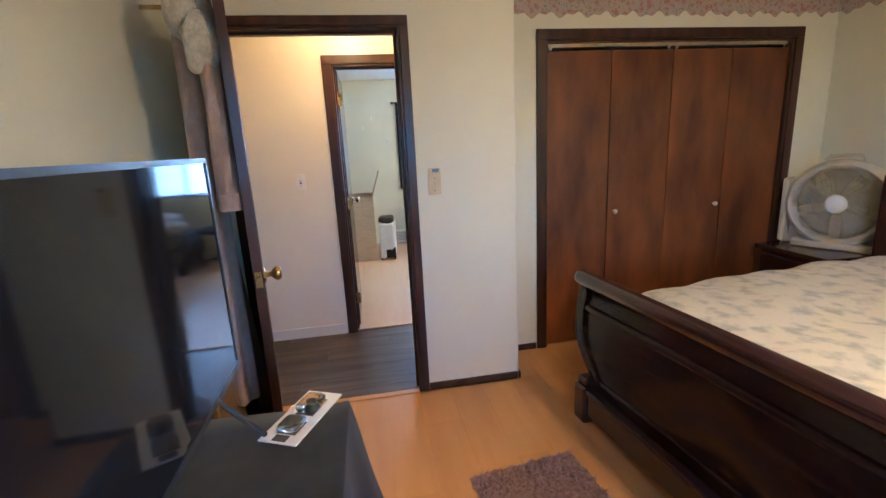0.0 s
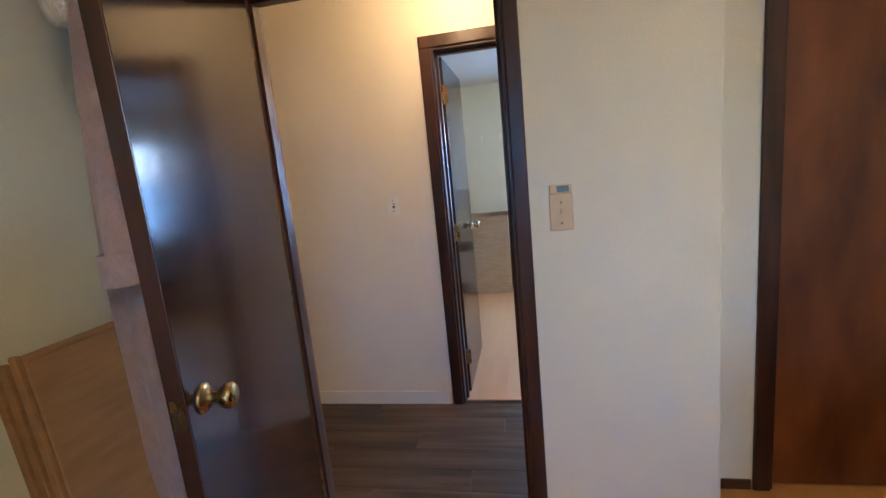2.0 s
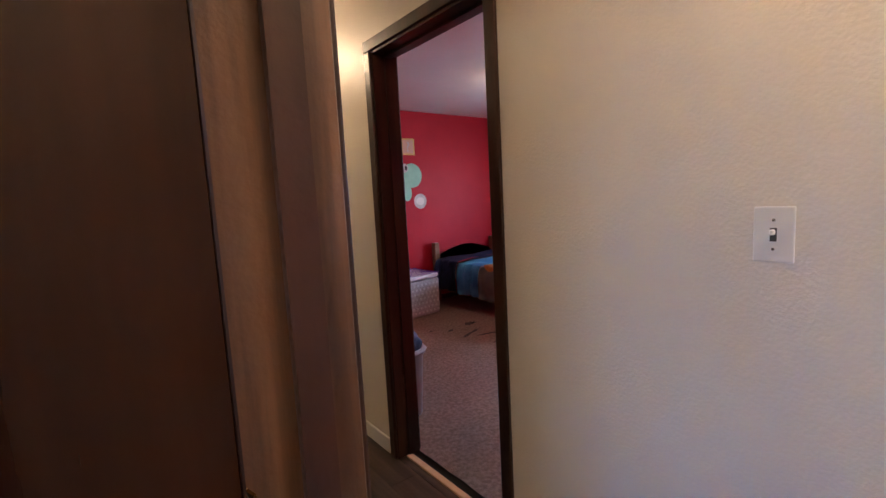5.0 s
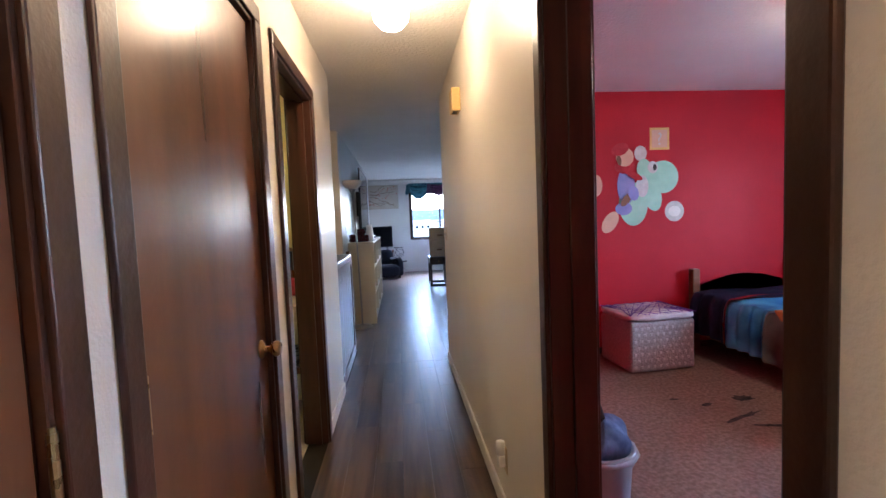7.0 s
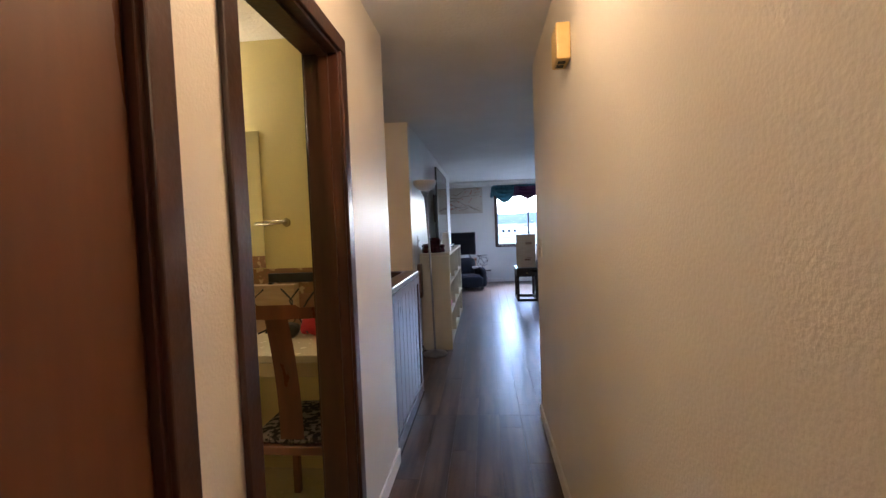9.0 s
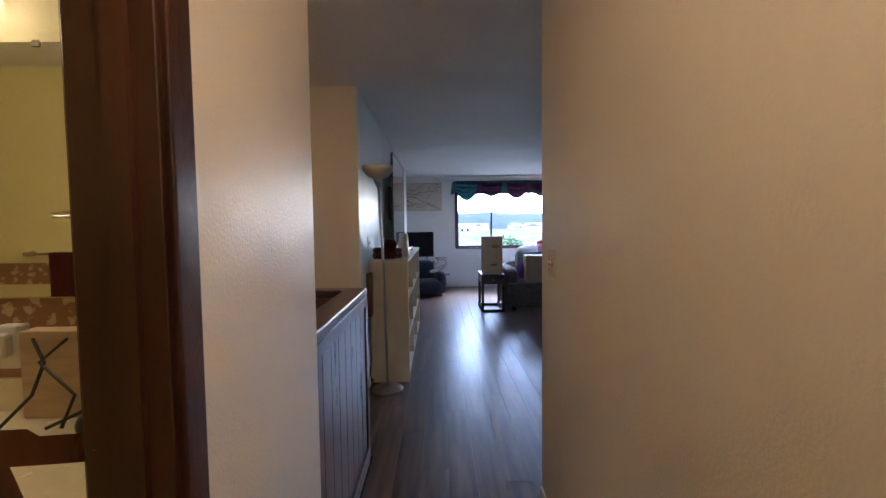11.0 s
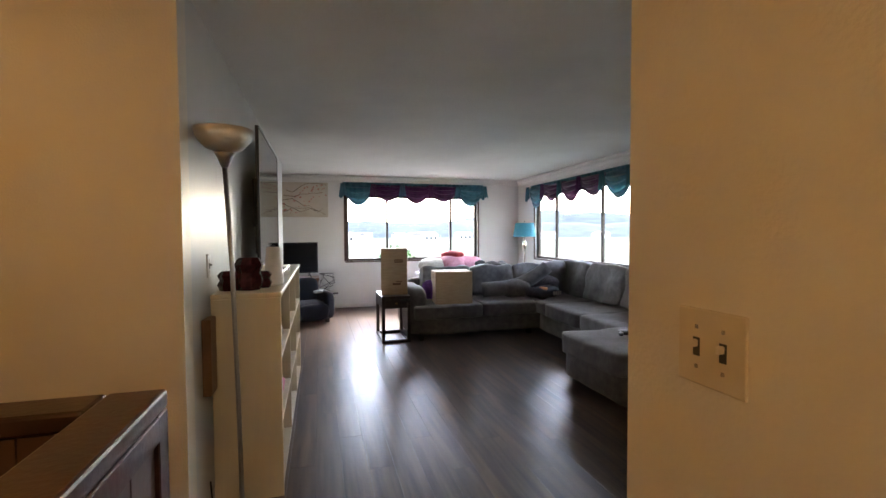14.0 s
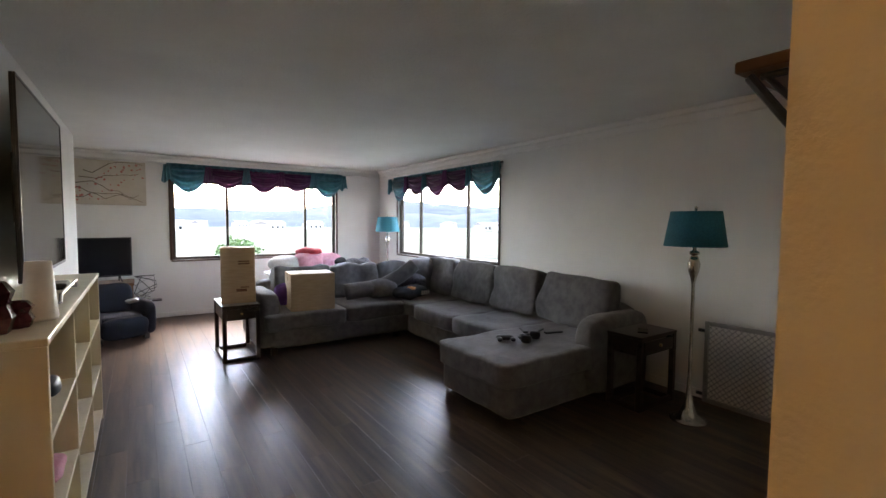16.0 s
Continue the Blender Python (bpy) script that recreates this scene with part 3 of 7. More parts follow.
# half wall round the stairs
hw = thing("stair_half_wall", "dark wood-panelled half wall with a broad cap rail", "railing", (0, 0, 0))
tagged(hw, kind="structure")
bm = B()
box(bm, -0.115, -0.025, 6.238, 7.325, 0.0, 0.955)
box(bm, -2.70, -0.116, 7.245, 7.325, 0.0, 0.955)
part("core", bm, PANEL_WOOD, hw)
bm = B()
box(bm, -0.130, -0.010, 6.238, 7.34, 0.957, 1.0, 0.008)
box(bm, -2.70, -0.131, 7.23, 7.34, 0.957, 1.0, 0.008)
part("cap_rail", bm, DARK_WOOD, hw, "glossy reddish-brown cap rail")
for k in range(8):
    bm = B()
    box(bm, -0.0245, -0.019, 6.241 + k * 0.129, 6.241 + (k + 1) * 0.129 - 0.004, 0.095, 0.90, 0.002, 1)
    part("panel", bm, PANEL_WOOD, hw)
for k in range(9):
    bm = B()
    box(bm, -0.124, -0.1155, 6.24 + k * 0.110, 6.24 + (k + 1) * 0.110 - 0.004, -0.3, 0.955)
    part("inner_panel", bm, PANEL_WOOD, hw)
for k in range(20):
    bm = B()
    box(bm, -0.126 - (k + 1) * 0.124 + 0.004, -0.126 - k * 0.124, 7.236, 7.2445, -0.3, 0.955)
    part("inner_panel", bm, PANEL_WOOD, hw)
for nm, a in (("end_post", (-0.024, -0.010, 7.275, 7.335, 0.0, 0.956)), ("top_moulding", (-0.0188, -0.008, 6.241, 7.274, 0.90, 0.956)), ("base_moulding", (-0.0188, -0.006, 6.241, 7.274, 0.0, 0.095)), ("end_face", (-0.12, -0.025, 7.326, 7.335, 0.0, 0.956))):
    bm = B()
    box(bm, *a, 0.003, 1)
    part(nm, bm, DARK_WOOD, hw)


def casing(name, x_face, out, y0, y1, h, w=0.062, d=0.016, parent=None, bottom=0.0):
    """Door casing on a wall plane x_face, proud towards out (+1 or -1): two sides and a head."""
    a, b = sorted((x_face + out * 0.001, x_face + out * d))
    for s, (p, q) in (("side_casing", (y0 - w, y0)), ("side_casing", (y1, y1 + w))):
        bm = B()
        box(bm, a, b, p, q, bottom, h, 0.004, 2)
        part(s, bm, DARK_WOOD, parent)
    bm = B()
    box(bm, a, b, y0 - w, y1 + w, h + 0.0005, h + w, 0.004, 2)
    part("head_casing", bm, DARK_WOOD, parent)


def frame_x(name, x0, x1, y0, y1, h, label, sides=(1, -1), out_hi=None, out_lo=None, hinge_jamb=None, cw=0.062):
    """A dark door frame in a wall that runs along y: lining, stops and casings on both faces."""
    f = thing(name, label, "door frame")
    tagged(f, kind="structure")
    lx0, lx1 = x0 - 0.004, x1 + 0.004
    for nm, a in (("jamb", (lx0, lx1, y0, y0 + 0.018, 0, h)), ("jamb", (lx0, lx1, y1 - 0.018, y1, 0, h)), ("head_jamb", (lx0, lx1, y0 + 0.018, y1 - 0.018, h - 0.018, h))):
        bm = B()
        box(bm, *a, 0.002, 1)
        part(nm, bm, hinge_jamb if hinge_jamb and a[2] > y0 + 0.1 else DARK_WOOD, f)
    xm = (x0 + x1) / 2
    for a in ((xm - 0.006, xm + 0.030, y0 + 0.018, y0 + 0.030, 0, h - 0.018), (xm - 0.006, xm + 0.030, y1 - 0.030, y1 - 0.018, 0, h - 0.018), (xm - 0.006, xm + 0.030, y0 + 0.03, y1 - 0.03, h - 0.030, h - 0.018)):
        bm = B()
        box(bm, *a)
        part("door_stop", bm, DARK_WOOD, f)
    if 1 in sides:
        casing(name, x1 + (out_hi or 0), 1, y0 + 0.006, y1 - 0.006, h - 0.006, cw, parent=f)
    if -1 in sides:
        casing(name, x0 - (out_lo or 0), -1, y0 + 0.006, y1 - 0.006, h - 0.006, cw, parent=f)
    return f


frame_x("door_frame_bedroom", -T - 0.006, 0, *BED_DOOR, DOOR_H, "dark-stained wood bedroom door frame", hinge_jamb=EDGE_WOOD, cw=0.047)
frame_x("door_frame_linen", -T, 0, *LINEN, DOOR_H, "reddish dark-stained linen closet door frame", (1,))
frame_x("door_frame_closet", -T, 0, *CLOSET_B, DOOR_H, "reddish dark-stained hall closet door frame", (1,))
frame_x("door_frame_bath", -T - 0.006, 0, *BATH_DOOR, DOOR_H, "dark-stained wood bathroom door frame")
frame_x("door_frame_box_room", XE, XE + T, *BOX_DOOR, DOOR_H, "dark-stained wood door frame of the spare room")
frame_x("door_frame_red_room", XE, XE + T + 0.006, *RED_DOOR, DOOR_H, "dark-stained wood door frame of the red bedroom", cw=0.052)
frame_x("door_frame_bifold", 0.23, 0.29, *CL, DOOR_H, "dark-stained closet frame", (-1,))


def knob(parent, x, y, z, out, axis="y", material=BRASS):
    """A door knob with a rose, turned outwards along the axis."""
    bm = B()
    lathe(bm, [(0, 0), (0.032, 0), (0.032, 0.004), (0.026, 0.009), (0.012, 0.012), (0.010, 0.030), (0.019, 0.036), (0.027, 0.048), (0.027, 0.058), (0.020, 0.066), (0, 0.067)], 24)
    rot = Matrix.Rotation(-math.pi / 2 * out, 4, "X") if axis == "y" else Matrix.Rotation(math.pi / 2 * out, 4, "Y")
    bmesh.ops.transform(bm, matrix=Matrix.Translation((x, y, z)) @ rot, verts=bm.verts[:])
    return part("knob", bm, material, parent, "shiny metal knob", True)


def hinge(parent, x, y, z, h=0.09, leaf=0.03, along="x"):
    bm = B()
    tube(bm, [(x, y, z - h / 2), (x, y, z + h / 2)], 0.007, 10)
    tube(bm, [(x, y, z + h / 2), (x, y, z + h / 2 + 0.008)], 0.005, 10)
    if along == "x":
        box(bm, x - leaf, x + leaf * 0.2, y - 0.002, y + 0.001, z - h / 2, z + h / 2)
    else:
        box(bm, x - 0.002, x + 0.001, y - leaf, y + leaf, z - h / 2, z + h / 2)
    return part("hinge", bm, BRASS, parent, "brass butt hinge")


def door(name, label, at, turn, width, knob_sides=(1, -1), material=DOOR_WOOD, height=2.005, knob_at=None, knob_metal=BRASS, hinge_x=-0.004, edge=DARK_WOOD, knob_z=0.98):
    """A flush door hinged at its origin, that reaches along local x and is 35 mm thick in y."""
    d = thing(name, label, "door", at, turn)
    bm = B()
    box(bm, 0.0035, width - 0.0035, -0.017, 0.017, 0.012, height, 0.0015, 1)
    part("leaf", bm, material, d)
    for x0, x1 in ((0.0, 0.003), (width - 0.003, width)):
        bm = B()
        box(bm, x0, x1, -0.0165, 0.0165, 0.012, height)
        part("edge_strip", bm, edge, d)
    for s in knob_sides:
        knob(d, width - 0.065, 0.017 * s, knob_z, s, "y", knob_metal)
    bm = B()
    box(bm, width, width + 0.0015, -0.012, 0.012, knob_z - 0.03, knob_z + 0.03)
    box(bm, width + 0.0015, width + 0.009, -0.006, 0.006, knob_z - 0.012, knob_z + 0.012)
    part("latch_plate", bm, BRASS, d)
    return d


def hinges(d, side, zs=(0.25, 1.02, 1.80)):
    for z in zs:
        hinge(d, -0.006, side * 0.012, z, 0.09, 0.03, "y")


bd = door("bedroom_door", "dark brown glossy flush door standing wide open into the bedroom", (-T - 0.012, 2.530, 0.0), 180 + 14.0, 0.775, (1,))
hinges(bd, -1)
bx = door("spare_room_door", "dark brown flush door standing open into the spare room", (XE + T + 0.008, 2.088, 0.0), -0.5, 0.71, knob_metal=CHROME)
for z in (0.25, 1.02, 1.80):
    hinge(bx, -0.012, -0.010, z, 0.095, 0.028, "y")
ln = door("linen_closet_door", "reddish-brown flush linen closet door, closed", (-0.030, LINEN[1] - 0.020, 0.0), -90, 0.70, (1,), HALL_DOOR, knob_z=0.88)
for z in (0.25, 0.98, 1.80):
    hinge(ln, -0.006, 0.034, z, 0.11, 0.022, "x")
cb = door("hall_closet_door", "reddish-brown glossy flush closet door, closed", (-0.030, CLOSET_B[0] + 0.020, 0.0), 90, 0.78, (-1,), HALL_DOOR, knob_z=0.88)
for z in (0.25, 0.98, 1.80):
    hinge(cb, -0.006, -0.034, z, 0.11, 0.022, "x")

# bifold closet doors
bif = thing("bifold_closet_doors", "four brown birch bifold closet doors, closed", "closet door", (0.262, 0, 0))
pw = (CL[1] - CL[0] - 0.05) / 4
for k in range(4):
    y0 = CL[0] + 0.022 + k * (pw + 0.002)
    bm = B()
    box(bm, -0.014, 0.014, y0, y0 + pw - 0.003, 0.015, 1.965, 0.002, 1)
    pnl = part("door_panel", bm, CLOSET_WOOD, bif)
    if k in (1, 2):
        yk = y0 + pw - 0.05 if k == 2 else y0 + 0.05
        bm = B()
        lathe(bm, [(0, 0), (0.008, 0), (0.007, 0.012), (0.015, 0.018), (0.016, 0.026), (0.010, 0.032), (0, 0.033)], 16)
        bmesh.ops.transform(bm, matrix=Matrix.Translation((-0.014, yk, 0.935)) @ Matrix.Rotation(-math.pi / 2, 4, "Y"), verts=bm.verts[:])
        part("pull_knob", bm, WHITE_PLASTIC, pnl, "small pale pull knob", True)
bm = B()
box(bm, -0.012, 0.012, CL[0] + 0.02, CL[1] - 0.02, 1.985, 2.008)
part("track", bm, CHROME, bif, "metal top track")
bm = B()
for yy in (CL[0] + 0.05, (CL[0] + CL[1]) / 2 - 0.03, (CL[0] + CL[1]) / 2 + 0.03, CL[1] - 0.05):
    box(bm, -0.005, 0.005, yy - 0.01, yy + 0.01, 1.965, 1.985)
part("pivot", bm, CHROME, bif)


def skirting(name, runs, material, h, d=0.012):
    """Runs of (x0, y0, x1, y1, nx, ny) with the normal that points into the room."""
    bm = B()
    for x0, y0, x1, y1, nx, ny in runs:
        ax0, ax1 = sorted((x0 + nx * 0.0008, x1 + nx * d))
        ay0, ay1 = sorted((y0 + ny * 0.0008, y1 + ny * d))
        if nx:
            ay0, ay1 = sorted((y0, y1))
        else:
            ax0, ax1 = sorted((x0, x1))
        box(bm, ax0, ax1, ay0, ay1, 0.0, h, 0.003, 1)
    return structure(name, bm, material, "baseboard along the wall", "baseboard")


skirting("baseboard_hall", [(XE, 2.18, XE, 3.168, -1, 0), (XE, 4.06, XE, 6.88, -1, 0), (0, 2.62, 0, 2.635, 1, 0), (0, 3.505, 0, 3.565, 1, 0), (0, 4.515, 0, 4.66, 1, 0), (0, 5.525, 0, 6.235, 1, 0), (XE, 1.235, XE, 1.295, -1, 0)], WHITE_TRIM, 0.085)
skirting("baseboard_bedroom", [(-T - 0.006, 1.10, -T - 0.006, 1.652, -1, 0), (-T - 0.018, 1.094, 0.23, 1.094, 0, -1), (0.23, 0.842, 0.23, 1.08, -1, 0), (0.23, -1.32, 0.23, -1.062, -1, 0), (-3.66, 2.75, -T, 2.75, 0, -1), (-3.66, -1.32, 0.21, -1.32, 0, 1)], DARK_WOOD, 0.045)
skirting("baseboard_living", [(-0.2, 8.33, -0.2, 13.2, 1, 0), (-1.6, YN, XR, YN, 0, -1), (XR, 6.9, XR, YN - 0.02, -1, 0), (-2.7, 8.2, -1.93, 8.2, 0, -1), (-0.99, 8.2, -0.2, 8.2, 0, -1)], WHITE_TRIM, 0.07)
skirting("baseboard_red_room", [(XE + T + 0.01, 6.74, 5.08, 6.74, 0, -1), (5.08, 3.06, 5.08, 6.72, -1, 0)], DARK_WOOD, 0.06)
skirting("baseboard_box_room", [(4.30, -1.0, 4.30, 2.93, -1, 0), (XE + T, 2.93, 1.88, 2.93, 0, -1), (2.77, 2.93, 4.28, 2.93, 0, -1)], WHITE_TRIM, 0.07)

# crown moulding of the living room
bm = B()
for a in ((-1.6, XR, YN - 0.03, YN - 0.0008), (XR - 0.03, XR - 0.0008, 6.89, YN - 0.031)):
    box(bm, *a, H - 0.115, H - 0.0005, 0.012, 2)
for a in ((-1.6, XR, YN - 0.075, YN - 0.031), (XR - 0.075, XR - 0.031, 6.89, YN - 0.076)):
    box(bm, *a, H - 0.05, H - 0.0005, 0.014, 2)
structure("crown_moulding", bm, WALL_WHITE, "pale crown moulding under the ceiling", "trim")

# wallpaper border of the bedroom, with a scalloped lower edge
def scallop(u, v, length):
    z0 = 2.165 + 0.012 * math.sin(u * length * 34) + 0.010 * math.sin(u * length * 71 + 1)
    return z0 + (H - 0.013 - z0) * v


bm = B()
sheet(bm, lambda u, v: Vector((0.2265, -1.316 + 2.405 * u, scallop(u, v, 2.4))), 160, 1)
structure("wallpaper_border_closet", bm, BORDER, "pink floral wallpaper border under the ceiling", "trim")
bm = B()
sheet(bm, lambda u, v: Vector((-3.65 + 3.87 * u, -1.3165, scallop(u, v, 3.9))), 220, 1)
structure("wallpaper_border_south", bm, BORDER, "pink floral wallpaper border under the ceiling", "trim")

# thresholds
for nm, a in (("threshold_bedroom", (-T - 0.03, -T + 0.012, *BED_DOOR)), ("threshold_box_room", (XE + 0.03, XE + 0.065, *BOX_DOOR)), ("threshold_red_room", (XE + 0.04, XE + 0.075, *RED_DOOR))):
    bm = B()
    box(bm, a[0], a[1], a[2] + 0.02, a[3] - 0.02, -0.009, 0.007, 0.003)
    structure(nm, bm, PLANK_OAK if nm == "threshold_bedroom" else PLANK_PALE, "pale floor threshold strip", "threshold")


def window_x(name, x, y0, y1, z0, z1, mullions, label, frame_w=0.045, material=WINDOW_ALU, glazing=GLASS):
    """A window in a wall that runs along y: frame, mullions and panes."""
    w = thing(name, label, "window")
    tagged(w, kind="structure")
    for nm, a in (("window_frame", (y0, y0 + frame_w, z0, z1)), ("window_frame", (y1 - frame_w, y1, z0, z1)), ("window_frame", (y0 + frame_w, y1 - frame_w, z0, z0 + frame_w)), ("window_frame", (y0 + frame_w, y1 - frame_w, z1 - frame_w, z1))):
        bm = B()
        box(bm, x - 0.03, x + 0.03, *a, 0.004, 1)
        part(nm, bm, material, w)
    cuts = [y0 + frame_w] + [y0 + (y1 - y0) * m for m in mullions] + [y1 - frame_w]
    for m in cuts[1:-1]:
        bm = B()
        box(bm, x - 0.022, x + 0.022, m - 0.02, m + 0.02, z0 + frame_w, z1 - frame_w, 0.003, 1)
        part("mullion", bm, material, w)
    for a, b in zip(cuts, cuts[1:]):
        bm = B()
        box(bm, x - 0.003, x + 0.003, a, b, z0 + frame_w, z1 - frame_w)
        part("pane", bm, glazing, w).visible_shadow = False
    return w


def turned(w, m):
    w.matrix_world = m
    return w


window_x("window_1", XR + 0.07, *WB, 0.88, 2.06, (0.27, 0.75), "three-pane bronze aluminium living room window")
turned(window_x("window_2", 0, -WA[1], -WA[0], 0.85, 2.06, (0.21, 0.70), "three-pane bronze aluminium living room window"), pose(0, YN + 0.07, 0, 0, 0, 90) @ Matrix.Scale(1, 4))
# Added behind the camera path; its panes are tinted only to hold back sky light.
window_x("window_3", -3.72, 0.2, 1.8, 0.9, 2.0, (0.5,), "added unseen bedroom window, two panes tinted blue to dim the daylight", glazing=BLUE_GLASS)
window_x("window_4", 4.36, -0.15, 1.25, 0.9, 2.05, (0.5,), "two-pane window of the spare room")
# Never in view; added as the opening for the red bedroom's fill.
window_x("window_5", 5.14, 3.8, 5.0, 0.95, 2.0, (0.5,), "added unseen two-pane window of the red bedroom")
bm = B()
box(bm, WA[0] - 0.02, WA[1] + 0.02, YN - 0.02, YN - 0.0005, 0.825, 0.85, 0.003, 1)
box(bm, WA[0] - 0.035, WA[0], YN - 0.014, YN - 0.0005, 0.851, 2.06, 0.003, 1)
box(bm, WA[1], WA[1] + 0.035, YN - 0.014, YN - 0.0005, 0.851, 2.06, 0.003, 1)
structure("window_trim_north", bm, DARK_WOOD, "dark window trim", "trim")
bm = B()
box(bm, XR - 0.02, XR - 0.0005, WB[0] - 0.02, WB[1] + 0.02, 0.855, 0.88, 0.003, 1)
box(bm, XR - 0.014, XR - 0.0005, WB[0] - 0.035, WB[0], 0.881, 2.06, 0.003, 1)
box(bm, XR - 0.014, XR - 0.0005, WB[1], WB[1] + 0.035, 0.881, 2.06, 0.003, 1)
structure("window_trim_east", bm, DARK_WOOD, "dark window trim", "trim")

# kitchen doorway casing
kf = thing("door_frame_kitchen", "dark-stained wood kitchen door frame", "door frame")
tagged(kf, kind="structure")
for a in ((-1.06, -0.995, 8.184, 8.199, 0, 2.03), (-1.915, -1.85, 8.184, 8.199, 0, 2.03), (-1.915, -0.995, 8.184, 8.199, 2.0305, 2.092), (-1.085, -1.069, 8.195, 8.325, 0, 2.03), (-1.849, -1.833, 8.195, 8.325, 0, 2.03), (-1.833, -1.085, 8.195, 8.325, 2.014, 2.029)):
    bm = B()
    box(bm, *a, 0.003, 1)
    part("casing", bm, DARK_WOOD, kf)
# spare room closet door, closed, in its casing
sc = thing("spare_room_closet_door", "dark brown closet door in the spare room, closed", "door", (0, 0, 0))
bm = B()
box(bm, 1.968, 2.682, 2.935, 2.97, 0.01, 2.012)
lf = part("leaf", bm, DOOR_WOOD, sc)
for a in ((1.90, 1.962, 2.914, 2.929, 0, 2.03), (2.688, 2.75, 2.914, 2.929, 0, 2.03), (1.90, 2.75, 2.914, 2.929, 2.0305, 2.09)):
    bm = B()
    box(bm, *a, 0.003, 1)
    part("casing", bm, DARK_WOOD, sc)
knob(sc, 2.62, 2.935, 0.98, -1, "y", CHROME)
# ---- bedroom things ----


def text_part(name, words, size, m, material, parent):
    """Flat lettering in the built-in font, as a mesh."""
    cu = bpy.data.curves.new(name, "FONT")
    cu.body, cu.size, cu.align_x, cu.extrude = words, size, "CENTER", 0.0004
    ob = bpy.data.objects.new(name, cu)
    me = bpy.data.meshes.new_from_object(ob)
    bpy.data.objects.remove(ob)
    me.materials.append(material)
    o = new(name, me)
    o.parent = parent
    o.matrix_basis = m
    return o


def television(name, label, at, turn, w, h, thick=0.05, feet=0.0):
    t = thing(name, label, "television", at, turn)
    bm = B()
    box(bm, -w / 2, w / 2, 0.006, 0.022, feet, feet + h, 0.003, 1)
    box(bm, -w * 0.36, w * 0.36, 0.022, thick, feet + h * 0.08, feet + h * 0.62, 0.008, 2)
    part("body", bm, BLACK, t)
    bm = B()
    box(bm, -w / 2 + 0.012, w / 2 - 0.012, 0.0, 0.0055, feet + 0.018, feet + h - 0.012)
    part("screen", bm, SCREEN, t, "dark glossy screen, switched off")
    for a in ((-w / 2, w / 2, -0.003, 0.0058, feet + h - 0.0115, feet + h), (-w / 2, w / 2, -0.003, 0.0058, feet, feet + 0.0175), (-w / 2, -w / 2 + 0.0115, -0.003, 0.0058, feet + 0.018, feet + h - 0.012), (w / 2 - 0.0115, w / 2, -0.003, 0.0058, feet + 0.018, feet + h - 0.012)):
        bm = B()
        box(bm, *a)
        part("bezel", bm, BLACK, t)
    if feet:
        for s in (-1, 1):
            bm = B()
            tube(bm, [(s * w * 0.34, -0.09, 0.006), (s * w * 0.32, 0.012, feet + 0.02), (s * w * 0.34, 0.11, 0.006)], 0.008, 8)
            part("foot", bm, BLACK, t)
    return t


# stand under the grey cloth
std = thing("cloth_covered_stand", "low stand draped with a charcoal grey cloth", "cabinet", (-1.80, 2.33, 0))
bm = B()
box(bm, -0.46, 0.42, -0.27, 0.30, 0.0, 0.70, 0.01)
part("stand", bm, BLACK, std)


def drape(u, v):
    x = -0.49 + 0.97 * u
    if v < 0.40:
        y, z = 0.33 - (v / 0.40) * 0.63, 0.712
    else:
        f = (v - 0.40) / 0.60
        y = -0.30 - 0.055 * f * (1 + 0.8 * math.sin(u * 21 + 1)) - 0.03 * math.sin(u * 9) * f
        z = 0.712 - 0.60 * f
    if u > 0.9:
        g = (u - 0.9) / 0.1
        x = 0.385 + 0.075 + 0.10 * g * (1 + 0.6 * math.sin(v * 17))
        z -= 0.45 * g * g
    if u < 0.1:
        z -= 0.35 * (1 - u / 0.1) ** 2
    z += 0.006 * noise.noise(Vector((u * 9, v * 9, 3)))
    return Vector((x, y, z))


bm = B()
sheet(bm, drape, 70, 60, 0.004)
part("drape", bm, GREY_CLOTH, std, "charcoal grey draped cloth", True)
television("flat_television", "large black flat television standing on the draped stand", (-1.865, 2.315, 0.716), 1.5, 1.16, 0.585, 0.05, 0.125)

for k, (x, y, tn, ln_) in enumerate(((-1.40, 2.15, -25, 0.24), (-1.50, 2.14, 60, 0.0))):
    if not ln_:
        continue
    pk = thing("blister_package", "white card package with small parts in clear plastic", "package", (x, y, 0.718), tn)
    bm = B()
    for a in ((-0.12, 0.12, -0.055, -0.030), (-0.12, 0.12, 0.030, 0.055), (-0.12, -0.085, -0.030, 0.030), (0.085, 0.12, -0.030, 0.030), (-0.02, 0.0, -0.030, 0.030)):
        box(bm, *a, 0.0, 0.004)
    part("card", bm, WHITE_PLASTIC, pk, "white printed card")
    bm = B()
    soft_box(bm, 0.0, 0.085, -0.03, 0.03, 0.004, 0.028, 3)
    soft_box(bm, -0.085, -0.02, -0.03, 0.03, 0.004, 0.022, 3)
    part("blister", bm, clear_glass("clear_blister", rough=0.1), pk, "clear plastic blister", True)
    bm = B()
    lathe(bm, [(0, 0.004), (0.012, 0.004), (0.014, 0.018), (0.006, 0.026), (0, 0.026)], 12, (0.045, 0.0, 0.0))
    part("small_part", bm, BLACK, pk, "", True)
    bm = B()
    box(bm, -0.115, -0.09, -0.02, 0.02, 0.0042, 0.0052)
    part("printed_bar", bm, INK, pk)

# robe on the back of the door
robe = thing("bath_robe", "dusty pink fleece robe with cream hood hanging on the open door", "robe", (-0.835, 2.50, 0))
robe.scale = (0.80, 0.80, 1.0)


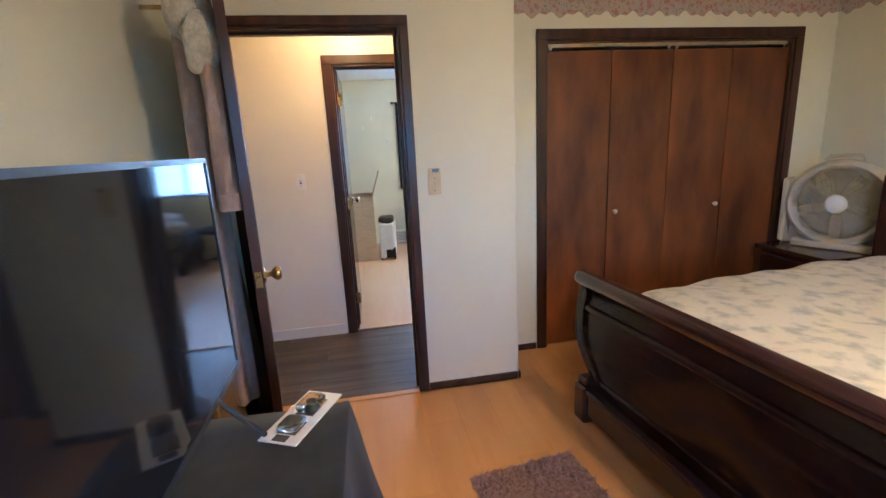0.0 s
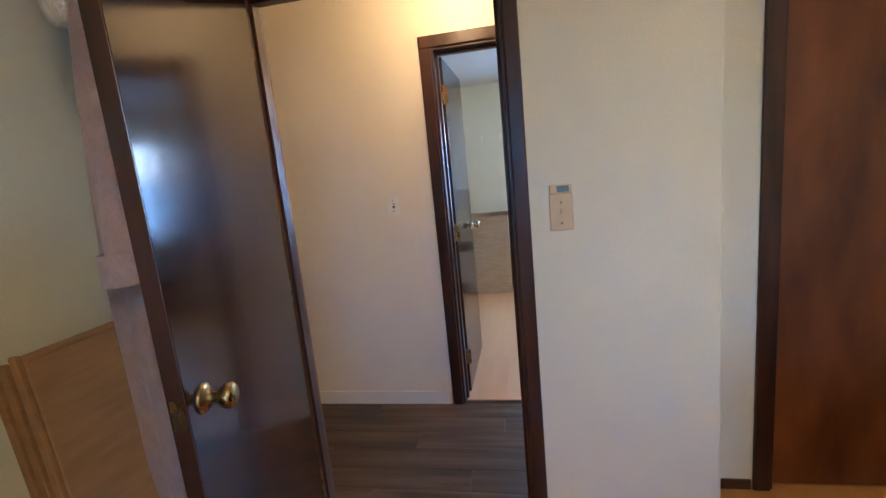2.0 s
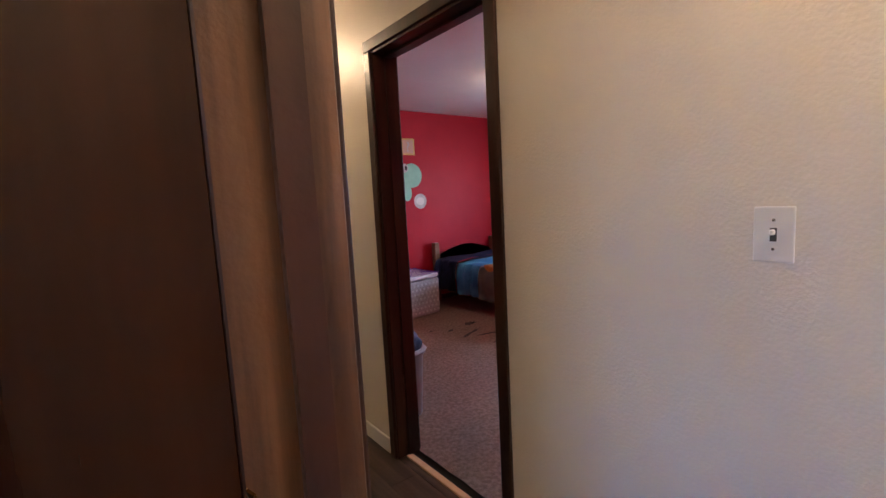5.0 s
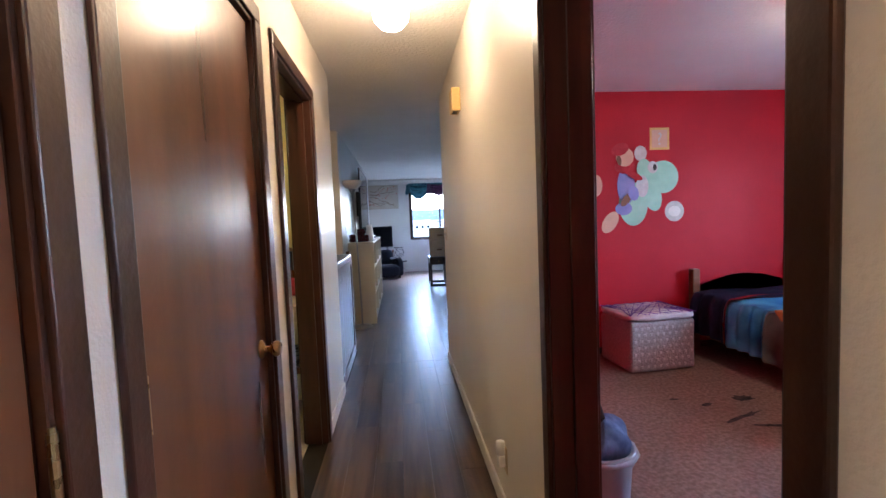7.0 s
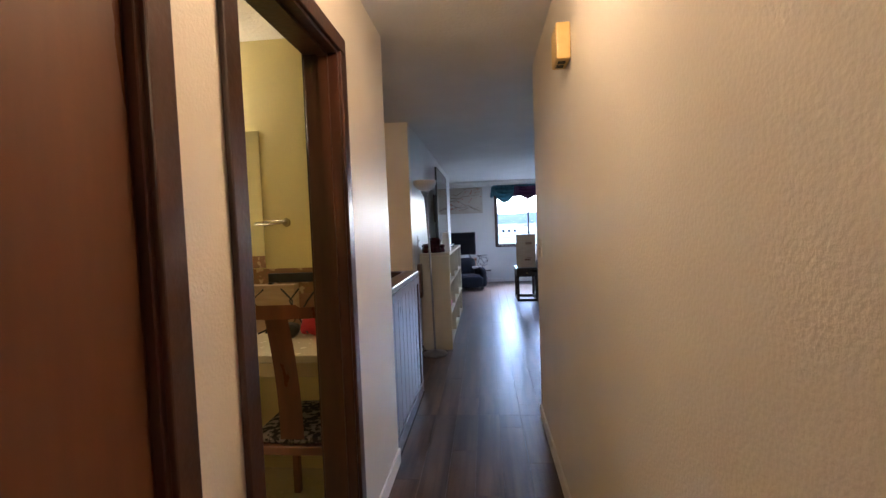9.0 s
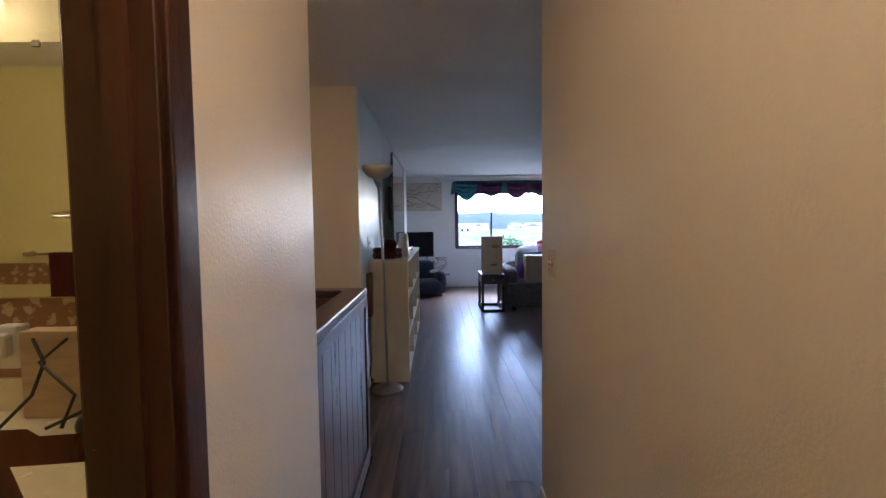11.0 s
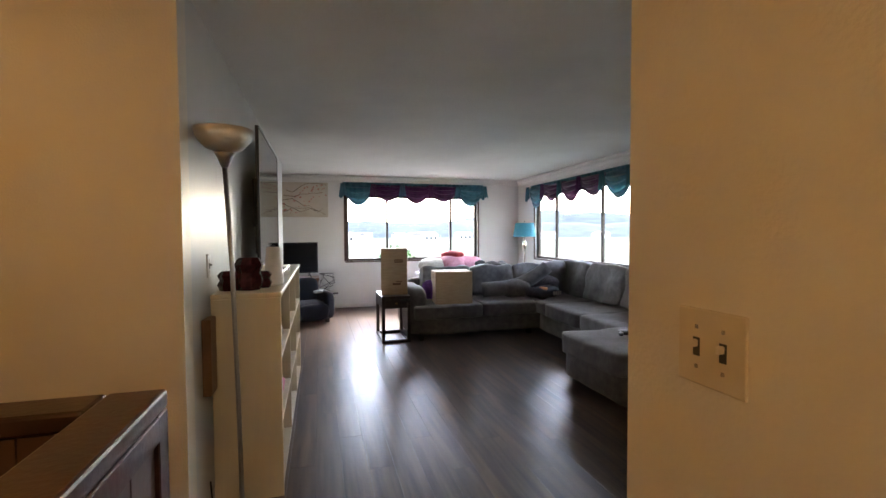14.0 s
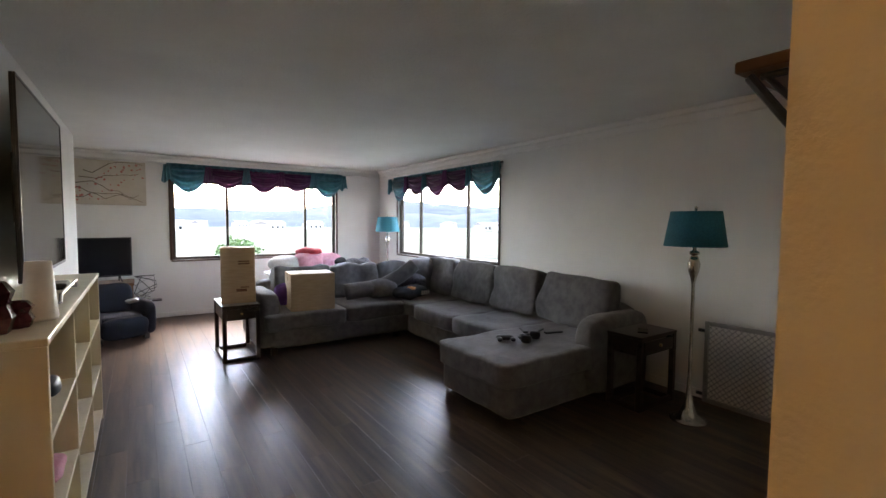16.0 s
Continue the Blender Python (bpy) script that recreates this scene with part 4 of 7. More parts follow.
def robe_body(u, v):
    a = u * 2 * math.pi
    z = 1.93 - 1.50 * v
    w = 0.045 + 0.07 * min(1, v * 2.2) + 0.02 * math.sin(v * 5)
    fold = 1 + 0.16 * math.sin(a * 5 + v * 3) * (0.3 + v)
    return Vector((0.17 - 0.04 * v + 0.75 * w * fold * math.cos(a), 0.02 + (0.055 + 0.02 * v) * fold * math.sin(a), z))


def sleeve(u, v):
    a = u * 2 * math.pi
    z = 1.84 - 0.60 * v
    r = 0.046 + 0.012 * v + 0.006 * math.sin(a * 4 + v * 8)
    return Vector((0.05 - 0.07 * v + r * math.cos(a), -0.095 - 0.02 * v + r * 0.8 * math.sin(a), z))


def cuff(u, v):
    a = u * 2 * math.pi
    r = 0.064 + 0.004 * math.sin(a * 5)
    return Vector((-0.022 + r * math.cos(a), -0.116 + r * 0.8 * math.sin(a), 1.30 - 0.06 * v))


bm = B()
sheet(bm, robe_body, 40, 40, 0.006)
part("body", bm, PINK_ROBE, robe, "", True)
bm = B()
sheet(bm, sleeve, 24, 20, 0.006)
slv = part("sleeve", bm, PINK_ROBE, robe, "", True)
bm = B()
sheet(bm, cuff, 24, 3, 0.008)
part("cuff", bm, PINK_ROBE, slv, "turned-back cuff", True)
bm = B()
soft_box(bm, 0.02, 0.17, -0.12, 0.06, 1.82, 2.06, 8, 2.6, 0.03, 9, 3)
soft_box(bm, -0.04, 0.07, -0.15, -0.02, 1.70, 1.90, 6, 2.4, 0.025, 12, 5)
part("hood", bm, CREAM_FLEECE, robe, "cream sherpa hood", True)
bm = B()
tube(bm, [(0.17, -0.075, 1.95), (0.20, -0.08, 1.70), (0.20, -0.08, 1.45), (0.18, -0.08, 1.25)], 0.012, 8)
part("trim", bm, CREAM_FLEECE, robe, "cream fleece edge", True)
bm = B()
tube(bm, [(0.13, 0.17, 1.94), (0.13, 0.05, 1.94), (0.13, 0.02, 1.98)], 0.008, 8)
part("hook", bm, BRASS, robe)

# flattened cartons leaning behind the door
for k in range(3):
    x0, y0 = -0.955 + 0.01 * k, 2.50 + 0.045 * k
    cs = thing("flattened_carton", "flattened brown cardboard carton leaning on the wall behind the door", "cardboard", (x0, y0, 0.003), -1 + k, "cartons behind the door")
    bm = B()
    box(bm, 0.0125, 0.62, -0.012, -0.004, 0, 1.12 - 0.02 * k, 0.002, 1)
    box(bm, 0.0125, 0.62, 0.004, 0.012, 0, 1.13 - 0.02 * k, 0.002, 1)
    box(bm, 0.0, 0.012, -0.0085, 0.0085, 0.0, 1.135 - 0.02 * k, 0.002, 1)
    bmesh.ops.transform(bm, matrix=Matrix.Rotation(radians(-5), 4, "X"), verts=bm.verts[:])
    part("board", bm, CARDBOARD, cs)
    if k == 0:
        bm = B()
        box(bm, 0.24, 0.40, -0.0142, -0.0125, 0.10, 0.48)
        for j in range(5):
            box(bm, 0.26, 0.38, -0.0150, -0.0143, 0.13 + j * 0.05, 0.145 + j * 0.05)
        bmesh.ops.transform(bm, matrix=Matrix.Rotation(radians(-5), 4, "X"), verts=bm.verts[:])
        part("printed_label", bm, INK, cs, "black printed panel")

# thermostat and wall plate
th = thing("wall_control", "almond wall plate with a small display above it", "switch", (-T - 0.0065, 1.558, 1.238))
bm = B()
box(bm, -0.006, 0, -0.036, 0.036, -0.068, 0.048, 0.003)
plate = part("plate", bm, ALMOND, th)
for z in (-0.045, 0.02):
    bm = B()
    lathe(bm, [(0, 0), (0.004, 0), (0.003, 0.002), (0, 0.002)], 10)
    bmesh.ops.transform(bm, matrix=Matrix.Translation((-0.006, 0, z)) @ Matrix.Rotation(-math.pi / 2, 4, "Y"), verts=bm.verts[:])
    part("screw", bm, BRASS, plate)
bm = B()
box(bm, -0.018, -0.006, -0.005, 0.005, -0.014, 0.004, 0.002, 1)
part("toggle", bm, ALMOND, th)
bm = B()
box(bm, -0.016, 0, -0.034, 0.034, 0.049, 0.076, 0.002, 1)
cap = part("display_unit", bm, ALMOND, th)
bm = B()
box(bm, -0.0172, -0.016, -0.024, 0.012, 0.053, 0.072)
part("display", bm, mat("grey_blue_display", (0.18, 0.26, 0.28), rough=0.2), cap, "grey-blue liquid crystal display")


def wall_switch(name, label, m, gangs=1, colour=WHITE_PLASTIC):
    """A plate on the local plane x = 0 that faces local -x, with its toggles."""
    s = thing(name, label, "switch")
    s.matrix_world = m
    w = 0.036 + 0.023 * (gangs - 1)
    bm = B()
    box(bm, -0.006, -0.0002, -w, w, -0.058, 0.058, 0.003)
    part("plate", bm, colour, s)
    for g in range(gangs):
        y = (g - (gangs - 1) / 2) * 0.046
        bm = B()
        box(bm, -0.0068, -0.006, y - 0.006, y + 0.006, -0.014, 0.014)
        part("slot", bm, INK, s)
        bm = B()
        box(bm, -0.020, -0.006, y - 0.004, y + 0.004, 0.0, 0.011, 0.002, 1)
        part("toggle", bm, colour, s)
        for z in (-0.03, 0.03):
            bm = B()
            box(bm, -0.0068, -0.006, y - 0.003, y + 0.003, z - 0.003, z + 0.003, 0.001, 1)
            part("screw", bm, CHROME, s)
    return s


wall_switch("light_switch", "white single light switch on the hallway wall", pose(XE, 2.40, 1.22))
wall_switch("double_light_switch", "almond double light switch at the end of the hallway", pose(XE, 6.695, 1.185), 2, mat("almond_switch", (0.72, 0.62, 0.47), rough=0.35))


# sleigh bed
bed = thing("sleigh_bed", "dark mahogany sleigh bed with a cream quilt, footboard towards the door", "bed", (-1.312, -0.137, 0), 6)
BW = 0.80


def foot_profile(s):
    """The S of the footboard: y outwards and z, for s in 0..1."""
    z = 0.10 + 0.66 * s
    return 0.93 + 0.055 * math.sin((s - 0.28) * 4.4) + 0.05 * s * s, z


bm = B()
sheet(bm, lambda u, v: Vector((-BW + 2 * BW * u, foot_profile(v)[0], foot_profile(v)[1])), 2, 24, 0.035)
part("footboard", bm, MAHOGANY, bed, "", True)
bm = B()
lathe(bm, [(0, -BW - 0.03), (0.028, -BW - 0.03), (0.034, -BW - 0.02), (0.038, -BW), (0.038, BW), (0.034, BW + 0.02), (0.028, BW + 0.03), (0, BW + 0.03)], 24)
bmesh.ops.transform(bm, matrix=Matrix.Translation((0, foot_profile(1.0)[0] + 0.012, 0.775)) @ Matrix.Rotation(math.pi / 2, 4, "Y"), verts=bm.verts[:])
part("top_roll", bm, MAHOGANY, bed, "rolled top rail", True)
for s0, s1, nm in ((0.80, 0.86, "upper_moulding"), (0.16, 0.22, "lower_moulding")):
    bm = B()
    sheet(bm, lambda u, v: Vector((-BW + 0.07 + (2 * BW - 0.14) * u, foot_profile(s0 + (s1 - s0) * v)[0] + 0.006 + 0.012 * math.sin(v * math.pi), foot_profile(s0 + (s1 - s0) * v)[1])), 2, 6, 0.01)
    part(nm, bm, MAHOGANY, bed, "", True)
for s in (-1, 1):
    bm = B()
    sheet(bm, lambda u, v: Vector((s * (BW - 0.055 + 0.06 * u), foot_profile(v)[0] + 0.018, foot_profile(v)[1] - 0.01)), 2, 24, 0.055)
    part("end_stile", bm, MAHOGANY, bed, "", True)
    bm = B()
    box(bm, s * BW - 0.05, s * BW + 0.05, 0.86, 1.0, 0.0, 0.20, 0.015)
    box(bm, s * BW - 0.042, s * BW + 0.042, 0.87, 0.985, 0.20, 0.24, 0.012)
    part("foot_block", bm, MAHOGANY, bed)
    bm = B()
    box(bm, s * (BW - 0.02) - 0.02, s * (BW - 0.02) + 0.02, -0.96, 0.88, 0.16, 0.40, 0.008)
    part("side_rail", bm, MAHOGANY, bed)
bm = B()
box(bm, -BW + 0.05, BW - 0.05, 0.955, 0.985, 0.05, 0.17, 0.01)
box(bm, -BW + 0.05, BW - 0.05, 0.945, 0.995, 0.17, 0.195, 0.008)
part("base_apron", bm, MAHOGANY, bed)
bm = B()
box(bm, -BW, BW, -1.02, -0.97, 0.0, 1.15, 0.02)
part("headboard", bm, MAHOGANY, bed)
bm = B()
soft_box(bm, -BW + 0.03, BW - 0.03, -0.965, 0.86, 0.33, 0.71, 26, 9.0, 0.022, 4.5, 2)
part("mattress_and_quilt", bm, QUILT, bed, "cream floral quilted cover", True)

# night stand and fan
ns = thing("night_stand", "dark mahogany night stand beside the closet", "night stand", (-0.09, -1.05, 0))
bm = B()
box(bm, -0.24, 0.24, -0.24, 0.22, 0.0, 0.60, 0.008)
part("body", bm, MAHOGANY, ns)
bm = B()
box(bm, -0.27, 0.27, -0.26, 0.25, 0.601, 0.635, 0.010)
part("top", bm, MAHOGANY, ns)
for z in (0.10, 0.35):
    bm = B()
    box(bm, -0.22, 0.22, 0.221, 0.236, z, z + 0.22, 0.006)
    part("drawer_front", bm, MAHOGANY, ns)
fan = thing("box_fan", "round beige plastic box fan at rest", "fan", (-0.13, -1.10, 0.637), 24)
bm = B()
lathe(bm, [(0.255, -0.07), (0.275, -0.06), (0.285, 0.0), (0.275, 0.06), (0.255, 0.07), (0.235, 0.06), (0.235, -0.06), (0.255, -0.07)], 48)
bmesh.ops.transform(bm, matrix=Matrix.Translation((0, 0, 0.30)) @ Matrix.Rotation(math.pi / 2, 4, "X"), verts=bm.verts[:])
part("ring_housing", bm, FAN_PLASTIC, fan, "", True)
bm = B()
box(bm, -0.22, 0.22, -0.075, 0.075, 0.0, 0.05, 0.015)
for s in (-1, 1):
    box(bm, s * 0.285 - 0.02, s * 0.285 + 0.02, -0.06, 0.06, 0.02, 0.46, 0.015)
box(bm, -0.305, 0.305, -0.065, -0.03, 0.0, 0.22, 0.01)
part("base", bm, FAN_PLASTIC, fan)
for r in (0.08, 0.125, 0.17, 0.21):
    bm = B()
    tube(bm, [(r * math.cos(a * math.pi / 18), 0.066, 0.30 + r * math.sin(a * math.pi / 18)) for a in range(37)], 0.0022, 6)
    part("grille_ring", bm, FAN_PLASTIC, fan)
bm = B()
for k in range(36):
    a = k * math.pi / 18
    tube(bm, [(0.06 * math.cos(a), 0.066, 0.30 + 0.06 * math.sin(a)), (0.238 * math.cos(a + 0.35), 0.064, 0.30 + 0.238 * math.sin(a + 0.35))], 0.0017, 5)
tagged(part("wire_grille", bm, FAN_PLASTIC, fan), kind="stuff")
bm = B()
lathe(bm, [(0, 0.0), (0.06, 0.0), (0.058, 0.012), (0.045, 0.018), (0, 0.02)], 24)
bmesh.ops.transform(bm, matrix=Matrix.Translation((0, 0.064, 0.30)) @ Matrix.Rotation(-math.pi / 2, 4, "X"), verts=bm.verts[:])
part("hub_cap", bm, WHITE_PLASTIC, fan, "pale round hub cap", True)
for k in range(5):
    bm = B()
    a0 = k * 2 * math.pi / 5 + 0.3
    sheet(bm, lambda u, v: Vector(((0.05 + 0.17 * u) * math.cos(a0 + (v - 0.5) * (0.5 + 0.45 * u)), 0.02 + 0.035 * (v - 0.5), 0.30 + (0.05 + 0.17 * u) * math.sin(a0 + (v - 0.5) * (0.5 + 0.45 * u)))), 8, 6, 0.003)
    part("blade", bm, FAN_PLASTIC, fan, "", True)
bm = B()
tube(bm, [(-0.10, 0, 0.575), (-0.08, 0, 0.605), (0.08, 0, 0.605), (0.10, 0, 0.575)], 0.010, 8)
part("carry_handle", bm, FAN_PLASTIC, fan)

# shag rug
rug = B()
sheet(rug, lambda u, v: Vector((-2.0 + 1.20 * u + 0.02 * noise.noise(Vector((v * 20, 0, u))), 0.98 + 0.50 * v + 0.02 * noise.noise(Vector((u * 30, 5, v))), 0.006 + 0.018 * min(1, 12 * min(u, 1 - u, v, 1 - v)) * (0.6 + 0.5 * noise.noise(Vector((u * 45, v * 22, 0)))))), 110, 50, 0.004)
RUG_TURN = Matrix.Translation((-1.47, 1.27, 0)) @ Matrix.Rotation(radians(7), 4, "Z") @ Matrix.Translation((1.40, -1.23, 0))
bmesh.ops.transform(rug, matrix=RUG_TURN, verts=rug.verts[:])
tagged(new("shag_rug", mesh_of("shag_rug", rug, PINK_RUG, True)), "dusty pink shag rug beside the bed", "rug")
tuft = B()
rnd = random.Random(4)
for k in range(5200):
    x, y = -1.99 + 1.18 * rnd.random(), 0.985 + 0.49 * rnd.random()
    z = 0.012
    d = Vector((rnd.uniform(-0.02, 0.02), rnd.uniform(-0.02, 0.02), rnd.uniform(0.012, 0.026)))
    s = Vector((rnd.uniform(-1, 1), rnd.uniform(-1, 1), 0)).normalized() * 0.004
    p = Vector((x, y, z))
    a, b, c_ = tuft.verts.new(p - s), tuft.verts.new(p + s), tuft.verts.new(p + d)
    tuft.faces.new((a, b, c_))
bmesh.ops.transform(tuft, matrix=RUG_TURN, verts=tuft.verts[:])
tagged(new("rug_pile", mesh_of("rug_pile", tuft, PINK_RUG)), "shaggy pink rug pile", "rug", kind="stuff")


def ceiling_bowl(name, label, at, r, material):
    c = thing(name, label, "ceiling light", at)
    bm = B()
    lathe(bm, [(0, 0.0), (r * 0.55, 0.0), (r * 0.6, -0.02), (r * 0.5, -0.03), (0, -0.03)], 28)
    part("base", bm, BRASS, c, "brass base", True)
    bm = B()
    lathe(bm, [(r, -0.032), (r * 0.96, -0.055), (r * 0.78, -0.085), (r * 0.45, -0.105), (0, -0.112)], 32)
    part("bowl", bm, material, c, "lit frosted glass bowl", True)
    return c


# Warm bowl added out of view to light the bedroom walls.
ceiling_bowl("bedroom_ceiling_light", "added unseen bowl light that fills the bedroom", (-2.6, 0.6, H - 0.012), 0.16, BED_FILL_GLOW)

# ---- spare room things ----
cbx = thing("tall_carton", "tall open brown cardboard carton with a printed mark", "box", (3.48, 2.13, 0), 0)
for nm, a in (("side", (-0.25, -0.244, -0.27, 0.27, 0, 0.85)), ("side", (0.244, 0.25, -0.27, 0.27, 0, 0.85)), ("side", (-0.243, 0.243, -0.27, -0.264, 0, 0.85)), ("side", (-0.243, 0.243, 0.264, 0.27, 0, 0.85)), ("bottom", (-0.243, 0.243, -0.263, 0.263, 0, 0.006))):
    bm = B()
    box(bm, *a)
    part(nm, bm, CARDBOARD_PALE, cbx)
bm = B()
sheet(bm, lambda u, v: Vector((-0.25 + 0.5 * u, -0.27 - 0.10 * v, 0.85 + 0.30 * v)), 2, 2, 0.005)
part("flap", bm, CARDBOARD_PALE, cbx, "raised flap")
bm = B()
box(bm, -0.2515, -0.2502, 0.12, 0.26, 0.15, 0.52)
part("printed_mark", bm, INK, cbx, "black printed mark")
pc = thing("computer_tower", "white and black computer tower on the floor", "computer", (3.22, 1.72, 0), -6)
bm = B()
box(bm, -0.02, 0.42, -0.10, 0.10, 0.02, 0.48, 0.02)
part("case", bm, WHITE_PLASTIC, pc)
bm = B()
box(bm, -0.024, -0.019, -0.045, 0.02, 0.03, 0.14, 0.002, 1)
sheet(bm, lambda u, v: Vector((-0.0235, -0.10 + 0.13 * u * (1 - v) + 0.0, 0.03 + 0.15 * v)), 2, 2, 0.002)
part("front_vent", bm, BLACK, pc, "black front vents")
bm = B()
soft_box(bm, 0.0, 0.30, -0.10, 0.11, 0.475, 0.56, 6, 3.0, 0.02, 8, 1)
part("top_cover", bm, BLACK, pc, "black top handle cover", True)
for s in (-1, 1):
    bm = B()
    box(bm, 0.0, 0.38, s * 0.085 - 0.012, s * 0.085 + 0.012, 0.0, 0.02)
    part("foot", bm, BLACK, pc)
bh = thing("baseboard_heater", "small white wall heater near the floor", "heater", (4.22, 1.45, 0))
bm = B()
box(bm, -0.02, 0.075, -0.16, 0.16, 0.02, 0.20, 0.008)
part("cover", bm, WHITE_PLASTIC, bh)
for k in range(6):
    bm = B()
    box(bm, -0.024, -0.0205, -0.14, 0.14, 0.05 + k * 0.022, 0.06 + k * 0.022)
    part("slat", bm, GREY_PLASTIC, bh)
bm = B()
box(bm, 0.0, 0.05, -0.14, 0.14, 0.0, 0.02)
part("plinth", bm, WHITE_PLASTIC, bh)
ct = thing("navy_curtain", "navy curtain with a floral top band beside the window", "curtain", (4.24, 0, 0))
bm = B()
sheet(bm, lambda u, v: Vector((0.022 * math.sin(u * 34) + 0.012, 1.02 + 0.40 * u - 0.05 * v * (1 - u), 1.83 - 1.0 * v)), 50, 6, 0.003)
part("panel", bm, NAVY, ct, "", True)
bm = B()
sheet(bm, lambda u, v: Vector((0.022 * math.sin(u * 34) + 0.0, 1.02 + 0.40 * u, 2.06 - 0.26 * v)), 50, 4, 0.003)
part("top_band", bm, NAVY_PRINT, ct, "floral patterned top band", True)
bm = B()
tube(bm, [(0.0, -0.35, 2.07), (0.0, 1.46, 2.07)], 0.009, 10)
lathe(bm, [(0, -0.02), (0.018, -0.01), (0.018, 0.01), (0, 0.02)], 12, (0, 1.47, 2.07))
part("rod", bm, BLACK, ct, "", True)
ch = thing("office_chair", "black office chair by the curtained wall", "chair", (3.98, 1.00, 0), 30)
bm = B()
soft_box(bm, -0.24, 0.24, -0.24, 0.24, 0.42, 0.52, 6, 4)
part("seat", bm, BLACK_CLOTH, ch, "", True)
bm = B()
soft_box(bm, -0.22, 0.22, 0.20, 0.28, 0.56, 1.0, 6, 4)
part("backrest", bm, BLACK_CLOTH, ch, "", True)
bm = B()
tube(bm, [(0, 0, 0.06), (0, 0, 0.43)], 0.025, 12)
tube(bm, [(0, 0.15, 0.45), (0, 0.27, 0.5), (0, 0.29, 0.7)], 0.015, 8)
part("column", bm, BLACK, ch)
for k in range(5):
    a = k * 2 * math.pi / 5
    bm = B()
    tube(bm, [(0, 0, 0.10), (0.26 * math.cos(a), 0.26 * math.sin(a), 0.065)], 0.016, 8, 0.7)
    lathe(bm, [(0, 0.0), (0.015, 0.0), (0.025, 0.02), (0.025, 0.035), (0, 0.05)], 12, (0.26 * math.cos(a), 0.26 * math.sin(a), 0.0))
    part("leg", bm, BLACK, ch)
for k, (y, z) in enumerate(((2.16, 1.73), (1.92, 1.74), (1.78, 1.86), (1.56, 1.55))):
    hk = B()
    tube(hk, [(4.298, y, z + 0.03), (4.292, y, z + 0.03), (4.288, y, z - 0.02), (4.275, y, z - 0.03), (4.27, y, z - 0.015)], 0.006, 6)
    tagged(new("wall_hook", mesh_of("wall_hook", hk, WHITE_PLASTIC, True)), "small white adhesive wall hook", "hook", "hooks on the spare room wall")

ceiling_bowl("spare_room_ceiling_light", "lit frosted bowl ceiling light of the spare room", (2.95, 0.60, H), 0.16, SPARE_GLOW)

# day bed heaped with clothes under the window
db = thing("spare_bed", "grey divan bed heaped with clothes under the window", "bed", (3.78, -0.12, 0))
for x in (-0.38, 0.38):
    for y in (-0.74, 0.74):
        bm = B()
        box(bm, x - 0.03, x + 0.03, y - 0.03, y + 0.03, 0.0, 0.14, 0.005, 1)
        part("leg", bm, ESPRESSO, db)
bm = B()
soft_box(bm, -0.46, 0.46, -0.83, 0.83, 0.14, 0.34, 10, 14)
part("divan_base", bm, GREY_CLOTH, db, "dark grey upholstered base", True)
bm = B()
soft_box(bm, -0.46, 0.46, -0.83, 0.83, 0.34, 0.50, 12, 9, 0.012, 5, 4)
part("mattress", bm, GREY_CLOTH, db, "mattress with a charcoal cover", True)
for k, (x, y, sx, sy, sz, mt, lb) in enumerate(((-0.22, 0.55, 0.20, 0.26, 0.16, OFFWHITE_CLOTH, "crumpled white clothes"), (-0.18, 0.20, 0.22, 0.22, 0.20, PINK, "crumpled pink clothes"), (-0.20, -0.18, 0.20, 0.24, 0.18, OFFWHITE_CLOTH, "crumpled white clothes"), (0.12, 0.40, 0.24, 0.30, 0.26, WICKER, "crumpled grey clothes"), (0.14, -0.10, 0.24, 0.28, 0.24, BLACK_CLOTH, "crumpled dark clothes"), (0.0, -0.55, 0.30, 0.26, 0.22, OFFWHITE_CLOTH, "crumpled pale clothes"))):
    bm = B()
    soft_box(bm, -sx, sx, -sy, sy, 0.0, sz, 10, 2.4, 0.06, 7, k * 3.1)
    o = new("clothes_pile", mesh_of("clothes_pile", bm, mt, True))
    o.matrix_world = pose(3.78 + x, -0.10 + y, 0.49, 0, 0, 25 * k)
    tagged(o, lb + " heaped on the spare bed", "clothes", "clothes on the spare bed")

# ---- hall things ----
hl = thing("hall_light", "lit frosted globe ceiling light in the hallway", "ceiling light", (0.487, 4.95, H))
bm = B()
lathe(bm, [(0, 0.0), (0.075, 0.0), (0.075, -0.012), (0.06, -0.035), (0.045, -0.05), (0, -0.05)], 24)
part("base", bm, CHROME, hl, "", True)
bm = B()
lathe(bm, [(0.04, -0.052), (0.070, -0.075), (0.086, -0.115), (0.080, -0.160), (0.052, -0.192), (0, -0.205)], 28)
part("globe", bm, GLOBE, hl, "lit frosted glass globe", True)
# Second globe, added out of view to brighten the south end of the hall.
copy_thing(hl, pose(0.445, 1.95, H))
chm = thing("door_chime", "yellowed plastic door chime high on the hallway wall", "door chime", (XE, 5.62, 2.055))
bm = B()
box(bm, -0.055, -0.0005, -0.065, 0.065, -0.085, 0.055, 0.006)
part("cover", bm, mat("yellowed_plastic", (0.66, 0.46, 0.16), (0.60, 0.41, 0.13), 0.4, (20, 20, 20)), chm)
for y in (-0.022, 0.022):
    bm = B()
    box(bm, -0.045, -0.015, y - 0.016, y + 0.016, -0.0865, -0.0852)
    part("sound_slot", bm, INK, chm)
ds = thing("night_light", "small white plug-in night light low on the hallway wall", "night light", (XE, 4.62, 0.27))
bm = B()
